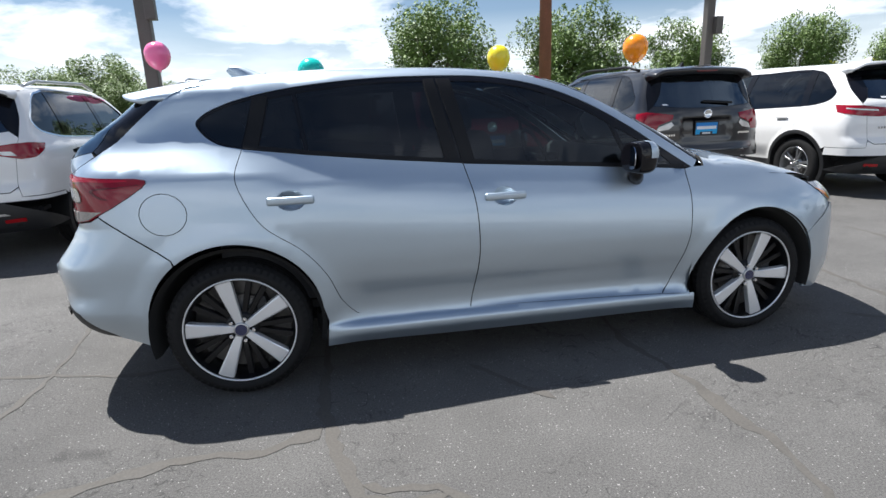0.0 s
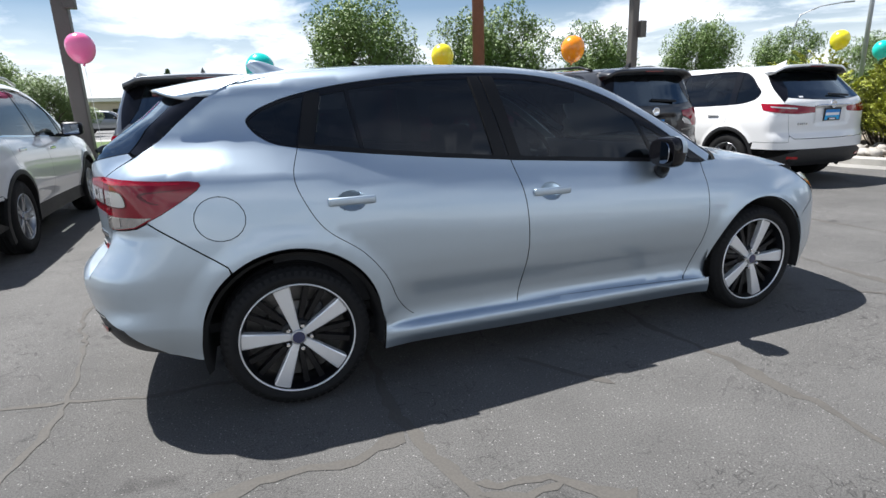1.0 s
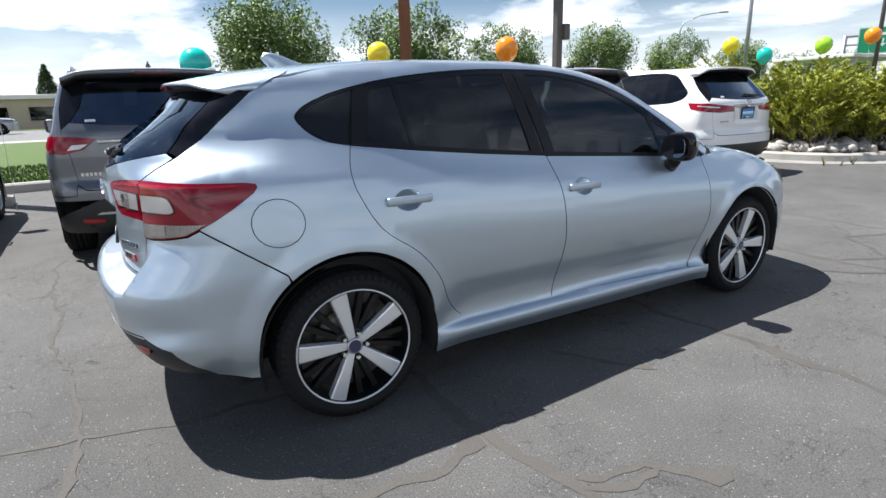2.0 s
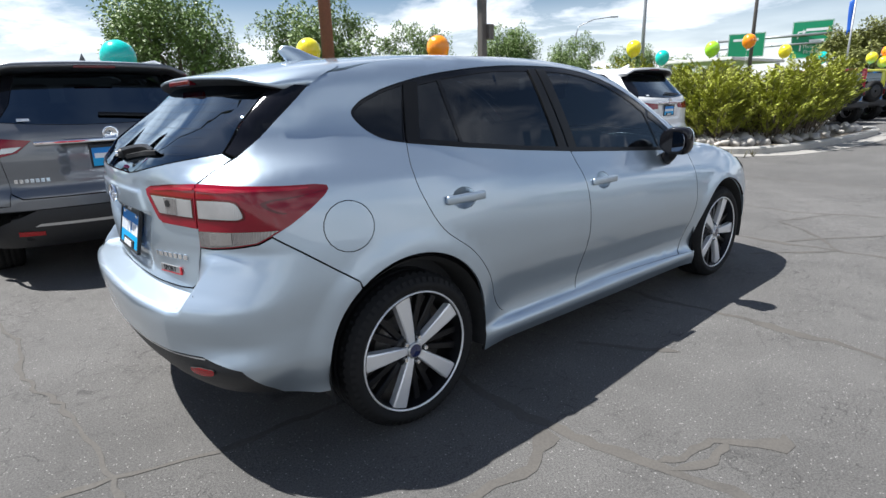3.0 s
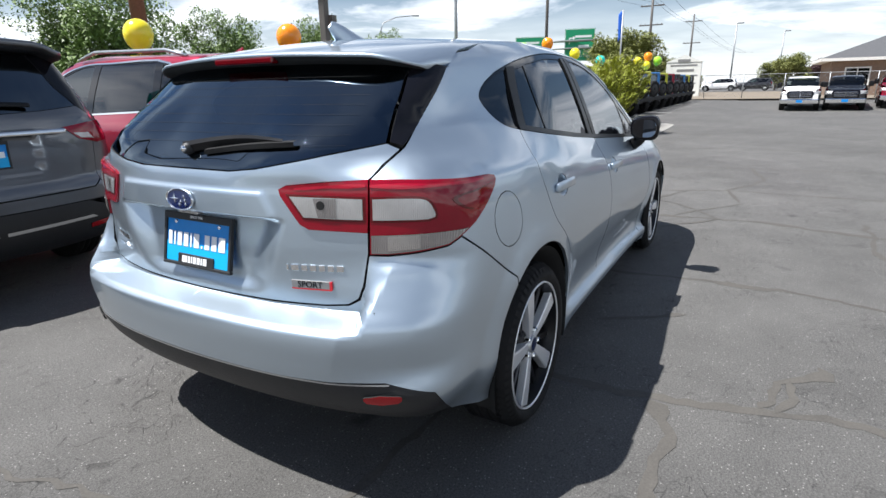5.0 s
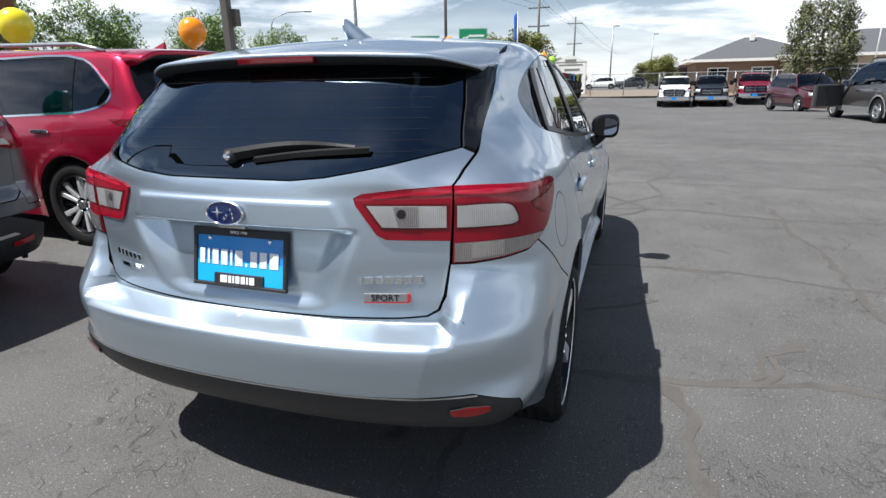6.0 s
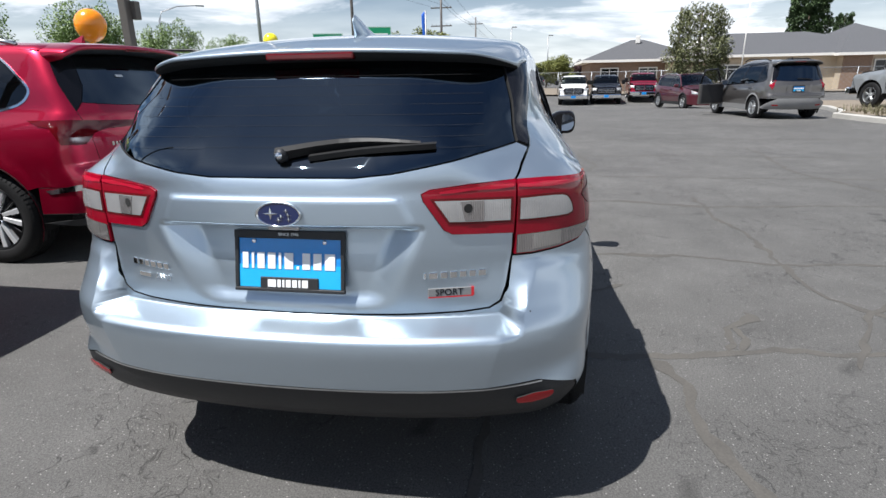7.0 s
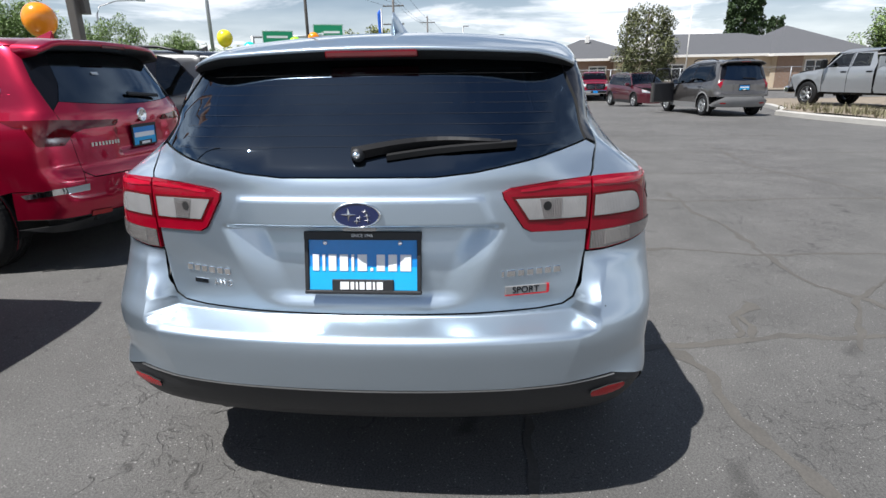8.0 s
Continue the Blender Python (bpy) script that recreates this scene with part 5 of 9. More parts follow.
def estate_shell(c):
    """The skin of a tall five-door car from its main sizes."""
    hw, wb, ht, belt, tail = c["width"] / 2, c["wb"], c["height"], c["belt"], c["tail"]
    nose_x = tail + c["length"]
    wid = curve_of([(tail, hw * 0.93), (tail + 0.4, hw * 0.975), (-wb / 2, hw), (0, hw * 0.982), (wb / 2, hw), (nose_x - 0.4, hw * 0.96), (nose_x, hw * 0.88)])
    bl = curve_of([(tail, belt + c.get("kick", 0.05)), (-wb / 2, belt + 0.03), (0, belt - 0.02), (wb / 2 - 0.3, belt - 0.07), (nose_x, belt - 0.22)])
    ins = curve_of([(-0.8, 0.02), (-0.5, 0.004), (-0.34, 0.0), (-0.2, 0.012), (-0.1, 0.04), (0.0, 0.085), (0.15, 0.125), (0.3, 0.175), (0.45, 0.235), (0.55, 0.30), (0.7, 0.44)])
    r = c["glass_slope"]
    gz = c["glass_z"]
    tl = curve_of([(0.25, tail + 0.14), (0.38, tail + 0.03), (0.52, tail), (0.66, tail + 0.005), (0.76, tail + 0.045), (0.95, tail + 0.05), (gz - 0.05, tail + 0.075), (gz, tail + 0.10), (gz + 0.2, tail + 0.10 + 0.2 * r), (ht - 0.12, tail + 0.10 + (ht - 0.12 - gz) * r * 1.05), (ht, tail + 0.14 + (ht - gz) * r * 1.1)])
    hood = c.get("hood", belt + 0.06)
    rp = c.get("roof_front", 0.25)
    tp = curve_of([(tail, ht - 0.12), (tail + 0.35, ht - 0.055), (-0.6, ht - 0.01), (rp - 0.45, ht), (rp, ht - 0.03), (rp + 0.45, ht - 0.25), (wb / 2 - 0.28, hood + 0.06), (wb / 2 + 0.1, hood - 0.02), (nose_x - 0.35, hood - 0.10), (nose_x, hood - 0.30)])
    ar = c["arch"]

    def side(x, z):
        v = z - bl(x)
        low = 0.035 * smooth(0.62, 0.40, z) * smooth(-wb / 2 + 0.3, -wb / 2 + 0.6, x) * smooth(wb / 2 - 0.2, wb / 2 - 0.5, x)
        fl = 0.014 * (smooth(ar + 0.10, ar + 0.02, np.hypot(x + wb / 2, z - c["R"])) + smooth(ar + 0.10, ar + 0.02, np.hypot(x - wb / 2, z - c["R"])))
        return wid(x) - ins(np.maximum(v, -0.8)) - low + fl - 0.05 * smooth(0.45, 0.2, z) * smooth(tail + 0.5, tail + 0.1, x)

    def tailf(y, z):
        hol = 0.035 * smooth(0.36, 0.30, y) * smooth(c["plate_z"] - 0.13, c["plate_z"] - 0.09, z) * smooth(c["plate_z"] + 0.13, c["plate_z"] + 0.105, z)
        return tl(z) + 0.11 * y ** 2 + 0.16 * y ** 4 + hol

    def nosef(y, z):
        return nose_x - 0.22 * y ** 2 - 0.1 * y ** 4 - 0.4 * np.maximum(z - 0.75, 0) ** 1.4

    def topf(x, y):
        return tp(x) - (0.07 + 0.05 * smooth(rp, rp + 0.6, x)) * y ** 2
    s = Shell(side, tailf, nosef, topf, -wb / 2 + 0.03, wb / 2 - 0.03, 0.15, 0.3, 0.11)
    s.belt = bl
    return s


def build_estate(c, m, label, group="", name="suv_car", fine=True):
    """A parked five-door car: doors, glass, lamps, wheels, rails and the rest as parts."""
    car = thing(name, m, label, "car", group)
    sh = estate_shell(c)
    S, T, paint = sh.S, sh.T, c["paint"]
    wb, tail, R, ar, bl, ht = c["wb"], c["tail"], c["R"], c["arch"], sh.belt, c["height"]
    st = 0.05 if fine else 0.12
    nose_x = tail + c["length"]
    xa = wb / 2

    def P(nm, o, mat=None, **kw):
        kw.setdefault("gap", 0.0018)
        kw.setdefault("mirror", True)
        kw.setdefault("step", st)
        kw.setdefault("edge", 0.04 if fine else 0.08)
        return sh.panel(nm, o, mat or paint, car, **kw)
    B = lambda x, d=0.0: (x, float(bl(x)) + d)
    sill = c.get("sill", 0.30)
    bs = c.get("clad", 0.10)
    dr = -xa + 0.07
    xb = c.get("pillar", -0.22)
    xf = xa - 0.42
    rf = c.get("roof_front", 0.25)
    rear_seam = rounded([B(dr), (dr - 0.02, 0.90), (-xa + ar * 0.62, R + ar * 0.86), (-xa + ar * 1.02, R + 0.16), (-xa + ar * 1.16, sill + bs)], 5, False)
    mid_seam = rounded([B(xb), (xb + 0.03, 0.8), (xb + 0.02, sill + bs)], 5, False)
    front_seam = rounded([B(xf), (xf + 0.02, 0.8), (xf - 0.01, 0.55), (xf - 0.08, sill + bs)], 5, False)
    q = c["dlo_tip"]
    top = ht - 0.105
    dlo = rounded([B(dr), B((dr + q[0]) / 2, 0.01), (q[0] + 0.05, q[1] - 0.08), q, (q[0] + 0.09, q[1] + 0.10), (q[0] + 0.32, top - 0.035), (-0.5, top), (0.0, top - 0.005), (rf + 0.12, top - 0.09), (rf + 0.42, top - 0.28), (xf - 0.08, float(bl(xf - 0.08)) + 0.03), B(xf)], 4, False, sharp=(0, 11))
    dlo = [S(*p) for p in dlo]
    gz = c["glass_z"]
    roof_edge = rounded([(tail + 0.10 + (ht - 0.13 - gz) * c["glass_slope"] + 0.10, ht - 0.135), (-xa + 0.1, top + 0.032), (-0.5, top + 0.047), (0.0, top + 0.042), (rf + 0.16, top - 0.045), (rf + 0.46, top - 0.235), (xf + 0.05, float(bl(xf)) + 0.045)], 5, False)
    roof_edge = [S(*p) for p in roof_edge]
    cut_low = T(-c["width"] / 2 * 0.80, gz - 0.02)
    cut = [roof_edge[0], (0.45 * roof_edge[0][0] + 0.55 * cut_low[0] + 0.015, 0.45 * roof_edge[0][1] + 0.55 * cut_low[1]), cut_low]
    hatch_bot = c.get("hatch_bot", 0.70)
    yh = c["width"] / 2 * 0.76
    down = [cut_low, T(-yh - 0.01, gz - 0.15), T(-yh, 0.90), T(-yh + 0.01, hatch_bot + 0.05)]
    # rear quarter down to the cladding
    bcut = c.get("bumper_z", 0.62)
    arch = [S(x, z) for x, z in arc(-xa, R, ar, 150, 12, 22)]
    quarter = dlo[::-1] + rear_seam[1:] + [(-xa + ar * 1.1, sill + bs)] + arch[::-1] + [S(-xa - ar - 0.02, bcut)] + [S(tail + 0.25, bcut)] + [T(-yh - 0.06, bcut), T(-yh - 0.01, bcut)] + down[::-1] + cut[::-1][1:] + roof_edge[1:]
    P("side_frame", quarter, gap=0.0008)
    P("rear_door", rear_seam + [mid_seam[-1]] + mid_seam[::-1][1:] + [B(x) for x in np.linspace(xb - 0.1, dr + 0.1, 6)])
    P("front_door", mid_seam + front_seam[::-1] + [B(x) for x in np.linspace(xf - 0.1, xb + 0.1, 6)])
    fa = [S(x, z) for x, z in arc(xa, R, ar, 172, -8, 26)]
    P("front_wing", front_seam + [(xa - ar - 0.02, sill + bs)] + fa + [S(xa + ar + 0.1, 0.5), S(nose_x - 0.35, 0.62), S(nose_x - 0.45, float(bl(nose_x - 0.45)) + 0.02)] + [S(x, float(bl(x)) + 0.03) for x in (xa + 0.1, xa - 0.2, xf + 0.05)])
    # plastic sill, arch lips
    P("sill_cladding", [(-xa + ar - 0.005, sill + bs), (xa - ar + 0.005, sill + bs), (xa - ar + 0.01, sill - 0.06), (-xa + ar - 0.01, sill - 0.06)], c.get("clad_mat", M["plastic"]), off=0.004)
    for cx, a0, a1 in ((-xa, 205, -12), (xa, 192, -25)):
        outer = [S(x, z) for x, z in arc(cx, R, ar + c.get("lip", 0.05), a0, a1, 22)]
        inner_ = [S(x, z) for x, z in arc(cx, R, ar - 0.006, a1, a0, 22)]
        P("arch_cladding", outer + inner_, c.get("clad_mat", M["plastic"]) if c.get("lip", 0.05) > 0.02 else paint, off=0.005, lip=0.03)
    # nose, bonnet, roof, windscreen
    P("front_bumper", [S(xa + ar + 0.04, 0.52), S(nose_x - 0.35, 0.64), S(nose_x - 0.45, float(bl(nose_x - 0.45)) + 0.02), sh.N(-0.55, 0.86), sh.N(-0.02, 0.88), sh.N(-0.02, 0.25), sh.N(-0.6, 0.25), S(xa + ar + 0.03, 0.30)])
    P("headlamp", [S(nose_x - 0.42, float(bl(nose_x - 0.45))), sh.N(-0.55, 0.84), sh.N(-0.5, 0.76), S(nose_x - 0.28, 0.80)], M["clear_lens"], off=0.004)
    hy = c["width"] / 2 - 0.12
    hood = [(xf + 0.12, -hy), (xa, -hy), (nose_x - 0.42, -hy + 0.05), (nose_x - 0.16, -0.45), (nose_x - 0.10, 0)]
    hood = hood + [(x, -y) for x, y in hood[::-1][1:]] + [(xf + 0.3, 0.3), (xf + 0.33, 0), (xf + 0.3, -0.3)]
    sh.panel("bonnet", hood, paint, car, gap=0.002, top=True, step=0.1)
    ey = []
    for s_, z in roof_edge:
        p = sh.at([s_], [z])[0]
        ey.append((float(p[0]), float(p[1])))
    rr = [e for e in ey if e[0] < rf + 0.02]
    wr = [e for e in ey if e[0] >= rf + 0.02]
    x0 = ey[0][0]
    sh.panel("roof", rr + [(rf + 0.1, -0.3), (rf + 0.12, 0), (rf + 0.1, 0.3)] + [(x, -y) for x, y in rr[::-1]] + [(x0 - 0.02, 0.3), (x0 - 0.03, 0), (x0 - 0.02, -0.3)], paint, car, top=True, step=0.09)
    sh.panel("windscreen", wr + [(xf + 0.26, -0.3), (xf + 0.28, 0), (xf + 0.26, 0.3)] + [(x, -y) for x, y in wr[::-1]] + [(rf + 0.1, 0.3), (rf + 0.12, 0), (rf + 0.1, -0.3)], M["clear_glass"], car, "clear windscreen", top=True, step=0.12, gap=0.004)
    # glazing
    xq = dr - 0.05
    tz = lambda x: float(np.interp(x, [p[0] for p in dlo[8:]][::1], [p[1] for p in dlo[8:]]))
    tops = sorted([(p[0], p[1]) for p in dlo[12:]])
    TZ = lambda x: float(np.interp(x, [p[0] for p in tops], [p[1] for p in tops]))
    lowq = [p for p in dlo if p[0] < xq - 0.03]
    g_q = inset(lowq + [(xq - 0.03, TZ(xq - 0.03)), (xq - 0.03, float(bl(xq)) + 0.005)], 0.020)
    g_r = inset([B(xq + 0.04, 0.0), (xq + 0.06, TZ(xq + 0.06)), ((xq + xb) / 2, TZ((xq + xb) / 2)), (xb - 0.10, TZ(xb - 0.10)), B(xb - 0.04, 0.0)], 0.020)
    ff = [xb - 0.02, 0.05, rf + 0.12, rf + 0.30]
    g_f = inset([B(xb + 0.04, 0.0), (xb - 0.02, TZ(xb - 0.02)), (0.05, TZ(0.05)), (rf + 0.12, TZ(rf + 0.12)), (rf + 0.36, TZ(rf + 0.36)), B(xf - 0.20, 0.0)], 0.020)
    P("window_trim", dlo + [B(x, 0.001) for x in np.linspace(xf - 0.1, dr + 0.1, 7)], c.get("trim", M["gloss_black"]), off=-0.002, holes=[g_q, g_r, g_f])
    for nm, o, gm in (("quarter_window", g_q, "glass"), ("rear_door_window", g_r, "glass"), ("front_door_window", g_f, "glass_front")):
        P(nm, o, M[gm], off=-0.006, gap=-0.001, lip=0, step=0.15)
    if c.get("chrome_line"):
        P("chrome_strip", sh.strip([p for p in dlo[::-1]], 0.016, 0), M["chrome"], gap=0, off=0.003, lip=0.008, step=0.3)
        P("chrome_strip", sh.strip([B(x, 0.004) for x in np.linspace(dr, xf, 9)], 0.016, 0), M["chrome"], gap=0, off=0.003, lip=0.008, step=0.3)
    # tailgate, its glass, bumper
    c0 = sh.xr - sh.R * math.pi / 2
    flip = lambda pts: [(2 * c0 - s_, z) for s_, z in pts[::-1]]
    gl_low = [T(y, gz + 0.03 * (abs(y) / 0.6) ** 2) for y in np.linspace(-yh + 0.03, yh - 0.03, 11)]
    half = down + [T(-yh + 0.07, hatch_bot + 0.005)]
    sh.panel("tailgate", half + [T(0, hatch_bot)] + flip(half) + gl_low[::-1], paint, car, "tailgate panel", gap=0.0018, step=0.04, edge=0.04)
    wy = yh - 0.06
    glass = gl_low + [T(wy - 0.06, gz + 0.16), T(wy - 0.14, ht - 0.155), T(0, ht - 0.14), T(-wy + 0.14, ht - 0.155), T(-wy + 0.06, gz + 0.16)]
    sh.panel("rear_window", glass, M["glass_rear"], car, "dark tinted rear window", gap=0.003, step=0.1, lip=0.006, off=-0.002)
    P("pillar_garnish", [T(-wy + 0.14, ht - 0.157), T(-wy + 0.06, gz + 0.16), gl_low[0], cut_low, cut[1], cut[0], ], M["gloss_black"], gap=0.0016)
    bmp = c.get("paint_low", 0.50)
    bh = [S(-xa - ar - 0.02, bcut - 0.004), S(tail + 0.25, bcut - 0.004), T(-yh - 0.06, bcut - 0.004), T(-yh - 0.01, bcut), T(-yh + 0.01, hatch_bot + 0.045), T(-yh + 0.07, hatch_bot)]
    lowb = [T(-0.55, bmp), T(-yh - 0.03, bmp), S(tail + 0.22, bmp), S(-xa - ar - 0.01, bmp)]
    sh.panel("rear_bumper", bh + [T(0, hatch_bot - 0.005)] + flip(bh) + flip(lowb) + [T(0, bmp)] + lowb, paint, car, gap=0.0018, step=0.05, edge=0.05)
    lb = [S(-xa - ar - 0.0, 0.33), S(tail + 0.30, 0.30), T(-yh, 0.29), T(-0.4, 0.28)]
    sh.panel("bumper_cladding", lowb[::-1] + [(s_, z) for s_, z in lb] + [T(0, 0.28)] + flip(lb) + flip(lowb[::-1]) + [T(0, bmp - 0.003)], c.get("low_mat", M["plastic"]), car, "black plastic lower bumper", gap=0.002, step=0.06, edge=0.05, off=0.003)
    P("reflector", [T(-yh + 0.16, 0.42), T(-yh - 0.0, 0.43), T(-yh - 0.0, 0.39), T(-yh + 0.16, 0.385)], M["reflector"], off=0.010, lip=0.006)
    # lamps, plate, wiper, spoiler, rails
    for (nm, mat, pts) in c["lamps"](S, T, tail):
        P(nm, pts, mat, off=0.005 if mat in (M["red_lens"], M["dark_red"], M["chrome"]) else 0.008, lip=0.02 if nm == "tail_lamp" else 0.006, step=0.035)

    def tail_x(y, z):
        return float(sh.solve(np.array([[-xa, y, z]]), np.array([[-1.0, 0.0, 0.0]]), 1.8)[0][0])
    if c.get("plate", True):
        plate_board(car, Matrix.Translation((tail_x(0, c["plate_z"]) - 0.012, 0, c["plate_z"])) @ pose(0, 0, 0, 0, -3, 0), small=True)
    if c.get("strip"):
        y1 = c["strip"]
        part("garnish_bar", box_bm(tail_x(0, c["plate_z"] + 0.125) - 0.006, 0, c["plate_z"] + 0.125, 0.034, y1 * 2, 0.030, 0.010), M["chrome"], car, "chrome bar over the plate")
    for y0, z0, w_, hh in c.get("words", ()):
        n_ = max(3, int(abs(w_) / 0.028))
        for k in range(n_):
            y = y0 - w_ * (k + 0.5) / n_
            part("name_bar", box_bm(tail_x(y, z0) - 0.003, y, z0, 0.006, w_ / n_ * 0.72, hh), M["chrome"], car)
    if c.get("sticker"):
        y, z = c["sticker"]
        part("sticker", box_bm(0, 0, 0, 0.002, 0.075, 0.024, m=pose(tail_x(y, z) - 0.004, y, z, 0, 40, 0)), M["white_ink"], car, "small white paper sticker")
    if c.get("round_badge"):
        bz = c["round_badge"]
        mesh_part("badge", *lathe([(0.055, 0.01), (0.055, -0.006), (0.044, -0.008), (0.040, -0.002), (0.0005, -0.002)], 28, axis="x", centre=(tail_x(0, bz) - 0.004, 0, bz)), M["chrome"], car, "round chrome badge")
    part("wiper_arm", box_bm(0, 0, 0, 0.02, 0.40, 0.03, 0.008, m=pose(tail_x(-0.15, gz + 0.06) - 0.018, -0.15, gz + 0.065, 4, 25, 0)), M["satin_black"], car)
    vs, fs, prof = [], [], 8
    xe = tail + 0.10 + (ht - 0.13 - gz) * c["glass_slope"]
    for i in range(25):
        y = (-yh + 0.02) * (1 - i / 12)
        a = abs(y) / yh
        x1 = xe - 0.14 + 0.07 * a ** 3
        xs_ = x0 + 0.02
        zt = lambda x: float(sh.top(np.array([x]), np.array([abs(y)]))[0]) - 0.05 * float(smooth(0.75, 1.0, a)) + 0.004
        ring = [(xs_ + (x1 - xs_) * k / prof, y, zt(xs_ + (x1 - xs_) * k / prof)) for k in range(prof + 1)]
        ring += [(x1, y, zt(x1) - 0.03)] + [(x1 + (xs_ - x1) * k / prof, y, zt(x1) - 0.045 - 0.03 * k / prof) for k in range(1, prof + 1)]
        vs += ring
    mm = 2 * prof + 2
    for i in range(24):
        for k in range(mm - 1):
            fs.append((i * mm + k, (i + 1) * mm + k, (i + 1) * mm + k + 1, i * mm + k + 1))
    fs += [tuple(range(mm)), tuple(24 * mm + k for k in range(mm))[::-1]]
    fm = [1 if (q_ < 24 * (mm - 1) and (q_ % (mm - 1)) > prof) else 0 for q_ in range(len(fs))]
    mesh_part("roof_spoiler", vs, fs, None, car, "roof spoiler with black underside", True, mats=[c.get("spoiler", paint), M["plastic"]], face_mats=fm)
    part("brake_light", box_bm(xe - 0.135, 0, float(sh.top(np.array([xe - 0.14]), np.array([0.0]))[0]) - 0.028, 0.02, 0.28, 0.022, 0.006), M["dark_red"], car)
    if c.get("rails"):
        for sg in (-1, 1):
            pts = []
            for k in range(13):
                s_ = k / 12
                x = x0 + 0.25 + (rf - 0.15 - x0 - 0.25) * s_
                y = sg * (c["width"] / 2 - 0.30)
                zz = float(sh.top(np.array([x]), np.array([abs(y)]))[0])
                pts.append((x, y, zz - 0.008 + 0.05 * min(1, 6 * s_, 6 * (1 - s_))))
            mesh_part("roof_rail", *tube(pts, 0.017, 8), c["rails"], car, "roof rail")
    if c.get("fin"):
        bm = bmesh.new()
        zz = float(sh.top(np.array([x0 + 0.35]), np.array([0.0]))[0])
        v = [bm.verts.new(p) for p in ((x0 + 0.45, 0, zz - 0.01), (x0 + 0.25, 0.03, zz - 0.01), (x0 + 0.25, -0.03, zz - 0.01), (x0 + 0.24, 0, zz + 0.065))]
        for f in ((0, 1, 3), (0, 3, 2), (1, 2, 3)):
            bm.faces.new([v[i] for i in f])
        part("aerial_fin", bm, c["fin"], car)
    # handles, mirrors, wheels, cabin
    for hx in (dr + 0.22, xb + 0.20):
        for sg in (-1, 1):
            hz = float(bl(hx)) - 0.13
            yy = -float(sh.at([hx], [hz])[0][1])
            part("door_handle", box_bm(hx, sg * (yy + 0.018), hz, 0.20, 0.018, 0.034, 0.008), c.get("handle", paint), car)
    for sg in (-1, 1):
        mx = xf - 0.28
        yy = -float(sh.at([mx], [float(bl(mx)) + 0.05])[0][1])
        mr = part("wing_mirror", box_bm(mx, sg * (yy + 0.16), float(bl(mx)) + 0.09, 0.13, 0.24, 0.17, 0.05, 3), c.get("mirror", paint), car, angle=50)
        part("mirror_arm", box_bm(mx, sg * (yy + 0.05), float(bl(mx)) + 0.02, 0.07, 0.16, 0.05, 0.015), M["satin_black"], mr)
        part("mirror_glass", box_bm(mx - 0.068, sg * (yy + 0.165), float(bl(mx)) + 0.09, 0.004, 0.19, 0.13, 0.02), M["mirror"], mr)
    for x in (-xa, xa):
        for sg in (-1, 1):
            wheel_unit(car, (x, sg * (c["width"] / 2 - 0.125), R), R, R - c.get("tyre", 0.125), 0.23, c["wheel"], sg, spin=17, detail=fine)
            vs, fs = lathe([(ar + 0.015, -0.13), (ar - 0.01, -0.10), (ar - 0.01, 0.15), (0.05, 0.15)], 28, start=-0.25, turn=math.pi + 0.5)
            mesh_part("wheel_well", [(v[0] + x, sg * (c["width"] / 2 - 0.15 - v[1]), v[2] + R) for v in vs], fs, M["well"], car)
    bm = box_bm(0, 0, 0.36, wb - 2 * ar - 0.05, c["width"] - 0.35, 0.14, 0.02)
    add_box(bm, tail + 0.35, 0, 0.42, 0.5, c["width"] - 0.5, 0.16, 0.03)
    add_box(bm, nose_x - 0.4, 0, 0.40, 0.5, c["width"] - 0.5, 0.2, 0.03)
    part("underbody", bm, M["well"], car)
    for y in (-0.38, 0.38):
        s_ = seat(car, 0.1, y, 0.50, M["cabin"])
        s_.location.z = 0.22
    s_ = seat(car, -0.80, 0, 1.30, M["cabin"])
    s_.location.z = 0.22
    part("dashboard", box_bm(0.85, 0, 0.98, 0.5, 1.4, 0.3, 0.06), M["cabin"], car)
    part("cabin_floor", box_bm(-0.4, 0, 0.46, 3.0, c["width"] - 0.4, 0.04), M["cabin"], car)
    return car, sh


def family_lamps(S, T, t):
    return [("tail_lamp", M["red_lens"], [T(-0.50, 1.075), T(-0.70, 1.10), S(t + 0.22, 1.105), S(t + 0.42, 1.09), S(t + 0.34, 1.03), S(t + 0.22, 0.965), T(-0.74, 0.955), T(-0.60, 0.99)]),
            ("lamp_window", M["clear_lens"], [T(-0.56, 1.035), T(-0.68, 1.03), T(-0.72, 0.985), T(-0.62, 0.995)]),
            ("bumper_strip", M["alloy"], [T(-0.02, 0.470), T(-0.56, 0.478), T(-0.60, 0.455), T(-0.02, 0.445)])]


def tall_lamps(S, T, t):
    return [("tail_lamp", M["red_lens"], [T(-0.44, 1.10), T(-0.66, 1.13), S(t + 0.2, 1.14), S(t + 0.30, 1.12), S(t + 0.26, 1.0), S(t + 0.18, 0.90), T(-0.66, 0.90), T(-0.62, 0.98), T(-0.46, 1.04)]),
            ("lamp_window", M["clear_lens"], [T(-0.47, 1.02), T(-0.62, 0.965), T(-0.66, 0.905), T(-0.50, 0.93), T(-0.44, 0.98)])]


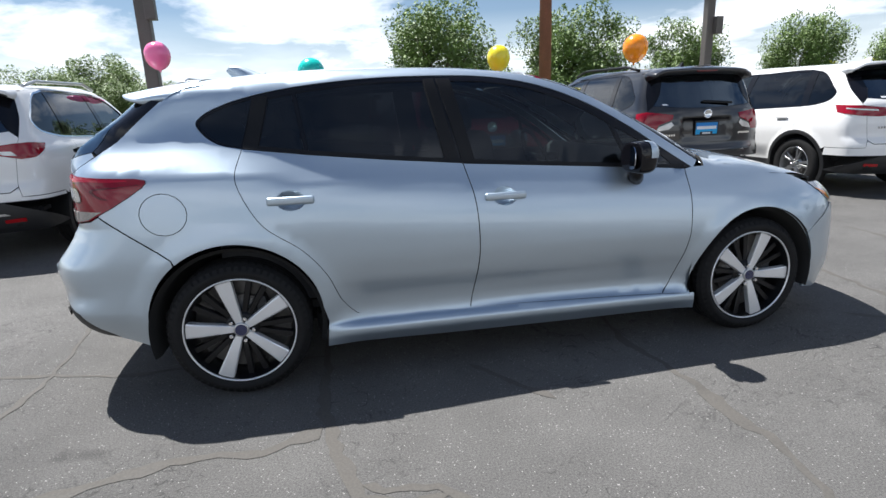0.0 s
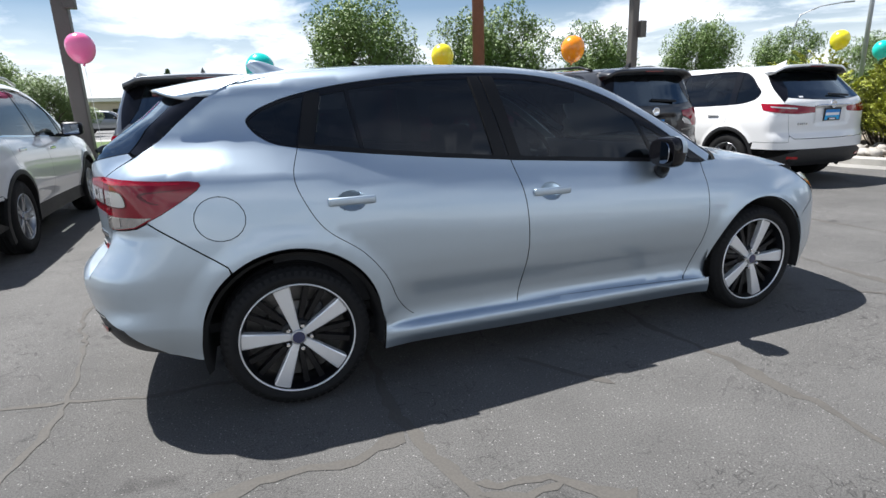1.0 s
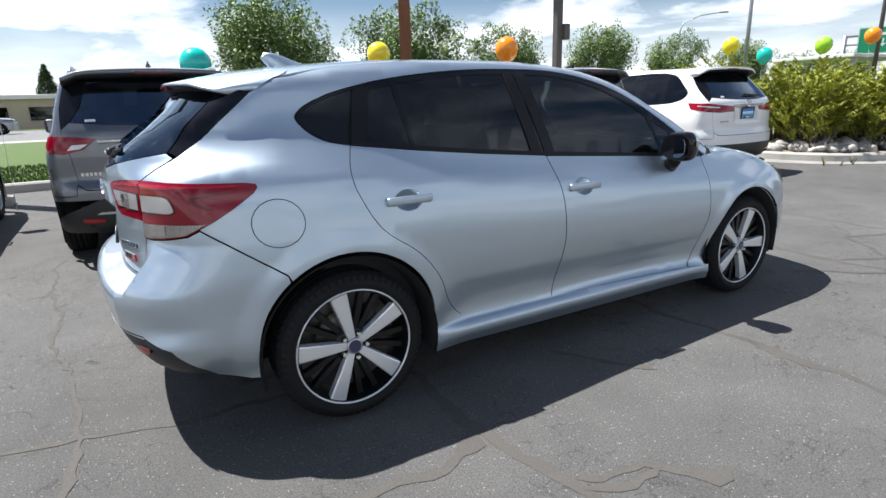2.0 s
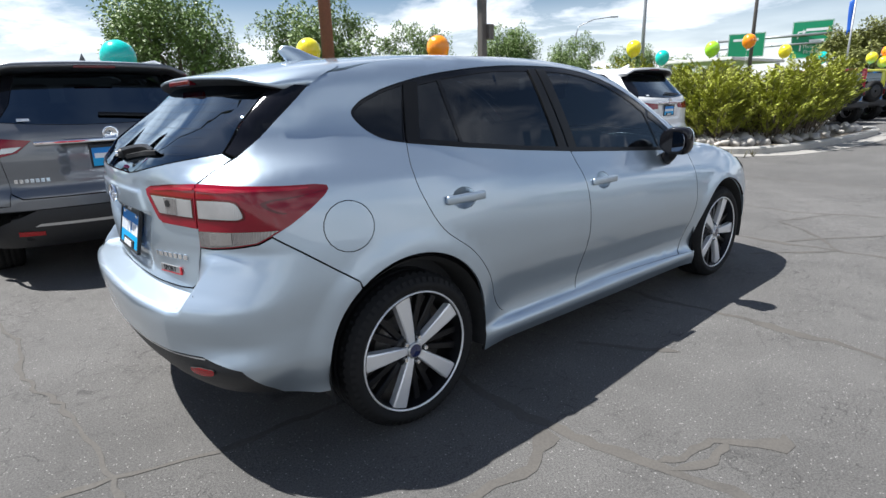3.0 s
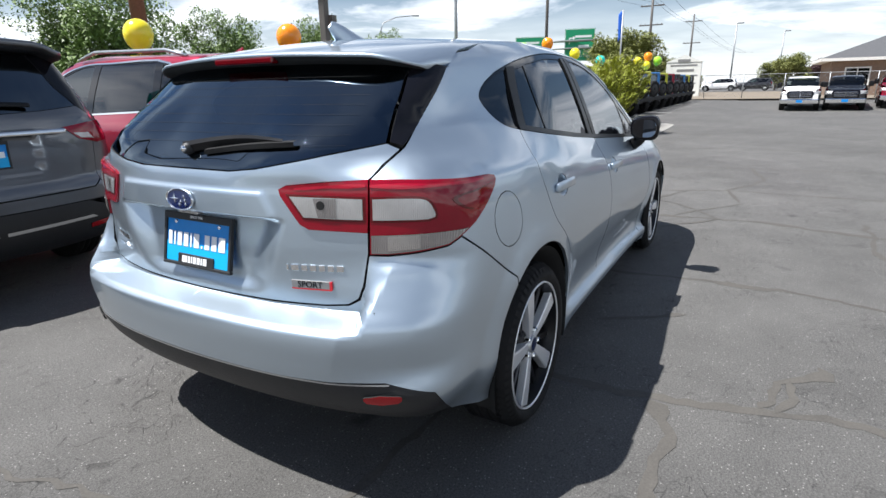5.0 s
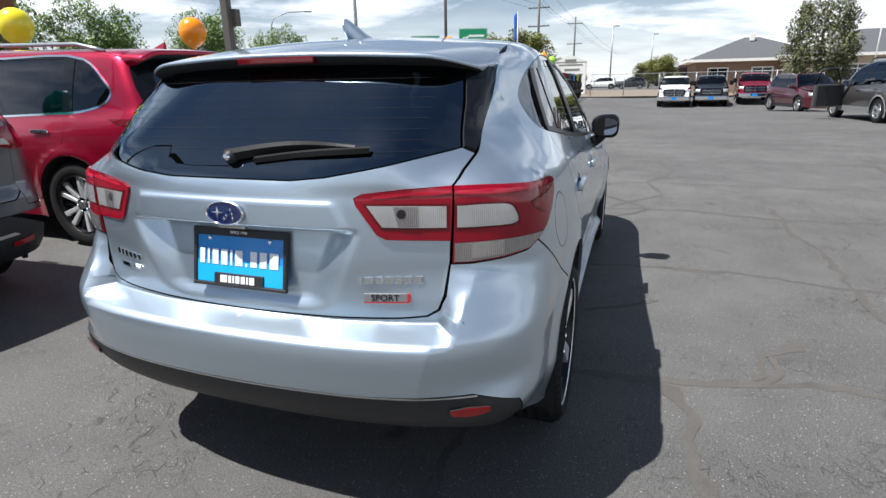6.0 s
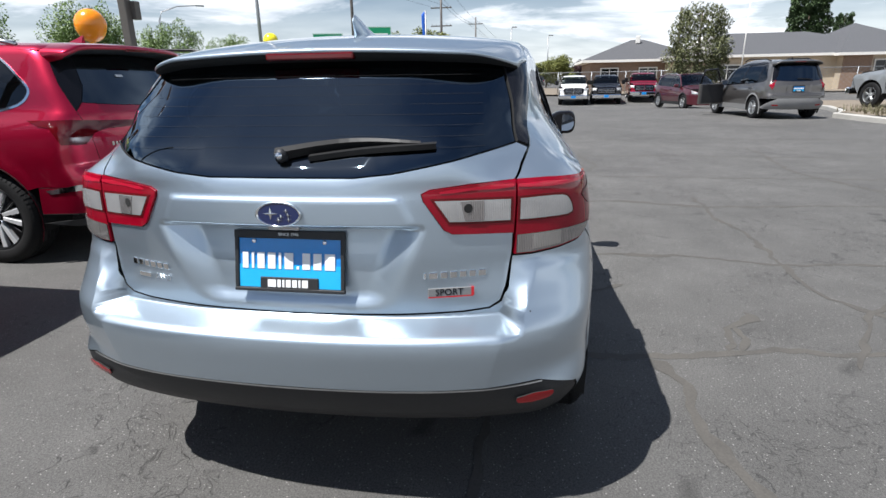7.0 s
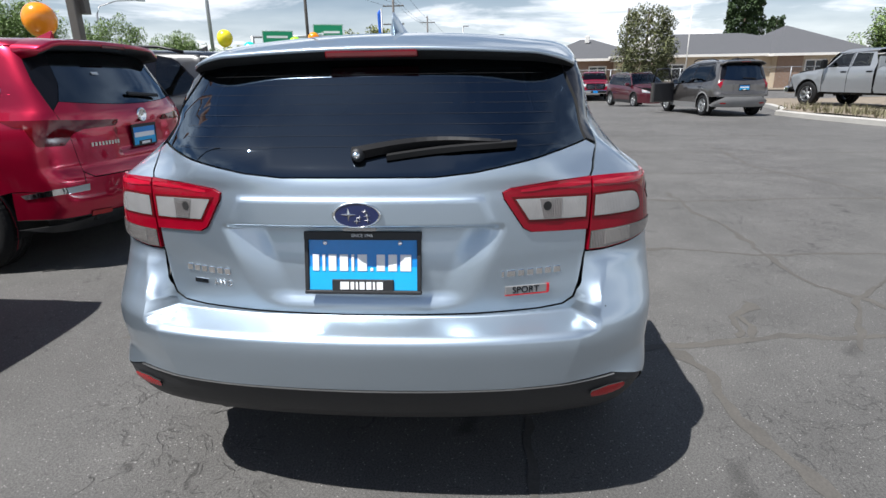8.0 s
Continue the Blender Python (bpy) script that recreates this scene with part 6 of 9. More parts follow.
def crossover_lamps(S, T, t):
    return [("tail_lamp", M["red_lens"], [T(-0.30, 1.075), T(-0.60, 1.105), S(t + 0.20, 1.130), S(t + 0.50, 1.145), S(t + 0.42, 1.05), S(t + 0.2, 1.005), T(-0.62, 0.99), T(-0.32, 1.005)]),
            ("lamp_window", M["clear_lens"], [T(-0.62, 1.075), S(t + 0.20, 1.09), S(t + 0.33, 1.105), S(t + 0.32, 1.085), S(t + 0.2, 1.07), T(-0.62, 1.055)])]


def crimson_lamps(S, T, t):
    return [("tail_lamp", M["dark_red"], [T(-0.30, 1.045), T(-0.62, 1.06), S(t + 0.22, 1.075), S(t + 0.52, 1.075), S(t + 0.42, 1.03), S(t + 0.34, 1.02), S(t + 0.27, 0.90), S(t + 0.17, 0.895), T(-0.70, 0.97), T(-0.62, 0.995), T(-0.30, 1.0)]),
            ("bumper_chrome", M["chrome"], [T(-0.70, 0.625), S(t + 0.22, 0.615), S(t + 0.45, 0.575), S(t + 0.42, 0.545), S(t + 0.2, 0.572), T(-0.71, 0.575)])]


def wagon_lamps(S, T, t):
    return [("tail_lamp", M["red_lens"], [T(-0.63, 1.075), T(-0.72, 1.085), S(t + 0.17, 1.085), S(t + 0.20, 0.97), S(t + 0.14, 0.84), T(-0.70, 0.835), T(-0.655, 0.95)])]


def plain_lamps(S, T, t):
    return [("tail_lamp", M["red_lens"], [T(-0.60, 1.10), T(-0.72, 1.11), S(t + 0.16, 1.11), S(t + 0.20, 0.95), S(t + 0.14, 0.80), T(-0.70, 0.80), T(-0.64, 0.95)])]


FAMILY_SUV = dict(length=4.69, width=1.84, height=1.70, wb=2.706, belt=1.10, tail=-2.30, R=0.358, arch=0.415, glass_slope=0.62, glass_z=1.17, plate_z=0.93, dlo_tip=(-1.90, 1.30),
             paint=M["white_paint"], lamps=family_lamps, wheel=ALLOY_WHEEL, rails=M["alloy"], strip=0.50, round_badge=1.10, words=((0.66, 0.79, 0.22, 0.028),), sticker=(0.52, 1.22), kick=0.09, tyre=0.135, hatch_bot=0.66, paint_low=0.58, lip=0.045, handle=M["chrome"], mirror=M["satin_black"], chrome_line=True, fin=M["satin_black"])
TALL_SUV = dict(FAMILY_SUV, length=4.62, width=1.815, height=1.72, wb=2.67, belt=1.10, tail=-2.28, glass_slope=0.42, glass_z=1.17, dlo_tip=(-1.86, 1.30), paint=M["black_paint"], lamps=tall_lamps, strip=0, rails=M["satin_black"], handle=M["black_paint"], chrome_line=False, words=((0.62, 0.86, 0.20, 0.022), (-0.44, 0.86, 0.20, 0.022)))
CROSSOVER = dict(FAMILY_SUV, length=4.78, width=1.93, height=1.71, wb=2.85, belt=1.10, tail=-2.37, glass_slope=1.02, glass_z=1.17, plate_z=0.97, dlo_tip=(-1.83, 1.29), lamps=crossover_lamps, strip=0.36, rails=None, R=0.365, arch=0.42, paint_low=0.52, handle=M["white_paint"], mirror=M["white_paint"], fin=M["white_paint"], round_badge=1.11, chrome_line=False, words=((0.62, 0.86, 0.16, 0.026),))
CRIMSON_SUV = dict(FAMILY_SUV, length=4.77, width=1.89, height=1.68, wb=2.765, belt=1.09, tail=-2.33, glass_slope=0.60, glass_z=1.15, plate_z=0.90, dlo_tip=(-1.82, 1.28), paint=M["red_paint"], lamps=crimson_lamps, strip=0, wheel=TWOTONE_WHEEL, rails=M["alloy"], R=0.368, arch=0.425, tyre=0.12, lip=0.0, chrome_line=True, round_badge=1.06, handle=M["chrome"], mirror=M["red_paint"], fin=M["red_paint"], bumper_z=0.60, words=((0.60, 0.885, 0.26, 0.028),), sticker=(0.22, 1.38), clad_mat=M["red_paint"], paint_low=0.40)
WAGON = dict(FAMILY_SUV, words=(), sticker=None, chrome_line=False, length=4.37, width=1.775, height=1.71, wb=2.60, belt=1.00, tail=-2.12, glass_slope=0.40, glass_z=1.06, plate_z=0.86, dlo_tip=(-1.72, 1.17), paint=M["bronze_paint"], lamps=wagon_lamps, strip=0, R=0.325, arch=0.38, tyre=0.12, rails=M["satin_black"], clad_mat=M["plastic_grey"], round_badge=0, paint_low=0.60, low_mat=M["plastic_grey"], handle=M["bronze_paint"], mirror=M["bronze_paint"])
BIG_SUV = dict(FAMILY_SUV, words=(), sticker=None, chrome_line=False, length=4.9, width=1.97, height=1.80, wb=2.96, belt=1.14, tail=-2.40, paint=M["maroon_paint"], lamps=plain_lamps, strip=0, dlo_tip=(-1.95, 1.33), R=0.38, arch=0.44, glass_z=1.2, round_badge=0, handle=M["maroon_paint"], mirror=M["maroon_paint"])

# the row parked nose-in beyond the hatchback; each stands on its tail line


def in_row(c, x, tail_y):
    return pose(x, tail_y - c["tail"], 0, 0, 0, 90)


white_suv, _ = build_estate(FAMILY_SUV, in_row(FAMILY_SUV, -4.38, 2.25), "white family SUV with silver roof rails and black cladding", "cars in the display row")
grey_suv, _ = build_estate(dict(FAMILY_SUV, paint=M["grey_paint"], handle=M["grey_paint"], fin=M["grey_paint"]), in_row(FAMILY_SUV, -1.70, 2.42), "gunmetal grey SUV with a chrome bar above its plate", "cars in the display row")
red_suv, _ = build_estate(CRIMSON_SUV, in_row(CRIMSON_SUV, 0.88, 2.38), "bright red SUV with two-tone alloy wheels and silver rails", "cars in the display row")
black_suv, _ = build_estate(TALL_SUV, in_row(TALL_SUV, 3.65, 2.55), "glossy black SUV with black roof rails", "cars in the display row")
white_crossover, _ = build_estate(CROSSOVER, in_row(CROSSOVER, 6.33, 2.10), "white crossover with slim red tail lamps and black bumper", "cars in the display row")

# ---------------------------------------------------------------- ground
def ground_z(x, y):
    """The lot dips gently before the far fence."""
    x, y = np.asarray(x, float), np.asarray(y, float)
    return -0.42 * smooth(19, 33, x) * smooth(43.5, 38, x) * smooth(1.2, -1.5, y)


def asphalt_material(name, base, cracks=True):
    m = bpy.data.materials.new(name)
    m.use_nodes = True
    nt = m.node_tree
    n, l = nt.nodes, nt.links
    b = n["Principled BSDF"]
    co = n.new("ShaderNodeTexCoord")

    def noise_node(scale, detail=4, rough=0.55):
        t = n.new("ShaderNodeTexNoise")
        t.inputs["Scale"].default_value, t.inputs["Detail"].default_value, t.inputs["Roughness"].default_value = scale, detail, rough
        l.new(co.outputs["Object"], t.inputs["Vector"])
        return t.outputs["Fac"]

    def math_node(op, a, v=None, c=None):
        t = n.new("ShaderNodeMath"); t.operation = op
        for k, q in enumerate((a, v, c)):
            if q is None:
                continue
            if isinstance(q, (int, float)):
                t.inputs[k].default_value = q
            else:
                l.new(q, t.inputs[k])
        return t.outputs[0]

    def ramp(fac, lo, hi, a, c):
        t = n.new("ShaderNodeMapRange")
        t.inputs["From Min"].default_value, t.inputs["From Max"].default_value = lo, hi
        t.inputs["To Min"].default_value, t.inputs["To Max"].default_value = a, c
        l.new(fac, t.inputs["Value"])
        return t.outputs[0]
    stains = ramp(noise_node(0.35, 5), 0.3, 0.7, 0.84, 1.16)
    patch = ramp(noise_node(2.2, 5, 0.6), 0.3, 0.7, 0.87, 1.13)
    grit = ramp(noise_node(130, 5, 0.85), 0.3, 0.7, 0.25, 1.75)
    v = n.new("ShaderNodeTexVoronoi"); v.inputs["Scale"].default_value = 95
    l.new(co.outputs["Object"], v.inputs["Vector"])
    chip = ramp(v.outputs["Distance"], 0.14, 0.30, 1.0, 0.0)
    v3 = n.new("ShaderNodeTexWhiteNoise")
    l.new(v.outputs["Color"], v3.inputs["Vector"])
    pale = math_node("MULTIPLY", chip, ramp(v3.outputs["Value"], 0.86, 0.89, 0.0, 1.0))
    val = math_node("MULTIPLY", math_node("MULTIPLY", stains, patch), grit)
    val = math_node("MULTIPLY_ADD", pale, 2.6, val)
    height = math_node("MULTIPLY", noise_node(380, 3, 0.7), 1.0)
    if cracks:
        wn = n.new("ShaderNodeTexNoise"); wn.inputs["Scale"].default_value = 2.6; wn.inputs["Detail"].default_value = 5
        l.new(co.outputs["Object"], wn.inputs["Vector"])
        wv = n.new("ShaderNodeVectorMath"); wv.operation = "MULTIPLY_ADD"
        wv.inputs[1].default_value = (0.55, 0.55, 0)
        l.new(wn.outputs["Color"], wv.inputs[0])
        l.new(co.outputs["Object"], wv.inputs[2])
        cv = n.new("ShaderNodeTexVoronoi"); cv.feature = "DISTANCE_TO_EDGE"; cv.inputs["Scale"].default_value = 1.15
        l.new(wv.outputs[0], cv.inputs["Vector"])
        thin = ramp(cv.outputs["Distance"], 0.001, 0.005, 1.0, 0.0)
        where = ramp(noise_node(0.9, 3), 0.54, 0.62, 0.0, 0.8)
        thin = math_node("MULTIPLY", thin, where)

        def network(scale, wide, lo, hi, at, amount):
            """Fine crazing: cell borders that come and go in patches."""
            nv = n.new("ShaderNodeTexVoronoi"); nv.feature = "DISTANCE_TO_EDGE"; nv.inputs["Scale"].default_value = scale
            l.new(wv.outputs[0], nv.inputs["Vector"])
            a = ramp(nv.outputs["Distance"], wide * 0.3, wide, 1.0, 0.0)
            a = math_node("MULTIPLY", a, ramp(noise_node(scale * 1.7, 2), 0.47, 0.56, 0.0, 1.0))
            return math_node("MULTIPLY", a, ramp(noise_node(at, 4), lo, hi, 0.0, amount))
        fine = network(6.5, 0.030, 0.44, 0.58, 0.8, 0.9)
        finer = network(15.0, 0.055, 0.46, 0.62, 1.7, 0.75)
        web = math_node("MAXIMUM", thin, math_node("MAXIMUM", fine, finer))
        val = math_node("MULTIPLY", val, math_node("MULTIPLY_ADD", web, -0.52, 1.0))
        height = math_node("MULTIPLY_ADD", web, -0.9, height)
        # worn spots where the binder has gone and the stone shows, and oil drips
        drip = n.new("ShaderNodeTexVoronoi"); drip.inputs["Scale"].default_value = 1.3
        l.new(wv.outputs[0], drip.inputs["Vector"])
        val = math_node("MULTIPLY", val, ramp(drip.outputs["Distance"], 0.03, 0.10, 0.55, 1.0))
    mixc = n.new("ShaderNodeMix"); mixc.data_type = "RGBA"; mixc.blend_type = "MULTIPLY"
    mixc.inputs["Factor"].default_value = 1.0
    mixc.inputs["A"].default_value = (*base, 1)
    cb = n.new("ShaderNodeCombineColor")
    for k in range(3):
        l.new(val, cb.inputs[k])
    l.new(cb.outputs[0], mixc.inputs["B"])
    l.new(mixc.outputs["Result"], b.inputs["Base Color"])
    b.inputs["Roughness"].default_value = 0.78
    b.inputs["Specular IOR Level"].default_value = 0.35
    bp = n.new("ShaderNodeBump"); bp.inputs["Distance"].default_value = 0.0035
    l.new(height, bp.inputs["Height"])
    l.new(bp.outputs[0], b.inputs["Normal"])
    return m


M["asphalt"] = asphalt_material("worn_asphalt", (0.103, 0.0995, 0.095))
M["sealer"] = material("crack_sealer", (0.080, 0.074, 0.066), rough=0.85, var=0.30, scale=7, fine=110, bump=0.0008)


def build_ground():
    def axis(lo, hi, mid0, mid1, fine, coarse):
        a = [lo]
        while a[-1] < hi:
            a.append(a[-1] + (fine if mid0 <= a[-1] < mid1 else coarse))
        return np.array(a)
    xs = np.concatenate([[-3000, -800, -200, -60], axis(-30, 80, -10, 30, 1.0, 5.0), [120, 300, 900, 3000]])
    ys = np.concatenate([[-3000, -800, -200, -60], axis(-40, 60, -14, 16, 1.0, 5.0), [120, 300, 900, 3000]])
    X, Y = np.meshgrid(xs, ys, indexing="ij")
    Z = ground_z(X, Y)
    vs = np.stack([X.ravel(), Y.ravel(), Z.ravel()], 1)
    ny = len(ys)
    fs = [(i * ny + j, (i + 1) * ny + j, (i + 1) * ny + j + 1, i * ny + j + 1) for i in range(len(xs) - 1) for j in range(ny - 1)]
    g = mesh_part("ground", vs, fs, M["asphalt"])
    tagged(g, "weathered grey asphalt car park with fine cracks", "ground", kind="structure")


build_ground()


def crack(line, width, seed, label="dark filled crack across the asphalt"):
    """A sealed crack: a thin uneven ribbon of filler along a wandering line."""
    rs = np.random.RandomState(seed)
    lift = 0.0012 + 0.0001 * (seed - 100)
    width *= 0.75
    p = np.array(dense(line, 0.06, False))
    n = len(p)
    d = np.gradient(p, axis=0)
    d /= np.maximum(np.linalg.norm(d, axis=1, keepdims=True), 1e-9)
    nr = np.stack([-d[:, 1], d[:, 0]], 1)
    wob = np.convolve(rs.normal(size=n + 8), np.ones(9) / 9, "valid") * 0.035 + np.convolve(rs.normal(size=n + 24), np.ones(25) / 25, "valid") * 0.20 * min(1.0, n / 60) + np.convolve(rs.normal(size=n + 2), np.ones(3) / 3, "valid") * 0.008
    p = p + nr * wob[:, None]
    w = width * (0.55 + 0.9 * np.abs(np.convolve(rs.normal(size=n + 6), np.ones(7) / 7, "valid")) * 1.6 + 0.25 * rs.rand(n))
    w[0] = w[-1] = 0.004
    vs = []
    for q, m_, ww in zip(p, nr, w):
        vs += [(*(q + m_ * ww * rs.uniform(0.35, 0.65)), lift), (*(q - m_ * ww * rs.uniform(0.35, 0.65)), lift)]
    ob = mesh_part("sealed_crack", vs, [(2 * i, 2 * i + 1, 2 * i + 3, 2 * i + 2) for i in range(n - 1)], M["sealer"], smooth=False)
    tagged(ob, label, "crack", "sealed cracks", "structure")


for k_, (ln, wd) in enumerate((
        ([(-0.93, 1.6), (-0.96, -0.9), (-0.92, -1.3), (-0.89, -1.6), (-0.88, -2.3), (-0.95, -4.5)], 0.055), ([(0.68, 1.7), (0.65, -1.3), (0.63, -1.7), (0.61, -2.0), (0.50, -2.4), (0.60, -2.9), (0.60, -5.5)], 0.045),
        ([(2.60, 1.5), (2.61, -1.0), (2.66, -1.7), (2.45, -2.5), (2.54, -3.8), (2.6, -7)], 0.05), ([(4.06, 1.0), (4.06, -0.5), (4.25, -1.35), (4.2, -3.5), (4.3, -8)], 0.045), ([(6.2, 1.4), (6.3, -1.0), (6.47, -2.6), (6.2, -4.6), (6.3, -7.2), (6.4, -12)], 0.05),
        ([(9.0, -0.2), (9.2, -4), (9.0, -9)], 0.05), ([(12.5, 1), (12.4, -4), (12.6, -9)], 0.05), ([(2.9, -2.45), (2.18, -2.46), (1.39, -2.50), (0.71, -2.48), (-0.03, -2.49), (-0.6, -2.8), (-1.2, -3.0)], 0.045), ([(7.7, -4.66), (5.1, -4.36), (3.26, -4.6), (1.0, -4.5)], 0.05),
        ([(-0.87, -1.68), (-0.79, -1.71), (-0.60, -1.72), (-0.50, -1.84), (-0.41, -1.93), (-0.36, -1.90)], 0.06), ([(-0.88, -1.72), (-0.72, -1.78), (-0.57, -1.75)], 0.05), ([(-1.0, -1.25), (-1.22, -1.38), (-1.56, -1.33), (-1.76, -1.40), (-2.2, -1.5), (-2.6, -1.2)], 0.07),
        ([(-0.27, -0.86), (-0.13, -1.08), (0.02, -1.29)], 0.05), ([(-2.9, -0.35), (-2.37, -0.41), (-2.04, -0.53), (-1.78, -0.49), (-0.96, -0.6)], 0.025), ([(-2.6, 3), (-2.55, 1.5), (-2.6, 0.6), (-2.37, -0.4), (-2.5, -2.0)], 0.03),
        ([(3.5, -1.5), (4.3, -1.3), (5.2, -1.7), (6.4, -1.6)], 0.04), ([(2.6, -0.9), (3.5, -1.5)], 0.04), ([(2.0, -0.9), (2.6, -1.3), (3.4, -0.6), (4.0, -0.9)], 0.035), ([(-1.0, -2.2), (-0.3, -2.6), (0.2, -3.2)], 0.03))):
    crack(ln, wd, 100 + k_)

# ---------------------------------------------------------------- kerbs, verge, road, island
M["concrete"] = material("weathered_concrete", (0.40, 0.385, 0.355), rough=0.85, var=0.18, scale=3, fine=90, bump=0.0015)
M["gutter"] = material("dusty_gutter_concrete", (0.27, 0.26, 0.24), rough=0.9, var=0.25, scale=2, fine=70, bump=0.002)
M["stone"] = material("river_stone", (0.40, 0.375, 0.34), rough=0.75, var=0.25, scale=5, fine=60, bump=0.002, random_hue=1.2)
M["soil"] = material("dry_soil", (0.20, 0.165, 0.125), rough=0.95, var=0.3, scale=4, fine=60, bump=0.006)
M["grass"] = material("mown_grass", (0.060, 0.105, 0.012), rough=0.9, var=0.35, scale=1.2, fine=40, bump=0.01)
M["blade"] = material("grass_blades", (0.070, 0.125, 0.014), rough=0.7, var=0.3, island=0.8)
M["road"] = asphalt_material("road_asphalt", (0.17, 0.168, 0.165), cracks=False)
M["paintline"] = material("worn_white_line", (0.55, 0.55, 0.53), rough=0.8, var=0.3, scale=3, fine=60)
M["leaf_a"] = material("tree_leaves", (0.165, 0.235, 0.075), rough=0.6, var=0.4, scale=0.6, fine=8, island=0.9)
M["leaf_b"] = material("olive_tree_leaves", (0.20, 0.215, 0.06), rough=0.65, var=0.35, scale=0.6, fine=8, island=0.9)
M["leaf_shrub"] = material("yellow_green_shrub_leaves", (0.34, 0.37, 0.040), rough=0.6, var=0.4, scale=1.5, fine=12, island=0.9)
M["leaf_plum"] = material("purple_plum_leaves", (0.060, 0.026, 0.030), rough=0.65, var=0.4, scale=0.6, fine=8, island=0.9)
M["needle_olive"] = material("olive_juniper_needles", (0.125, 0.135, 0.058), rough=0.75, var=0.45, scale=1.0, fine=10, island=0.9)
M["needle"] = material("dark_conifer_needles", (0.05, 0.085, 0.03), rough=0.75, var=0.4, scale=1.0, fine=10, island=0.9)
M["bark"] = material("tree_bark", (0.12, 0.095, 0.07), rough=0.9, var=0.3, scale=5, fine=40, bump=0.01)
M["pole_wood"] = material("creosoted_pole", (0.20, 0.080, 0.048), rough=0.85, var=0.35, scale=3, fine=45, bump=0.006)
M["pole_brown"] = material("brown_painted_steel", (0.085, 0.075, 0.068), rough=0.5, var=0.12, scale=3, fine=60)
M["pole_grey"] = material("galvanised_steel", (0.33, 0.34, 0.35), rough=0.45, metal=0.6, var=0.12)
M["sign_green"] = material("green_sign_sheet", (0.006, 0.26, 0.12), rough=0.4, var=0.06)
M["sign_white"] = material("white_sign_panel", (0.74, 0.74, 0.70), rough=0.5, var=0.06)
M["banner_blue"] = material("blue_banner_cloth", (0.01, 0.10, 0.50), rough=0.7, var=0.15)
M["wall_tan"] = material("tan_stucco", (0.46, 0.39, 0.30), rough=0.9, var=0.12, scale=2, fine=50, bump=0.002)
M["brick_far"] = material("brown_brick", (0.22, 0.15, 0.11), rough=0.9, var=0.25, scale=6, fine=60, bump=0.003)
M["shingle"] = material("grey_roof_shingles", (0.085, 0.086, 0.092), rough=0.9, var=0.25, scale=4, fine=30, bump=0.006)
M["white_trim"] = material("white_painted_trim", (0.72, 0.70, 0.66), rough=0.6, var=0.08)
M["wire"] = material("black_cable", (0.02, 0.02, 0.02), rough=0.6, var=0.1)


def ribbon(name, line, z_of, half, height, mat, label, category, kind="structure", top_bevel=0.03):
    """A kerb or path of even section along a line on the ground."""
    p = np.array(line, float)
    d = np.gradient(p, axis=0)
    d /= np.linalg.norm(d, axis=1, keepdims=True)
    nr = np.stack([-d[:, 1], d[:, 0]], 1)
    vs, fs = [], []
    prof = [(-1, -0.05), (-1, height - top_bevel), (-1 + top_bevel / half, height), (1 - top_bevel / half, height), (1, height - top_bevel), (1, -0.05)]
    for q, n_ in zip(p, nr):
        z = float(z_of(q[0], q[1]))
        for a, h in prof:
            vs.append((q[0] + n_[0] * a * half, q[1] + n_[1] * a * half, z + h))
    m = len(prof)
    for i in range(len(p) - 1):
        for k in range(m - 1):
            fs.append((i * m + k, i * m + k + 1, (i + 1) * m + k + 1, (i + 1) * m + k))
    fs += [tuple(range(m))[::-1], tuple((len(p) - 1) * m + k for k in range(m))]
    ob = mesh_part(name, vs, [f[::-1] for f in fs], mat, smooth=False)
    return tagged(ob, label, category, kind=kind)


def patch(name, outline, z, mat, label, category, step=0.5, bumps=0.0, seed=0, kind="structure"):
    pts, fs, bd = fill2d(dense(outline, step), step)
    rs = np.random.RandomState(seed)
    vs = [(x, y, z + (bumps * (rs.rand() - 0.3) if bumps else 0)) for x, y in pts]
    ob = mesh_part(name, vs, fs, mat)
    return tagged(ob, label, category, kind=kind)


ISLAND = rounded([(9.1, 7.4), (8.85, 4.5), (8.85, 2.9), (9.25, 2.0), (10.2, 1.58), (12.0, 1.34), (14.8, 1.28), (16.1, 1.42), (16.7, 2.2), (16.7, 5.0), (16.7, 7.4)], 5, False)
ribbon("kerb", ISLAND, ground_z, 0.085, 0.15, M["concrete"], "pale concrete kerb round the planted island", "kerb")
ribbon("gutter", [(p[0] - (0.30 if p[0] < 9.4 else 0), p[1] - (0.30 if p[0] >= 9.4 else 0)) for p in ISLAND[6:40]], ground_z, 0.24, 0.012, M["gutter"], "pale concrete gutter strip", "gutter", top_bevel=0.005)
patch("planting_bed", inset(ISLAND, 0.08), 0.12, M["soil"], "dry soil bed of the planted island", "planting bed", 0.4, 0.06)
ribbon("kerb", [(-60, 8.9), (-20, 8.9), (-6, 8.9), (2, 8.9), (9.3, 8.9), (19, 8.9), (40, 8.9), (70, 8.9)], ground_z, 0.09, 0.16, M["concrete"], "concrete kerb along the grass verge", "kerb")
patch("verge", [(-70, 8.98), (90, 8.98), (90, 27), (-70, 27)], 0.13, M["grass"], "green mown grass verge", "grass", 4.0)
ribbon("pavement", [(-70, 27.8), (0, 27.8), (90, 27.8)], ground_z, 0.8, 0.15, M["concrete"], "pale concrete footpath beside the road", "pavement")
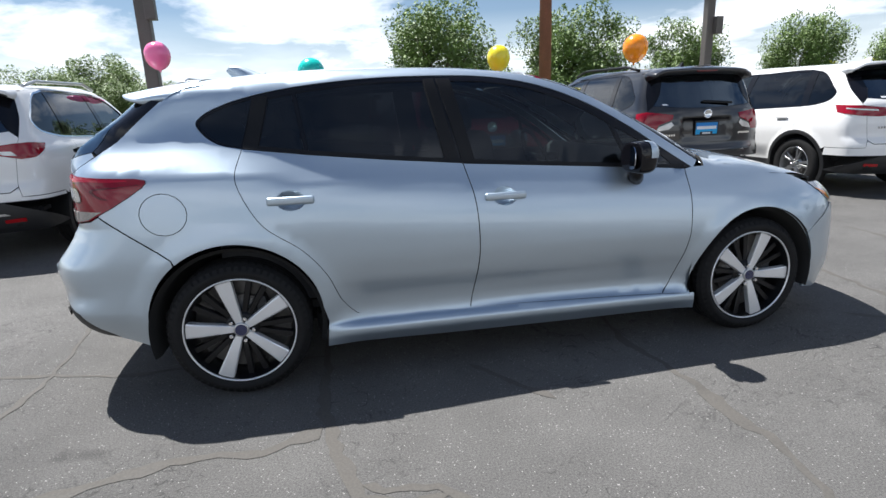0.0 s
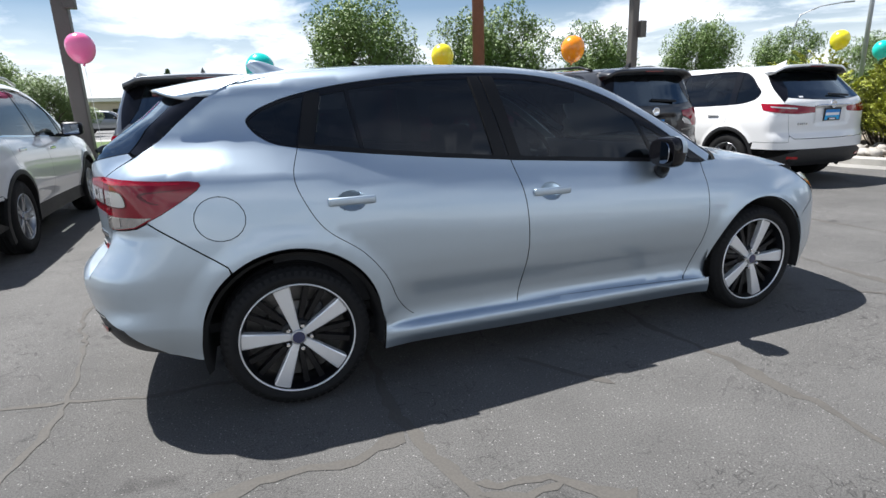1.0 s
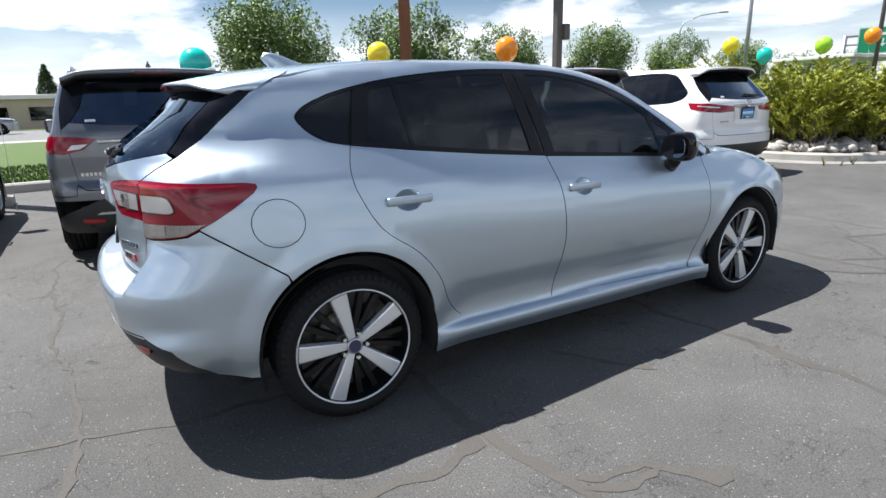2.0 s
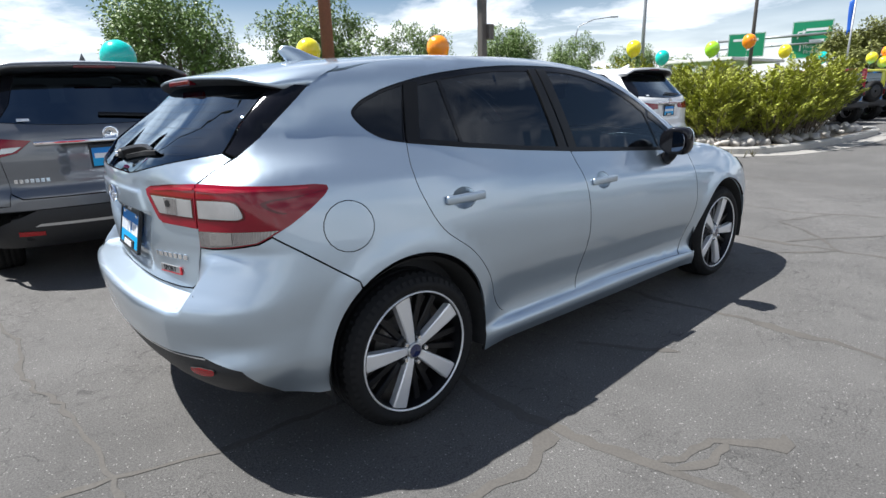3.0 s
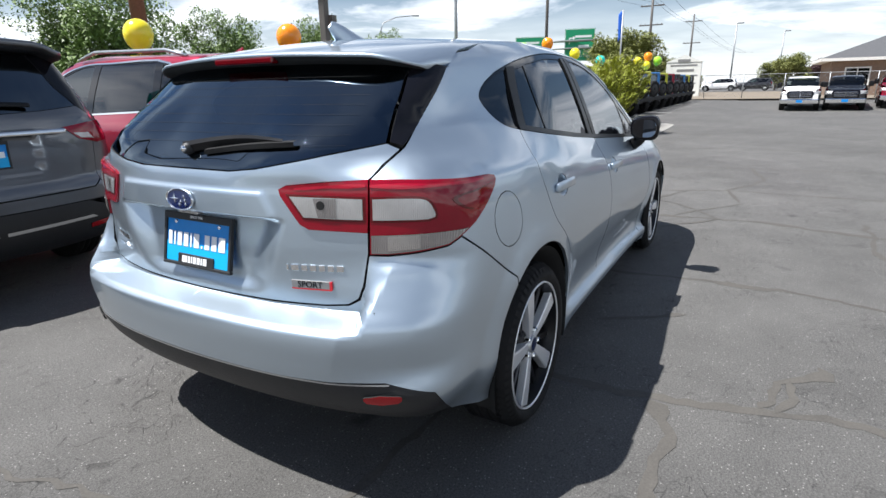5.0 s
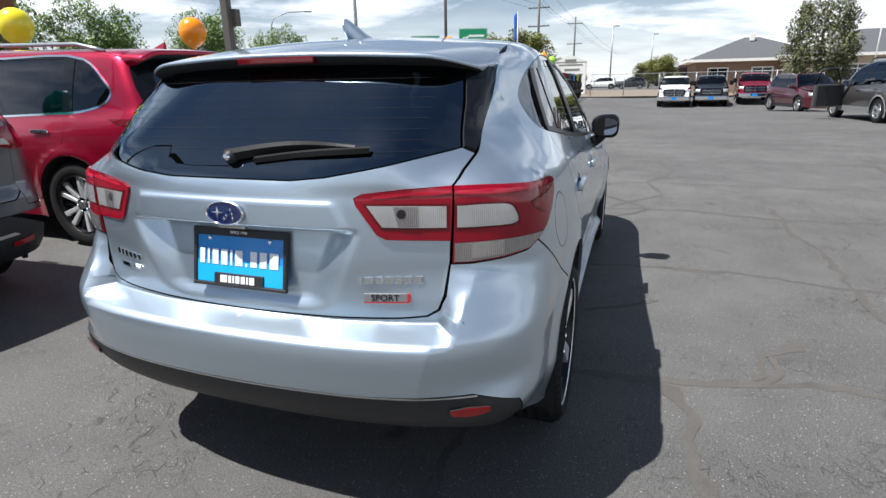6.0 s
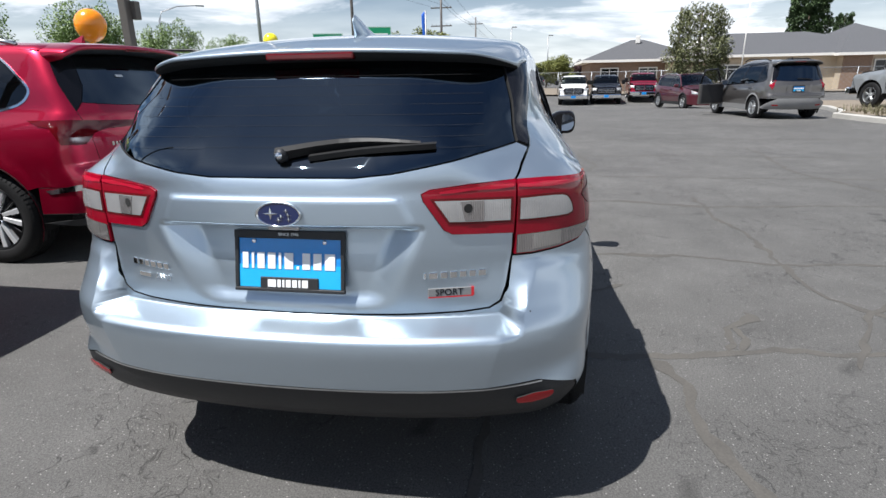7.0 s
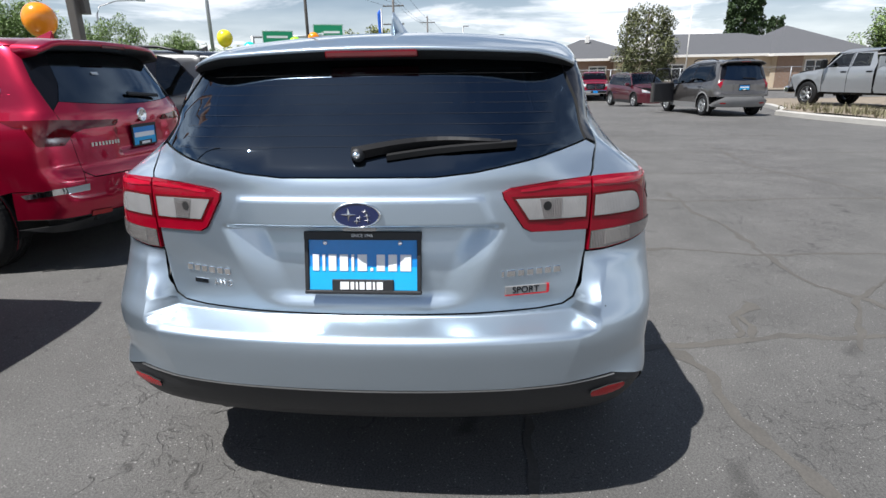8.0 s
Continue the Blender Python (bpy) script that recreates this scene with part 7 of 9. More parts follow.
patch("road", [(-200, 28.7), (200, 28.7), (200, 56), (-200, 56)], 0.02, M["road"], "grey asphalt road beyond the verge", "road", 20.0)
patch("far_verge", [(-200, 56), (260, 56), (260, 160), (-200, 160)], 0.05, M["grass"], "far grass beyond the road", "grass", 30.0)
ribbon("kerb", [(15.6, -10.2), (17, -11.0), (20, -12.0), (24, -13)], ground_z, 0.09, 0.16, M["concrete"], "long concrete kerb at the far bed", "kerb")
ribbon("kerb", [(5.0, -12.6), (8.0, -11.3), (11.0, -10.5), (13.5, -10.15), (15.6, -10.1)], ground_z, 0.10, 0.16, M["concrete"], "worn concrete kerb below the pickup", "kerb")
patch("weed_bed", [(5.2, -12.7), (8.2, -11.4), (11.0, -10.6), (15.6, -10.2), (17, -11.1), (24, -13.1), (26, -30), (7, -30)], 0.14, M["soil"], "dry soil bed behind the kerb", "planting bed", 1.2, 0.08)
patch("dry_verge", [(44, 1.5), (45, -42), (80, -60), (80, 8), (44, 8)], 0.06, M["soil"], "dry grass strip before the fence", "verge", 3.0, 0.05)


def grass_tufts(name, region, n, h, mat, seed, z, label, lean=0.4):
    rs = np.random.RandomState(seed)
    vs, fs = [], []
    for _ in range(n):
        x, y = rs.uniform(region[0], region[1]), rs.uniform(region[2], region[3])
        for b in range(4):
            a, hh, w = rs.uniform(0, 6.28), h * rs.uniform(0.5, 1.2), 0.008 + 0.01 * rs.rand()
            dx, dy = math.cos(a), math.sin(a)
            k = len(vs)
            vs += [(x - dy * w, y + dx * w, z), (x + dy * w, y - dx * w, z), (x + dx * lean * hh, y + dy * lean * hh, z + hh)]
            fs.append((k, k + 1, k + 2))
    ob = mesh_part(name, vs, fs, mat, smooth=False)
    return tagged(ob, label, "grass", kind="stuff")


grass_tufts("grass_blades", (-9, 3, 9.0, 13.0), 9000, 0.07, M["blade"], 3, 0.12, "short green blades of the mown verge")
M["weed"] = material("dry_weeds", (0.17, 0.155, 0.09), rough=0.9, var=0.4, island=0.9)
grass_tufts("weeds", (8.5, 16.5, -11.9, -10.5), 380, 0.26, M["weed"], 5, 0.14, "dry straw-coloured weeds behind the kerb", 0.5)
grass_tufts("kerb_weeds", (8.4, 9.6, 1.6, 2.2), 10, 0.16, M["weed"], 6, 0.0, "few dry weeds at the foot of the kerb", 0.6)


def stones():
    rs = np.random.RandomState(11)
    shapes = []
    for k in range(6):
        bm = bmesh.new()
        bmesh.ops.create_icosphere(bm, subdivisions=2, radius=1.0)
        for v in bm.verts:
            n_ = noise.noise(v.co * 1.3 + Vector((k * 7.1, 0, 0)))
            v.co *= 1 + 0.35 * n_
        me = bpy.data.meshes.new("stone")
        bm.to_mesh(me)
        bm.free()
        me.polygons.foreach_set("use_smooth", [True] * len(me.polygons))
        me.materials.append(M["stone"])
        shapes.append(me)
    bed = thing("stone_bed", None, "loose pale river stones inside the kerb", "stones")
    n = 0
    while n < 230:
        s = rs.rand()
        i = 4 + s * (len(ISLAND) * 0.62 - 4)
        a = np.array(ISLAND[int(i)])
        b = np.array(ISLAND[int(i) + 1])
        p = a + (b - a) * (i % 1)
        d = (b - a) / max(np.linalg.norm(b - a), 1e-6)
        off = 0.18 + 0.95 * rs.rand() ** 1.2
        p = p + np.array([-d[1], d[0]]) * off
        r = rs.uniform(0.06, 0.16)
        o = new("stone", shapes[rs.randint(6)])
        o.parent = bed
        o.matrix_local = pose(p[0], p[1], 0.15 + r * 0.25 + 0.10 * rs.rand() * off, rs.uniform(0, 40), rs.uniform(0, 40), rs.uniform(0, 360)) @ Matrix.Diagonal((r, r * rs.uniform(0.6, 0.9), r * rs.uniform(0.45, 0.7), 1))
        n += 1


stones()


# ---------------------------------------------------------------- plants
def leaf_cloud(rs, centres, per, size, spread, droop=0.0, flat=1.0):
    """Many small folded leaves round clump centres."""
    vs, fs = [], []
    for (cx, cy, cz, r) in centres:
        k = max(3, int(per * (r / spread) ** 2))
        d = rs.normal(size=(k, 3))
        d /= np.linalg.norm(d, axis=1, keepdims=True)
        rad = r * rs.uniform(0.55, 1.05, k) ** 0.7
        p = np.stack([cx + d[:, 0] * rad, cy + d[:, 1] * rad, cz + d[:, 2] * rad * flat], 1)
        a, b = rs.uniform(0, 6.28, k), rs.uniform(-0.9, 0.9, k)
        s = size * rs.uniform(0.6, 1.4, k)
        for i in range(k):
            u = Vector((math.cos(a[i]) * math.cos(b[i]), math.sin(a[i]) * math.cos(b[i]), math.sin(b[i]) - droop)) * s[i]
            w = Vector((-math.sin(a[i]), math.cos(a[i]), rs.uniform(-0.6, 0.6))).normalized() * s[i] * 0.55
            o = Vector(p[i])
            q = len(vs)
            vs += [o - u * 0.5, o + w * 0.5, o + u * 0.5, o - w * 0.5]
            fs.append((q, q + 1, q + 2, q + 3))
    return vs, fs


def make_tree(name, h, crown_r, trunk_r, seed, leaf, label, crown_low=0.14, clumps=230, size=0.34, per=150):
    """A broad-leaved tree: tapered trunk, forked limbs, and a ragged crown of leaf clumps."""
    rs = np.random.RandomState(seed)
    t = thing(name, None, label, "tree")
    lots = [tube([(0, 0, -0.2), (0.05, 0.03, h * 0.2), (-0.05, 0.05, h * 0.42), (0.05, 0, h * 0.62)], [trunk_r * 1.25, trunk_r, trunk_r * 0.7, trunk_r * 0.35], 9)]
    centres = []
    lobes = []
    for k in range(13):
        a = k * 2.4 + rs.rand()
        rr = crown_r * rs.uniform(0.35, 0.72)
        zz = h * (crown_low + 0.12 + (0.70 - crown_low) * rs.rand())
        lobes.append((rr * math.cos(a), rr * math.sin(a), zz, crown_r * rs.uniform(0.34, 0.55)))
        lots.append(tube([(0, 0, h * (0.16 + 0.2 * rs.rand())), (rr * 0.5 * math.cos(a), rr * 0.5 * math.sin(a), zz * 0.72), (rr * math.cos(a), rr * math.sin(a), zz)], [trunk_r * 0.5, trunk_r * 0.3, trunk_r * 0.1], 6))
    lobes.append((0, 0, h * 0.82, crown_r * 0.5))
    for k in range(clumps):
        lx, ly, lz, lr = lobes[rs.randint(len(lobes))]
        d = rs.normal(size=3)
        d /= np.linalg.norm(d)
        d[2] = d[2] * 0.8 + 0.1
        r = lr * rs.uniform(0.35, 1.0)
        centres.append((lx + d[0] * r, ly + d[1] * r, min(h * 0.99, max(h * crown_low, lz + d[2] * r)), crown_r * rs.uniform(0.12, 0.22)))
    mesh_part("trunk", *join(*lots), M["bark"], t, "brown tapered trunk with limbs")
    cr = mesh_part("crown", *leaf_cloud(rs, centres, per, size, crown_r * 0.17), leaf, t, "ragged leafy crown", smooth=False)
    return t


def make_conifer(name, h, r, seed, label, rounded_top=False, size=0.22):
    rs = np.random.RandomState(seed)
    t = thing(name, None, label, "tree")
    mesh_part("trunk", *tube([(0, 0, -0.2), (0, 0, h * 0.96)], [r * 0.10, 0.03], 8), M["bark"], t)
    cs = []
    n = 230
    for k in range(n):
        s = (k + rs.rand()) / n
        z = h * (0.06 + 0.93 * s)
        prof = (math.sin(math.pi * min(1, 0.12 + 0.88 * (1 - s))) ** 0.55 if rounded_top else (1 - s) ** 0.85)
        rr = r * prof * rs.uniform(0.55, 1.0)
        a = k * 2.399
        cs.append((rr * math.cos(a), rr * math.sin(a), z - 0.1 * rr, r * rs.uniform(0.14, 0.24) * (0.4 + 0.6 * prof)))
    mesh_part("crown", *leaf_cloud(rs, cs, 120, size, r * 0.2, droop=0.25), M["needle"], t, "dense dark needles", smooth=False)
    return t


def place(ob, x, y, z=0.0, turn=0.0, scale=1.0, label="", group=""):
    ob.matrix_world = pose(x, y, z, 0, 0, turn) @ Matrix.Scale(scale, 4)
    if group:
        ob["group"] = group
    return ob


def copy_at(ob, x, y, z=0.0, turn=0.0, scale=1.0):
    c = copy_thing(ob, pose(x, y, z, 0, 0, turn))
    c.matrix_world = pose(x, y, z, 0, 0, turn) @ Matrix.Scale(scale, 4)
    return c


def ray_xy(deg, dist, ox=-2.0, oy=-2.2):
    return ox + dist * math.cos(radians(deg)), oy + dist * math.sin(radians(deg))


tree_kinds = [make_tree("broadleaf_tree", 11.5, 7.2, 0.30, 21, M["leaf_a"], "tall green broad-leaved tree on the verge"),
              make_tree("broadleaf_tree", 10.5, 6.8, 0.28, 22, M["leaf_a"], "green broad-leaved tree with an open crown on the verge", clumps=215),
              make_tree("broadleaf_tree", 10.0, 5.6, 0.27, 23, M["leaf_b"], "olive-green broad-leaved tree beside the road")]
GROVE = "trees along the road"
# kind, bearing, distance, turn, scale, stretch upwards
TREES = [(0, 75.0, 31.4, 30, 0.52, 1.12), (1, 62.4, 31.8, 80, 0.50, 1.22), (1, 52.2, 36.0, 200, 0.41, 1.30), (0, 43.6, 40.6, 140, 0.37, 1.34), (1, 37.1, 46.9, 10, 0.36, 1.48), (0, 31.1, 54.0, 250, 0.34, 1.32),
         (1, 27.0, 62.0, 60, 0.345, 1.25), (0, 23.5, 70.7, 100, 0.345, 1.2), (1, 108.0, 74, 160, 0.80, 1), (0, 118, 70, 120, 0.7, 1), (1, 128, 76, 20, 0.8, 1), (0, 103.5, 43, 70, 0.32, 1), (1, 107.5, 41, 10, 0.34, 1),
         (0, 112, 40, 200, 0.36, 1), (0, 86.5, 78, 50, 0.45, 1), (1, 57, 80, 20, 0.5, 1)]
for i, (k, dg, ds, tn, sc, tall) in enumerate(TREES):
    x, y = ray_xy(dg, ds)
    if i < 2:
        tree = place(tree_kinds[k], x, y, 0, tn, sc, group=GROVE)
    else:
        tree_kinds[k]["group"] = GROVE
        tree = copy_at(tree_kinds[k], x, y, 0, tn, sc)
    tree.scale.z = sc * tall
x, y = ray_xy(13.0, 52)
place(tree_kinds[2], x, y, 0, 15, 0.58, group="olive trees behind the off-roaders")
for dg, ds, tn, sc in ((9.4, 62, 70, 0.40), (7.2, 70, 120, 0.36), (-2.0, 74, 90, 0.42), (-0.6, 96, 190, 0.42), (-6.6, 88, 60, 0.34), (-8.0, 96, 60, 0.34)):
    x, y = ray_xy(dg, ds)
    copy_at(tree_kinds[2], x, y, 0, tn, sc)
plum = copy_at(tree_kinds[2], *ray_xy(-4.6, 72), 0, 40, 0.36)
plum["label"] = "purple-leaved plum tree beyond the fence"
plum["group"] = ""
for ch in plum.children:
    if ch.name.startswith("crown"):
        ch.data = ch.data.copy()
        ch.data.materials[0] = M["leaf_plum"]
spruce = place(make_conifer("spruce_tree", 8.5, 2.7, 31, "dark pointed spruce in the distance", size=0.3), -8.2, 76.0, 0, 0, 0.80)
juniper = place(make_conifer("juniper_tree", 5.6, 2.1, 32, "dense olive-green rounded juniper before the house", True, 0.15), 35.0, -11.07, -0.4, 0, 0.90)
juniper.scale.z *= 1.18
for ch in juniper.children:
    if ch.name.startswith("crown"):
        ch.data.materials[0] = M["needle_olive"]
pine = place(make_conifer("pine_tree", 13.0, 2.1, 33, "tall dark pine behind the house", True, 0.34), 70.0, -32.3, 0, 0, 1.0)
copy_at(pine, 76.0, -39.0, 0, 60, 0.66)
copy_at(tree_kinds[1], *ray_xy(-34.5, 70), 0, 60, 0.7)


def shrub(seed, h, r):
    """An upright shrub: many thin stems, each feathered with narrow leaves."""
    rs = np.random.RandomState(seed)
    t = thing("shrub", None, "feathery yellow-green shrub among the stones", "shrub", "shrubs on the island")
    lots, lv, lf = [], [], []

    def leaf(o, b, L):
        u = Vector((math.cos(b) * 0.8, math.sin(b) * 0.8, rs.uniform(-0.1, 0.8))).normalized() * L
        w = Vector((-math.sin(b), math.cos(b), rs.uniform(-.5, .5))).normalized() * L * 0.24
        n_ = len(lv)
        lv.extend([o - u * 0.5, o + w, o + u * 0.6, o - w])
        lf.append((n_, n_ + 1, n_ + 2, n_ + 3))
    for k in range(46):
        a, rr = rs.uniform(0, 6.28), r * rs.rand() ** 0.6
        hh = h * rs.uniform(0.62, 1.06) * (1 - 0.28 * (rr / r) ** 2)
        bx, by = rr * 0.35 * math.cos(a), rr * 0.35 * math.sin(a)
        tx, ty = rr * 1.05 * math.cos(a), rr * 1.05 * math.sin(a)
        lots.append(tube([(bx, by, 0), ((bx + tx) / 2, (by + ty) / 2, hh * 0.55), (tx, ty, hh)], [0.012, 0.008, 0.003], 4, cap=False))
        for q in range(9):
            s = 0.22 + 0.78 * rs.rand() ** 0.8
            st = Vector((bx + (tx - bx) * s ** 1.2, by + (ty - by) * s ** 1.2, hh * s))
            b = a + rs.normal() * 0.9
            ln = rs.uniform(0.22, 0.48) * (1.25 - 0.6 * s)
            en = st + Vector((math.cos(b) * 0.75, math.sin(b) * 0.75, rs.uniform(0.35, 0.9))).normalized() * ln
            lots.append(tube([st, en], [0.004, 0.0015], 3, cap=False))
            for m_ in range(54):
                f = 0.1 + 0.95 * rs.rand()
                o = st + (en - st) * f + Vector(rs.normal(size=3)) * 0.020 * (1.3 - f) + Vector((0, 0, -0.03 * f * f))
                leaf(o, b + rs.choice((-1, 1)) * rs.uniform(0.3, 1.1), rs.uniform(0.034, 0.072))
    mesh_part("branchwork", *join(*lots), M["bark"], t)
    mesh_part("foliage", lv, lf, M["leaf_shrub"], t, smooth=False)
    return t


sa, sb = shrub(41, 1.75, 0.95), shrub(42, 1.55, 0.9)
place(sa, 10.2, 3.3, 0.12)
place(sb, 11.2, 2.6, 0.12)
rs_ = np.random.RandomState(8)
for k, (x, y) in enumerate(((10.2, 5.2), (11.4, 4.4), (12.5, 2.6), (12.6, 4.0), (13.6, 2.5), (13.9, 4.1), (14.6, 2.6), (14.8, 4.0), (15.6, 2.8), (13.0, 5.3), (14.2, 5.4), (11.6, 5.8), (15.7, 4.2), (10.0, 6.6), (15.8, 5.6), (10.7, 2.15), (11.9, 2.0), (9.7, 2.9))):
    copy_at((sa, sb)[k % 2], x, y, 0.12, rs_.uniform(0, 360), rs_.uniform(0.88, 1.15))


# ---------------------------------------------------------------- poles, signs, wires
def lamp_pole(x, y, r, h, mat, label, square=True, box_z=None, category="lamp post"):
    t = thing("lamp_post", pose(x, y, 0), label, category)
    if square:
        bm = bmesh.new()
        add_box(bm, 0, 0, h / 2, 2 * r, 2 * r, h, 0.02)
        part("pole", bm, mat, t)
        part("base", box_bm(0, 0, 0.05, 0.36, 0.36, 0.14, 0.02), M["concrete"], t, "concrete footing")
    else:
        mesh_part("pole", *tube([(0, 0, -0.1), (0, 0, h)], [r, r * 0.75], 14), mat, t)
    if box_z:
        part("junction_box", box_bm(r + 0.05, -r - 0.02, box_z, 0.16, 0.16, 0.34, 0.01), mat, t, "small steel box")
    part("lamp_head", box_bm(0, -0.5, h, 0.4, 0.9, 0.18, 0.04), mat, t)
    return t


lamp_pole(-3.72, 7.3, 0.105, 8.5, M["pole_brown"], "brown square steel lamp post by the verge", box_z=3.05)
lamp_pole(7.1, 7.35, 0.085, 8.5, M["pole_brown"], "slim brown lamp post with a box", box_z=2.75)
lamp_pole(22.0, 11.9, 0.09, 9.0, M["pole_grey"], "thin galvanised lamp post", square=False)
for dg, ds in ((3.0, 95), (-0.8, 115)):
    px, py = ray_xy(dg, ds)
    lamp_pole(px, py, 0.13, 9.6, M["pole_grey"], "distant grey metal lighting pole", square=False)
for dg, ds in ((21.2, 30), (107.8, 66), (111.5, 74)):
    px, py = ray_xy(dg, ds)
    lamp_pole(px, py, 0.09, 9.5 if ds < 50 else 5.0, M["pole_brown"], "distant dark lamp post", square=False)


def utility_pole(x, y, h, r, arms, label, mat=None):
    t = thing("utility_pole", pose(x, y, 0), label, "utility pole", "utility poles along the road")
    mesh_part("pole", *tube([(0, 0, -0.2), (0, 0, h)], [r, r * 0.7], 14), mat or M["pole_wood"], t)
    for z in arms:
        part("crossarm", box_bm(0, 0, z, 0.10, 2.4, 0.12, 0.01), mat or M["pole_wood"], t)
        for yy in (-1.05, -0.6, 0.6, 1.05):
            mesh_part("insulator", *lathe([(0.03, 0), (0.05, 0.06), (0.03, 0.14), (0.0, 0.15)], 8, axis="z", centre=(0, yy, z + 0.06)), M["pole_grey"], t)
    return t


utility_pole(4.95, 10.9, 11.0, 0.175, (9.6,), "red-brown creosoted timber utility pole")
POLES = [(62, 9.6, 12.0, (7.3, 9.2, 11.0)), (90, 8.4, 11, (7.0, 10.0))]
for px, py, h, arms in POLES:
    utility_pole(px, py, h, 0.16, arms, "distant dark timber utility pole with crossarms", M["pole_brown"])


def wires(a, b, sag, offs):
    for k, (dy, dz) in enumerate(offs):
        pts = []
        for i in range(15):
            s = i / 14
            pts.append((a[0] + (b[0] - a[0]) * s, a[1] + (b[1] - a[1]) * s + dy, a[2] + (b[2] - a[2]) * s + dz - sag * 4 * s * (1 - s)))
        ob = mesh_part("overhead_wire", *tube(pts, 0.012 + 0.004 * (a[0] > 50), 5), M["wire"])
        tagged(ob, "thin black overhead wire between utility poles", "cable", "overhead wires")


wires((-30, 20, 12.0), (62, 9.6, 11.0), 1.2, [(-1.05, 0), (-0.6, 0.1), (0.6, 0), (1.05, 0.1)])
wires((-30, 20, 10.2), (62, 9.6, 9.2), 1.2, [(-1.05, 0), (1.05, 0.1)])
wires((62, 9.6, 11.0), (90, 8.4, 10.0), 0.5, [(-1.05, 0), (0.6, 0.1), (1.05, 0)])
wires((90, 8.4, 10.0), (190, 3.0, 9.6), 1.2, [(-1.05, 0), (0.6, 0.1), (1.05, 0)])


def street_arm(x, y, h, L, turn):
    t = thing("street_lamp", pose(x, y, 0, 0, 0, turn), "grey street lamp with a curved arm", "street lamp", "street lamps by the road")
    mesh_part("pole", *tube([(0, 0, -0.1), (0, 0, h - 1.0), (0.3, 0, h - 0.2), (L * 0.5, 0, h + 0.35), (L, 0, h + 0.5)], [0.11, 0.09, 0.07, 0.05, 0.045], 10), M["pole_grey"], t)
    part("lamp_head", box_bm(L + 0.3, 0, h + 0.5, 0.8, 0.28, 0.14, 0.05), M["pole_grey"], t)


for dg, ds, tn in ((36.6, 62, -50),):
    px, py = ray_xy(dg, ds)
    street_arm(px, py, 8.3, 3.5, tn)


def road_sign(x, y, z, w, h, turn, bars, arrows, label, words=()):
    t = thing("road_sign", pose(x, y, z, 0, 0, turn), label, "road sign", "overhead signs")
    t.matrix_world = t.matrix_world @ Matrix.Scale(0.75, 4)
    part("sign_panel", box_bm(0, 0, 0, 0.06, w, h, 0.02), M["sign_green"], t, "green sign sheet")
    part("sign_border", box_bm(-0.034, 0, h / 2 - 0.07, 0.008, w - 0.1, 0.05), M["white_ink"], t)
    part("sign_border", box_bm(-0.034, 0, -h / 2 + 0.07, 0.008, w - 0.1, 0.05), M["white_ink"], t)
    for s in (-1, 1):
        part("sign_border", box_bm(-0.034, s * (w / 2 - 0.07), 0, 0.008, 0.05, h - 0.2), M["white_ink"], t)
    for (by, bz, bw, bh) in bars:
        part("lettering_bar", box_bm(-0.036, by, bz, 0.012, bw, bh), M["white_ink"], t)
    for (text, ty, tz, size) in words:
        text_part(text, size, M["white_ink"], t, pose(-0.045, ty, tz, 90, 0, -90), "white lettering", 0.004)
    for (ay, az, s, dr_) in arrows:
        bm = bmesh.new()
        add_box(bm, 0, 0, -0.15 * s, 0.012, 0.14 * s, 0.7 * s)
        if dr_:
            add_box(bm, 0, -0.22 * s, 0.2 * s, 0.0121, 0.5 * s, 0.14 * s)
            tip = [(0, -0.72 * s, 0.2 * s), (0, -0.42 * s, 0.45 * s), (0, -0.42 * s, -0.05 * s)]
        else:
            tip = [(0, 0, -0.75 * s), (0, 0.32 * s, -0.4 * s), (0, -0.32 * s, -0.4 * s)]
        v = [bm.verts.new((q[0] - 0.006, q[1], q[2])) for q in tip]
        bm.faces.new(v)
        ob = part("arrow", bm, M["white_ink"], t)
        ob.location = (-0.036, ay, az)
    return t


x1, y1 = ray_xy(16.9, 66)
road_sign(x1, y1, 5.65, 4.4, 4.6, 16, [(-0.5, 1.2, 2.4, 0.32), (-0.5, 0.65, 1.5, 0.32), (-0.6, -0.15, 1.6, 0.30), ], [(1.5, 0.75, 1.2, 1), (1.1, -0.75, 1.2, 1)], "green overhead direction sign with arrows", [("Thru Traffic", -0.6, -0.85, 0.62), ("First Right", -0.6, -1.5, 0.62)])
x2, y2 = ray_xy(21.7, 66)
road_sign(x2, y2, 5.5, 4.4, 3.1, 20, [(0.1, 0.7, 3.0, 0.32)], [(-0.3, 0.0, 1.0, 0)], "green overhead lane sign with a white arrow")
g_ = thing("sign_gantry", None, "grey steel gantry carrying the green signs", "gantry")
mesh_part("gantry_beam", *join(tube([(x2 + 0.2, y2 + 3, 6.1), (x1 + 0.2, y1 - 2.5, 6.1)], 0.13, 8), tube([(x2 + 0.2, y2 + 3, 5.3), (x1 + 0.2, y1 - 2.5, 5.3)], 0.10, 8)), M["pole_grey"], g_)
mesh_part("gantry_post", *tube([(x2 + 0.2, y2 + 3, 0), (x2 + 0.2, y2 + 3, 6.2)], 0.2, 10), M["pole_grey"], g_)


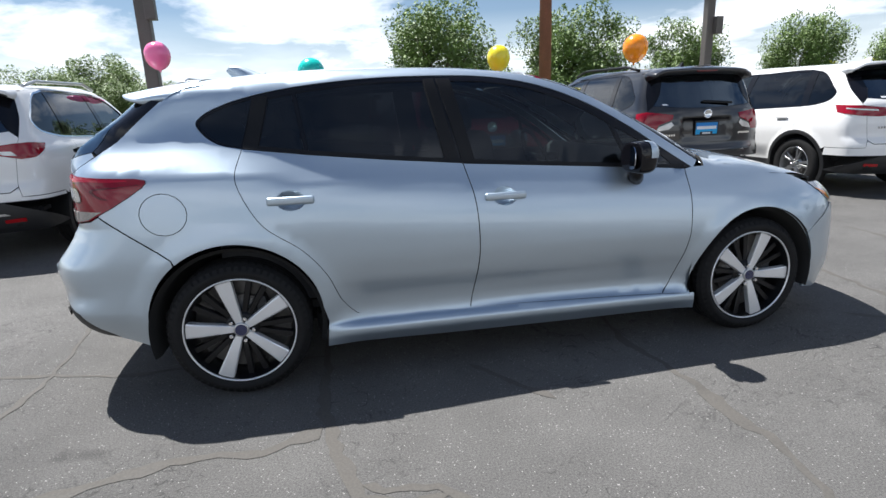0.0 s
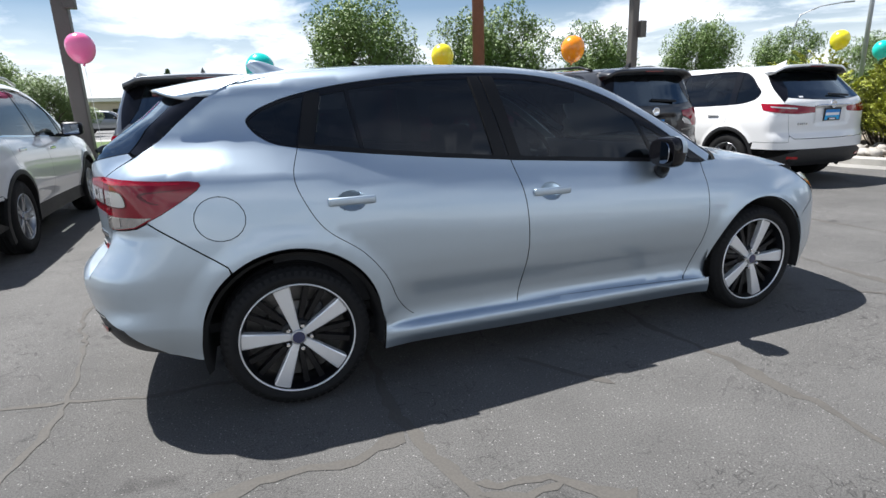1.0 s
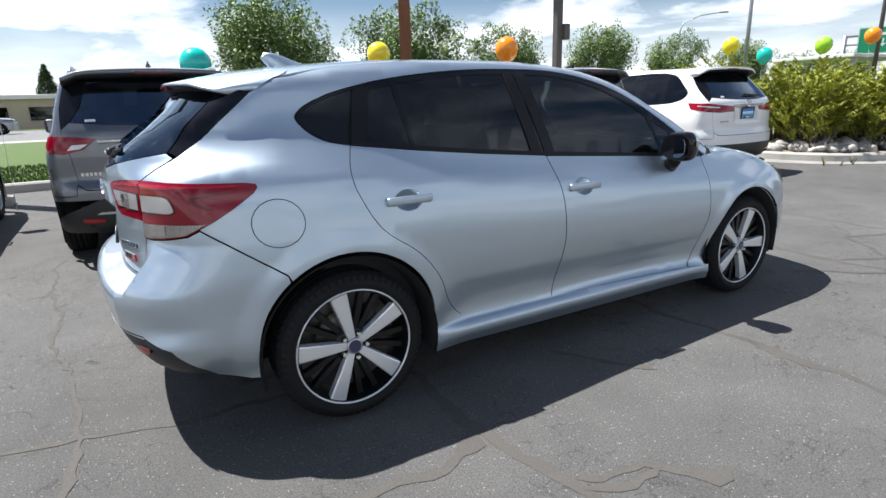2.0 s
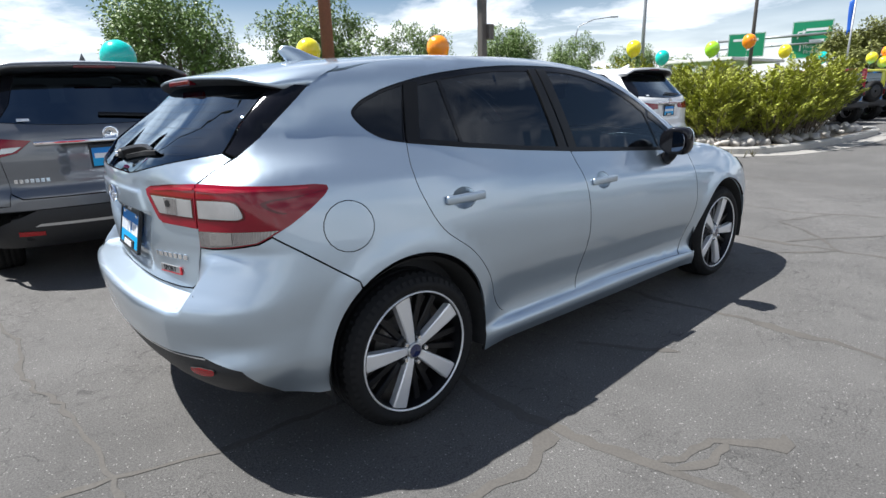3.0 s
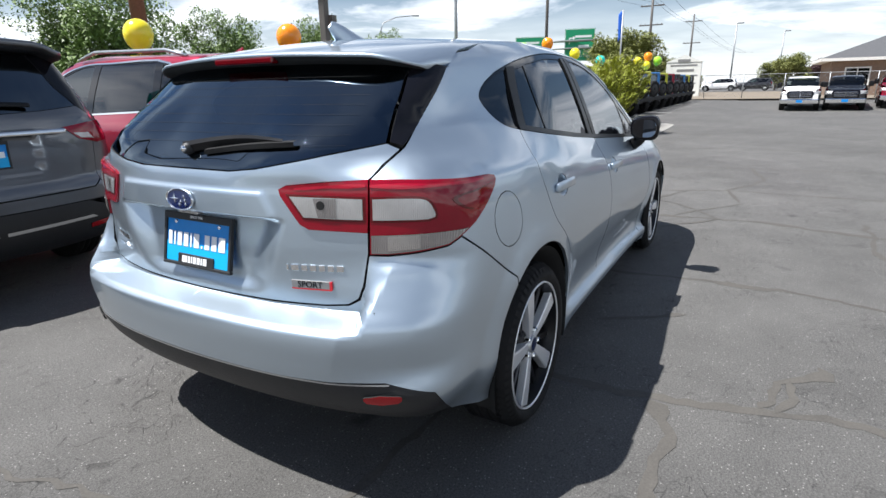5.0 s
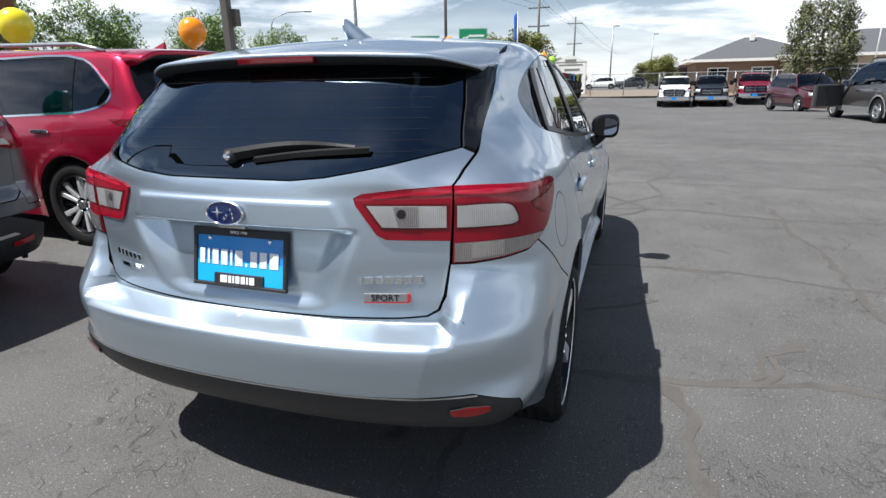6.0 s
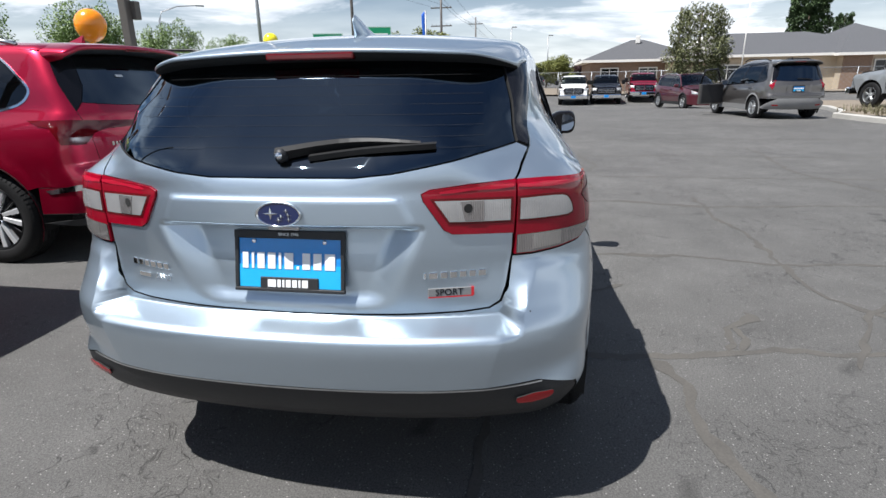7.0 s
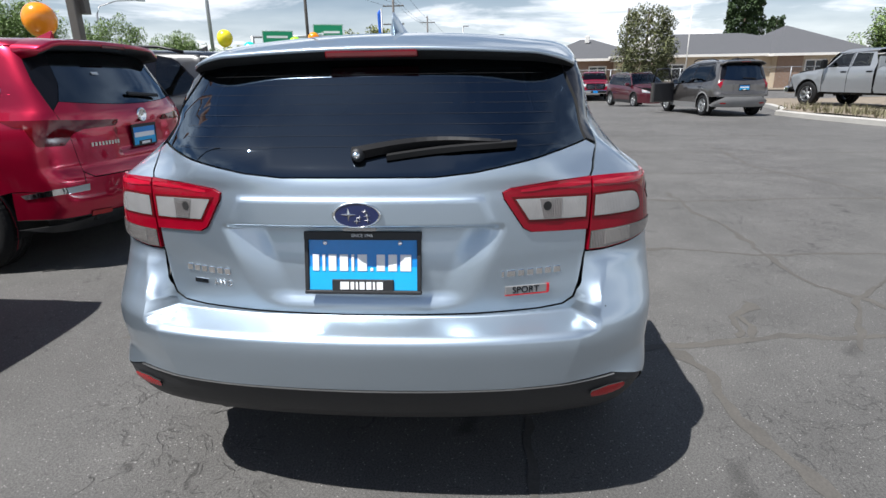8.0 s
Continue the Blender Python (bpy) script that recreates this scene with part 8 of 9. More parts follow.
def banner(x, y, h, label):
    t = thing("feather_banner", pose(x, y, 0), label, "banner")
    mesh_part("pole", *tube([(0, 0, 0), (0, 0, h)], 0.035, 8), M["pole_grey"], t)
    vs, fs = [], []
    for i in range(13):
        for j in range(5):
            s, q = i / 12, j / 4
            vs.append((0.04 * math.sin(6 * s + 3 * q), 0.04 + 0.16 * q * (1 - 0.2 * s), h - 0.1 - 1.25 * s + 0.06 * math.sin(5 * q)))
    for i in range(12):
        for j in range(4):
            fs.append((i * 5 + j, i * 5 + j + 1, (i + 1) * 5 + j + 1, (i + 1) * 5 + j))
    ob = mesh_part("cloth", vs, fs, M["banner_blue"], t, "blue banner cloth")
    md = ob.modifiers.new("thick", "SOLIDIFY")
    md.thickness = 0.006


bx, by = ray_xy(14.1, 28)
banner(bx, by, 4.65, "blue cloth banner on a thin pole")


def monument_sign(x, y, turn):
    t = thing("roadside_sign", pose(x, y, 0, 0, 0, turn) @ Matrix.Scale(0.84, 4), "cream roadside sign board with rows of lettering", "sign")
    bm = box_bm(0, 0, 1.88, 0.5, 3.7, 3.84, 0.05)
    part("sign_board", bm, M["sign_white"], t)
    vs = [(-0.3, -1.95, 3.8), (-0.3, 1.95, 3.8), (-0.3, 0, 4.6), (0.3, -1.95, 3.8), (0.3, 1.95, 3.8), (0.3, 0, 4.6)]
    mesh_part("sign_top", vs, [(0, 2, 1), (3, 4, 5), (0, 1, 4, 3), (1, 2, 5, 4), (2, 0, 3, 5)], M["sign_white"], t, smooth=False)
    for (yy, z, w_, h_) in ((0, 3.95, 1.3, 0.3), (0, 3.45, 2.8, 0.16), (-0.2, 2.9, 1.8, 0.26), (0, 2.35, 3.0, 0.14), (0, 1.95, 2.4, 0.14), (0, 1.5, 2.8, 0.12), (0, 1.15, 2.2, 0.12)):
        part("lettering_bar", box_bm(-0.31 if z > 3.8 else -0.26, yy, z, 0.02, w_, h_), M["plastic_grey"], t)


mx_, my_ = ray_xy(7.3, 58)
monument_sign(mx_, my_, 0)


def fence(p0, p1, n):
    t = thing("wire_fence", None, "galvanised chain-link fence along the lot's edge", "fence")
    p0, p1 = np.array(p0), np.array(p1)
    for i in range(n + 1):
        p = p0 + (p1 - p0) * i / n
        mesh_part("post", *tube([(p[0], p[1], 0), (p[0], p[1], 1.85)], 0.035, 6), M["pole_grey"], t)
    for z in (1.82,):
        mesh_part("rail", *tube([(p0[0], p0[1], z), (p1[0], p1[1], z)], 0.025, 6), M["pole_grey"], t)
    lots = []
    L = np.linalg.norm(p1 - p0)
    k = int(L / 0.35)
    for i in range(k):
        for sg in (0, 1):
            a = p0 + (p1 - p0) * (i / k)
            b = p0 + (p1 - p0) * min(1, (i + 5) / k)
            za, zb = (0.05, 1.8) if sg else (1.8, 0.05)
            lots.append(([(a[0], a[1], za), (a[0], a[1], za + 0.012), (b[0], b[1], zb + 0.012), (b[0], b[1], zb)], [(0, 1, 2, 3)]))
    ob = mesh_part("wire_mesh", *join(*lots), M["pole_grey"], t, smooth=False)
    ob["kind"] = "stuff"


fence((47, 2.5), (41, -44), 17)


# ---------------------------------------------------------------- the long low house
def hip_roof(name, x0, x1, y0, y1, z, rise, parent, over=0.6, gable=False):
    """A hipped roof with eaves, fascia and thickness; ridge along y."""
    x0, x1, y0, y1 = x0 - over, x1 + over, y0 - over, y1 + over
    xm, d = (x0 + x1) / 2, (x1 - x0) / 2
    d2 = min(d, (y1 - y0) / 2)
    e = 0.0 if gable else d2
    vs = [(x0, y0, z), (x1, y0, z), (x1, y1, z), (x0, y1, z), (xm, y0 + e, z + rise), (xm, y1 - d2 + 0.001, z + rise)]
    vs += [(a, b, c - 0.22) for a, b, c in vs[:4]]
    fs = [(3, 0, 4, 5), (1, 2, 5, 4), (0, 1, 4), (2, 3, 5), (0, 3, 9, 6), (1, 0, 6, 7), (2, 1, 7, 8), (3, 2, 8, 9), (6, 9, 8, 7)]
    fm = [0, 0, 1 if gable else 0, 0, 1, 1, 1, 1, 1]
    return mesh_part(name, vs, fs, None, parent, "grey shingled roof with pale fascia", False, mats=[M["shingle"], M["white_trim"]], face_mats=fm)


def house_window(parent, x, y, z, w, h):
    wn = part("window", box_bm(x, y, z, 0.06, w, h), M["glass"], parent, "dark window in a white frame")
    bm = bmesh.new()
    for s in (-1, 1):
        add_box(bm, x - 0.03, y + s * w / 2, z, 0.10, 0.10, h + 0.1)
        add_box(bm, x - 0.03, y, z + s * h / 2, 0.101, w + 0.1, 0.10)
    add_box(bm, x - 0.03, y, z, 0.10, 0.06, h)
    part("window_frame", bm, M["white_trim"], wn)


def build_house():
    h = thing("bungalow", None, "long low tan house with grey shingle roofs", "house")
    X = 51.0
    part("wall", box_bm(X + 7, -20.5, 1.5, 14, 15, 3.0), M["wall_tan"], h, "tan rendered wall")
    hip_roof("roof", X, X + 14, -34, -13, 3.1, 2.25, h)
    part("wall", box_bm(X + 6.5, -31.0, 1.5, 15, 8.2, 3.0), M["wall_tan"], h, "tan rendered wall")
    hip_roof("roof", X - 1, X + 14, -35.1, -26.9, 3.05, 2.9, h)
    part("wall", box_bm(X + 6, -9.9, 1.45, 9, 7.4, 2.9), M["brick_far"], h, "brown brick wall")
    hip_roof("roof", X + 1.5, X + 10.5, -16.2, -6.0, 2.95, 2.0, h)
    part("wall", box_bm(X - 1.06, -28.0, 1.45, 0.16, 2.2, 2.9), M["brick_far"], h, "brown brick pier")
    gv = [(X - 0.6, -12.6, 2.6), (X - 0.6, -16.4, 2.6), (X - 0.6, -16.4, 4.9), (X + 3, -12.6, 2.6), (X + 3, -16.4, 2.6), (X + 3, -16.4, 4.9)]
    mesh_part("gable", gv, [(0, 1, 2), (5, 4, 3), (0, 2, 5, 3), (1, 4, 5, 2), (0, 3, 4, 1)], M["white_trim"], h, "pale gable end", smooth=False)
    for y in (-18, -22.5):
        house_window(h, X - 0.05, y, 1.55, 2.2, 1.4)
    for y in (-30.2, -32.4):
        house_window(h, X - 1.05, y, 1.7, 1.7, 1.5)
    for y in (-8.0, -11.5):
        house_window(h, X + 1.45, y, 1.55, 1.6, 1.3)
    part("roof_vent", box_bm(X + 5, -11, 4.9, 0.4, 0.4, 0.7, 0.05), M["white_trim"], h)
    fp = thing("flagpole", pose(40, -15.46, 0), "thin white flagpole before the house", "flagpole")
    mesh_part("pole", *tube([(0, 0, 0), (0, 0, 7.0)], [0.05, 0.03], 8), M["white_trim"], fp)
    up = thing("utility_pole", pose(40, -11.0, 0), "dark timber service pole before the house", "utility pole")
    mesh_part("pole", *tube([(0, 0, 0), (0, 0, 6.0)], [0.11, 0.09], 10), M["pole_brown"], up)
    hh = thing("low_building", None, "long low tan building across the road", "building")
    part("wall", box_bm(-6, 66, 1.35, 22, 10, 2.7), M["wall_tan"], hh)
    part("roof", box_bm(-6, 66, 2.9, 23, 11, 0.4, 0.05), M["white_trim"], hh)
    for k in range(6):
        part("window", box_bm(-15 + k * 3.6, 60.95, 1.4, 2.0, 0.12, 1.2), M["glass"], hh)
    cp = thing("canopy_shelter", None, "white flat roof beyond the shrubs", "canopy")
    part("roof", box_bm(30, 11.5, 2.72, 7, 3.6, 0.16, 0.03), M["white_trim"], cp)
    for sx in (-3, 3):
        for sy in (-1.6, 1.6):
            part("post", box_bm(30 + sx, 11.5 + sy, 1.3, 0.2, 0.2, 2.6), M["pole_grey"], cp)


build_house()


# ---------------------------------------------------------------- balloons
def balloon_mat(n, c):
    m = material(n, c, rough=0.22, var=0.04, coat=0.3, spec=0.5)
    b = m.node_tree.nodes["Principled BSDF"]
    b.inputs["Subsurface Weight"].default_value = 0.35
    b.inputs["Subsurface Radius"].default_value = (0.2, 0.2, 0.2)
    return m


BAL = {"pink": balloon_mat("pink_latex", (0.88, 0.19, 0.40)), "teal": balloon_mat("teal_latex", (0.02, 0.58, 0.50)), "yellow": balloon_mat("yellow_latex", (0.88, 0.75, 0.03)),
       "orange": balloon_mat("orange_latex", (0.95, 0.30, 0.01)), "lime": balloon_mat("lime_latex", (0.38, 0.75, 0.04))}


def balloon(x, y, z, d, col, tilt=12):
    t = thing("balloon", pose(x, y, z, tilt, 0, 0), col + " party balloon floating on its string", "balloon", "balloons over the lot")
    r = d / 2
    prof = [(0.0005, r * 1.02)]
    for k in range(1, 18):
        a = math.pi * k / 18
        prof.append((r * math.sin(a) * (1 - 0.05 * (1 - math.cos(a)) / 2), r * math.cos(a) * (1.02 if math.cos(a) > 0 else 1.17)))
    prof += [(r * 0.10, -r * 1.19), (r * 0.05, -r * 1.22), (r * 0.13, -r * 1.30), (0.0005, -r * 1.30)]
    mesh_part("skin", *lathe(prof[::-1], 28, axis="z"), BAL[col], t, col + " latex skin")
    mesh_part("string", *tube([(0, 0, -r * 1.25), (0.03, 0.04 - 0.5 * z * math.sin(radians(tilt)), -0.5 * z), (0, -z * math.sin(radians(tilt)), -z * math.cos(radians(tilt)))], 0.003, 4), M["white_ink"], t)


for spec in ((-3.42, 6.6, 2.27, 0.40, "pink", 8), (-1.02, 5.25, 1.86, 0.40, "teal", 8), (2.48, 7.2, 2.19, 0.45, "yellow", 8), (4.8, 6.25, 2.24, 0.46, "orange", 8),
             (14.8, 8.0, 2.68, 0.50, "yellow", 12), (16.5, 7.9, 2.42, 0.48, "teal", 12), (17.0, 6.4, 2.60, 0.48, "lime", 12), (21.7, 7.1, 3.1, 0.52, "orange", 12),
             (23.3, 6.3, 2.7, 0.5, "yellow", 12), (26.9, 6.0, 2.5, 0.5, "teal", 12), (25.0, 3.75, 2.30, 0.40, "yellow", 12), (25.3, 3.35, 2.52, 0.40, "orange", 12),
             (25.5, 2.95, 2.32, 0.40, "lime", 12), (25.2, 3.4, 2.12, 0.40, "yellow", 12)):
    balloon(*spec)

# ---------------------------------------------------------------- far vehicles
def open_door(car, sh, c, angle):
    """A driver's door swung open on its front hinge."""
    xf, xb = c["wb"] / 2 - 0.42, -0.22
    hinge = (xf, c["width"] / 2 - 0.03, 0)
    bm = bmesh.new()
    L = xf - xb
    add_box(bm, -L / 2, 0, 0.68, L, 0.10, 0.66, 0.03)
    dr = part("open_door", bm, c["paint"], car, "driver's door standing open")
    dr.matrix_local = pose(*hinge, 0, 0, -angle)
    part("door_lining", box_bm(-L / 2, -0.06, 0.68, L - 0.08, 0.03, 0.58, 0.01), M["cabin"], dr)
    fr = tube([(-L + 0.03, 0, 1.0), (-L + 0.06, -0.10, 1.44), (-L * 0.45, -0.12, 1.46), (-0.12, -0.02, 1.0)], 0.034, 8)
    mesh_part("window_frame", *fr, M["satin_black"], dr)
    return dr


def stand(x, y, turn):
    return pose(x, y, float(ground_z(x, y)), 0, 0, turn)


wagon_m = stand(17.1, -8.4, 6) @ Matrix.Scale(1.05, 4)
wagon, vsh = build_estate(WAGON, wagon_m, "warm grey hatchback wagon with its driver's door open", name="wagon_car", fine=False)
open_door(wagon, vsh, WAGON, 62)
build_estate(BIG_SUV, stand(28.4, -9.0, 191), "maroon SUV facing the camera path", name="suv_car", fine=False)
build_estate(dict(FAMILY_SUV, paint=M["lightgrey_paint"], handle=M["lightgrey_paint"], plate=False), pose(-10.4, 46.5, 0.02, 0, 0, 0), "silver SUV on the road beyond the verge", name="suv_car", fine=False)
build_estate(dict(FAMILY_SUV, paint=M["lightgrey_paint"], handle=M["lightgrey_paint"]), stand(25.0, -12.0, 180), "pale grey SUV parked beyond the wagon", name="suv_car", fine=False)
build_estate(dict(TALL_SUV, paint=M["black_paint"]), pose(88, -0.6, 0.06, 0, 0, 88), "dark SUV beyond the fence", name="suv_car", fine=False)


build_estate(dict(BIG_SUV, paint=M["white_paint"], handle=M["white_paint"], mirror=M["white_paint"], length=5.6, wb=3.3), pose(88, 3.9, 0.06, 0, 0, 88), "long white SUV beyond the fence", name="suv_car", fine=False)


def build_pickup(m, paint, label, lift=0.0, fine=False):
    """A crew-cab pickup: cab, bed, glass, grille, wheels."""
    t = thing("pickup_truck", m, label, "pickup truck")
    top_c = curve_of([(-3.0, 1.36), (-0.78, 1.36), (-0.74, 1.40), (-0.62, 1.86), (-0.4, 1.93), (0.5, 1.95), (0.95, 1.86), (1.45, 1.38), (1.6, 1.32), (2.6, 1.22), (2.9, 1.0)])
    ins = curve_of([(-0.9, 0.04), (-0.3, 0.0), (-0.1, 0.012), (0.0, 0.03), (0.1, 0.075), (0.35, 0.14), (0.5, 0.19), (0.7, 0.3)])
    side = lambda x, z: 1.0 - ins(z - 1.28) - 0.03 * smooth(2.2, 2.9, x) + 0.02 * smooth(0.62, 0.5, np.hypot(x - 1.9, z - 0.45)) + 0.02 * smooth(0.62, 0.5, np.hypot(x + 1.9, z - 0.45))
    sh = Shell(side, lambda y, z: -2.95 + 0.03 * y ** 2 + 0 * z, lambda y, z: 2.92 - 0.10 * y ** 2 - 0.3 * np.maximum(z - 1.05, 0), lambda x, y: top_c(x) - 0.04 * y ** 2, -2.2, 2.2, 0.08, 0.12, 0.08)
    S, T = sh.S, sh.T
    st, R = 0.12, 0.43

    def P(nm, o, mat=None, **kw):
        kw.setdefault("gap", 0.002); kw.setdefault("mirror", True); kw.setdefault("step", st); kw.setdefault("edge", 0.1)
        return sh.panel(nm, o, mat or paint, t, **kw)
    ra, fa = arc(-1.9, R, 0.52, 180, 0, 16), arc(1.9, R, 0.52, 180, 0, 16)
    P("bed_side", [S(-2.9, 0.62), S(-2.45, 0.55)] + [S(*p) for p in ra] + [(-1.35, 0.5), (-0.80, 0.5), (-0.80, 1.335), S(-2.9, 1.335)])
    g1 = [(-0.45, 1.36), (-0.40, 1.76), (0.20, 1.79), (0.24, 1.35)]
    g2 = [(0.34, 1.35), (0.32, 1.79), (0.78, 1.76), (1.22, 1.34)]
    P("rear_door", [(-0.72, 0.5), (0.28, 0.5), (0.27, 1.82), (-0.5, 1.80), (-0.68, 1.45)], holes=[g1])
    P("front_door", [(0.29, 0.5), (1.28, 0.5), (1.30, 1.31), (0.86, 1.77), (0.30, 1.82)], holes=[g2])
    for g_ in (g1, g2):
        P("side_window", g_, M["glass_front"], off=-0.006, gap=-0.001, lip=0)
    P("front_wing", [(1.30, 0.5), (1.37, 0.5)] + [S(*p) for p in fa] + [S(2.55, 0.6), S(2.75, 1.10), S(2.0, 1.22), (1.32, 1.30)])
    sh.panel("tailgate", [T(-0.85, 0.66), T(0.85, 0.66), T(0.85, 1.33), T(-0.85, 1.33)], paint, t, gap=0.002, step=0.2)
    P("tail_lamp", [T(-0.97, 0.9), T(-0.86, 0.9), T(-0.86, 1.3), T(-0.97, 1.3)], M["red_lens"], off=0.004)
    sh.panel("grille", [sh.N(-0.60, 0.72), sh.N(-0.58, 1.12), sh.N(-0.02, 1.14), sh.N(-0.02, 0.72)], M["gloss_black"], t, gap=0.0, off=0.01, mirror=True, step=0.2)
    for z in (0.82, 0.92, 1.02):
        part("grille_bar", box_bm(2.925, 0, z, 0.02, 1.1, 0.03, 0.008), M["chrome"], t)
    P("headlamp", [sh.N(-0.62, 0.90), sh.N(-0.62, 1.10), S(2.72, 1.10), S(2.76, 0.90)], M["clear_lens"], off=0.006)
    bmp = part("front_bumper", box_bm(2.95, 0, 0.56, 0.22, 1.9, 0.26, 0.05, 2), M["chrome"], t, "bright front bumper")
    part("front_panel", box_bm(2.80, 0, 0.80, 0.16, 1.78, 0.30, 0.04), paint, t)
    part("rear_bumper", box_bm(-3.0, 0, 0.58, 0.2, 1.8, 0.2, 0.04), M["chrome"], t)
    part("licence_board", box_bm(3.07, 0, 0.56, 0.01, 0.31, 0.15), M["plate_blue"], t, "blue dealer board")
    sh.panel("bonnet", [(1.42, -0.88), (2.3, -0.88), (2.78, -0.7), (2.82, 0.7), (2.3, 0.88), (1.42, 0.88)][::1], paint, t, top=True, step=0.2, gap=0.002)
    sh.panel("cab_roof", [(-0.55, -0.78), (0.92, -0.80), (0.98, 0), (0.92, 0.80), (-0.55, 0.78)], paint, t, top=True, step=0.2)
    sh.panel("windscreen", [(0.93, -0.78), (1.40, -0.82), (1.44, 0.0), (1.40, 0.82), (0.93, 0.78), (1.0, 0)], M["glass_front"], t, top=True, step=0.2)
    part("cab_back", box_bm(-0.66, 0, 1.1, 0.06, 1.7, 1.1, 0.02), paint, t)
    part("rear_window", box_bm(-0.67, 0, 1.58, 0.06, 1.3, 0.30, 0.03), M["glass"], t)
    part("bed_floor", box_bm(-1.85, 0, 0.80, 2.1, 1.86, 0.08), M["plastic"], t)
    part("chassis", box_bm(0, 0, 0.50, 5.4, 1.5, 0.16, 0.02), M["well"], t)
    part("seat_row", box_bm(0.2, 0, 1.05, 0.5, 1.5, 0.8, 0.1), M["cabin"], t)
    for sg in (-1, 1):
        mr = part("wing_mirror", box_bm(1.15, sg * 1.16, 1.46, 0.12, 0.24, 0.30, 0.05), M["satin_black"], t)
        for hx in (-0.52, 0.46):
            part("door_handle", box_bm(hx, sg * 0.99, 1.18, 0.22, 0.03, 0.05, 0.01), M["satin_black"], t)
        for x in (-1.9, 1.9):
            wheel_unit(t, (x, sg * 0.86, R), R, 0.26, 0.27, ALLOY_WHEEL, sg, detail=False)
            vs, fs = lathe([(0.535, -0.13), (0.51, 0.15), (0.05, 0.15)], 24, start=-0.25, turn=math.pi + 0.5)
            mesh_part("wheel_well", [(v[0] + x, sg * (0.84 - v[1]), v[2] + R) for v in vs], fs, M["well"], t)
    return t


PICK = build_pickup(pose(16.9, -13.9, 0.15, 0, 0, 14), M["lightgrey_paint"], "large grey crew-cab pickup behind the kerb")
build_pickup(stand(38.0, -3.7, 176), M["white_paint"], "white pickup truck facing the lot")
build_pickup(stand(38.5, -5.95, 175), M["black_paint"], "black pickup truck facing the lot")
build_pickup(stand(40.0, -8.75, 173), M["red_paint"], "red pickup truck facing the lot")


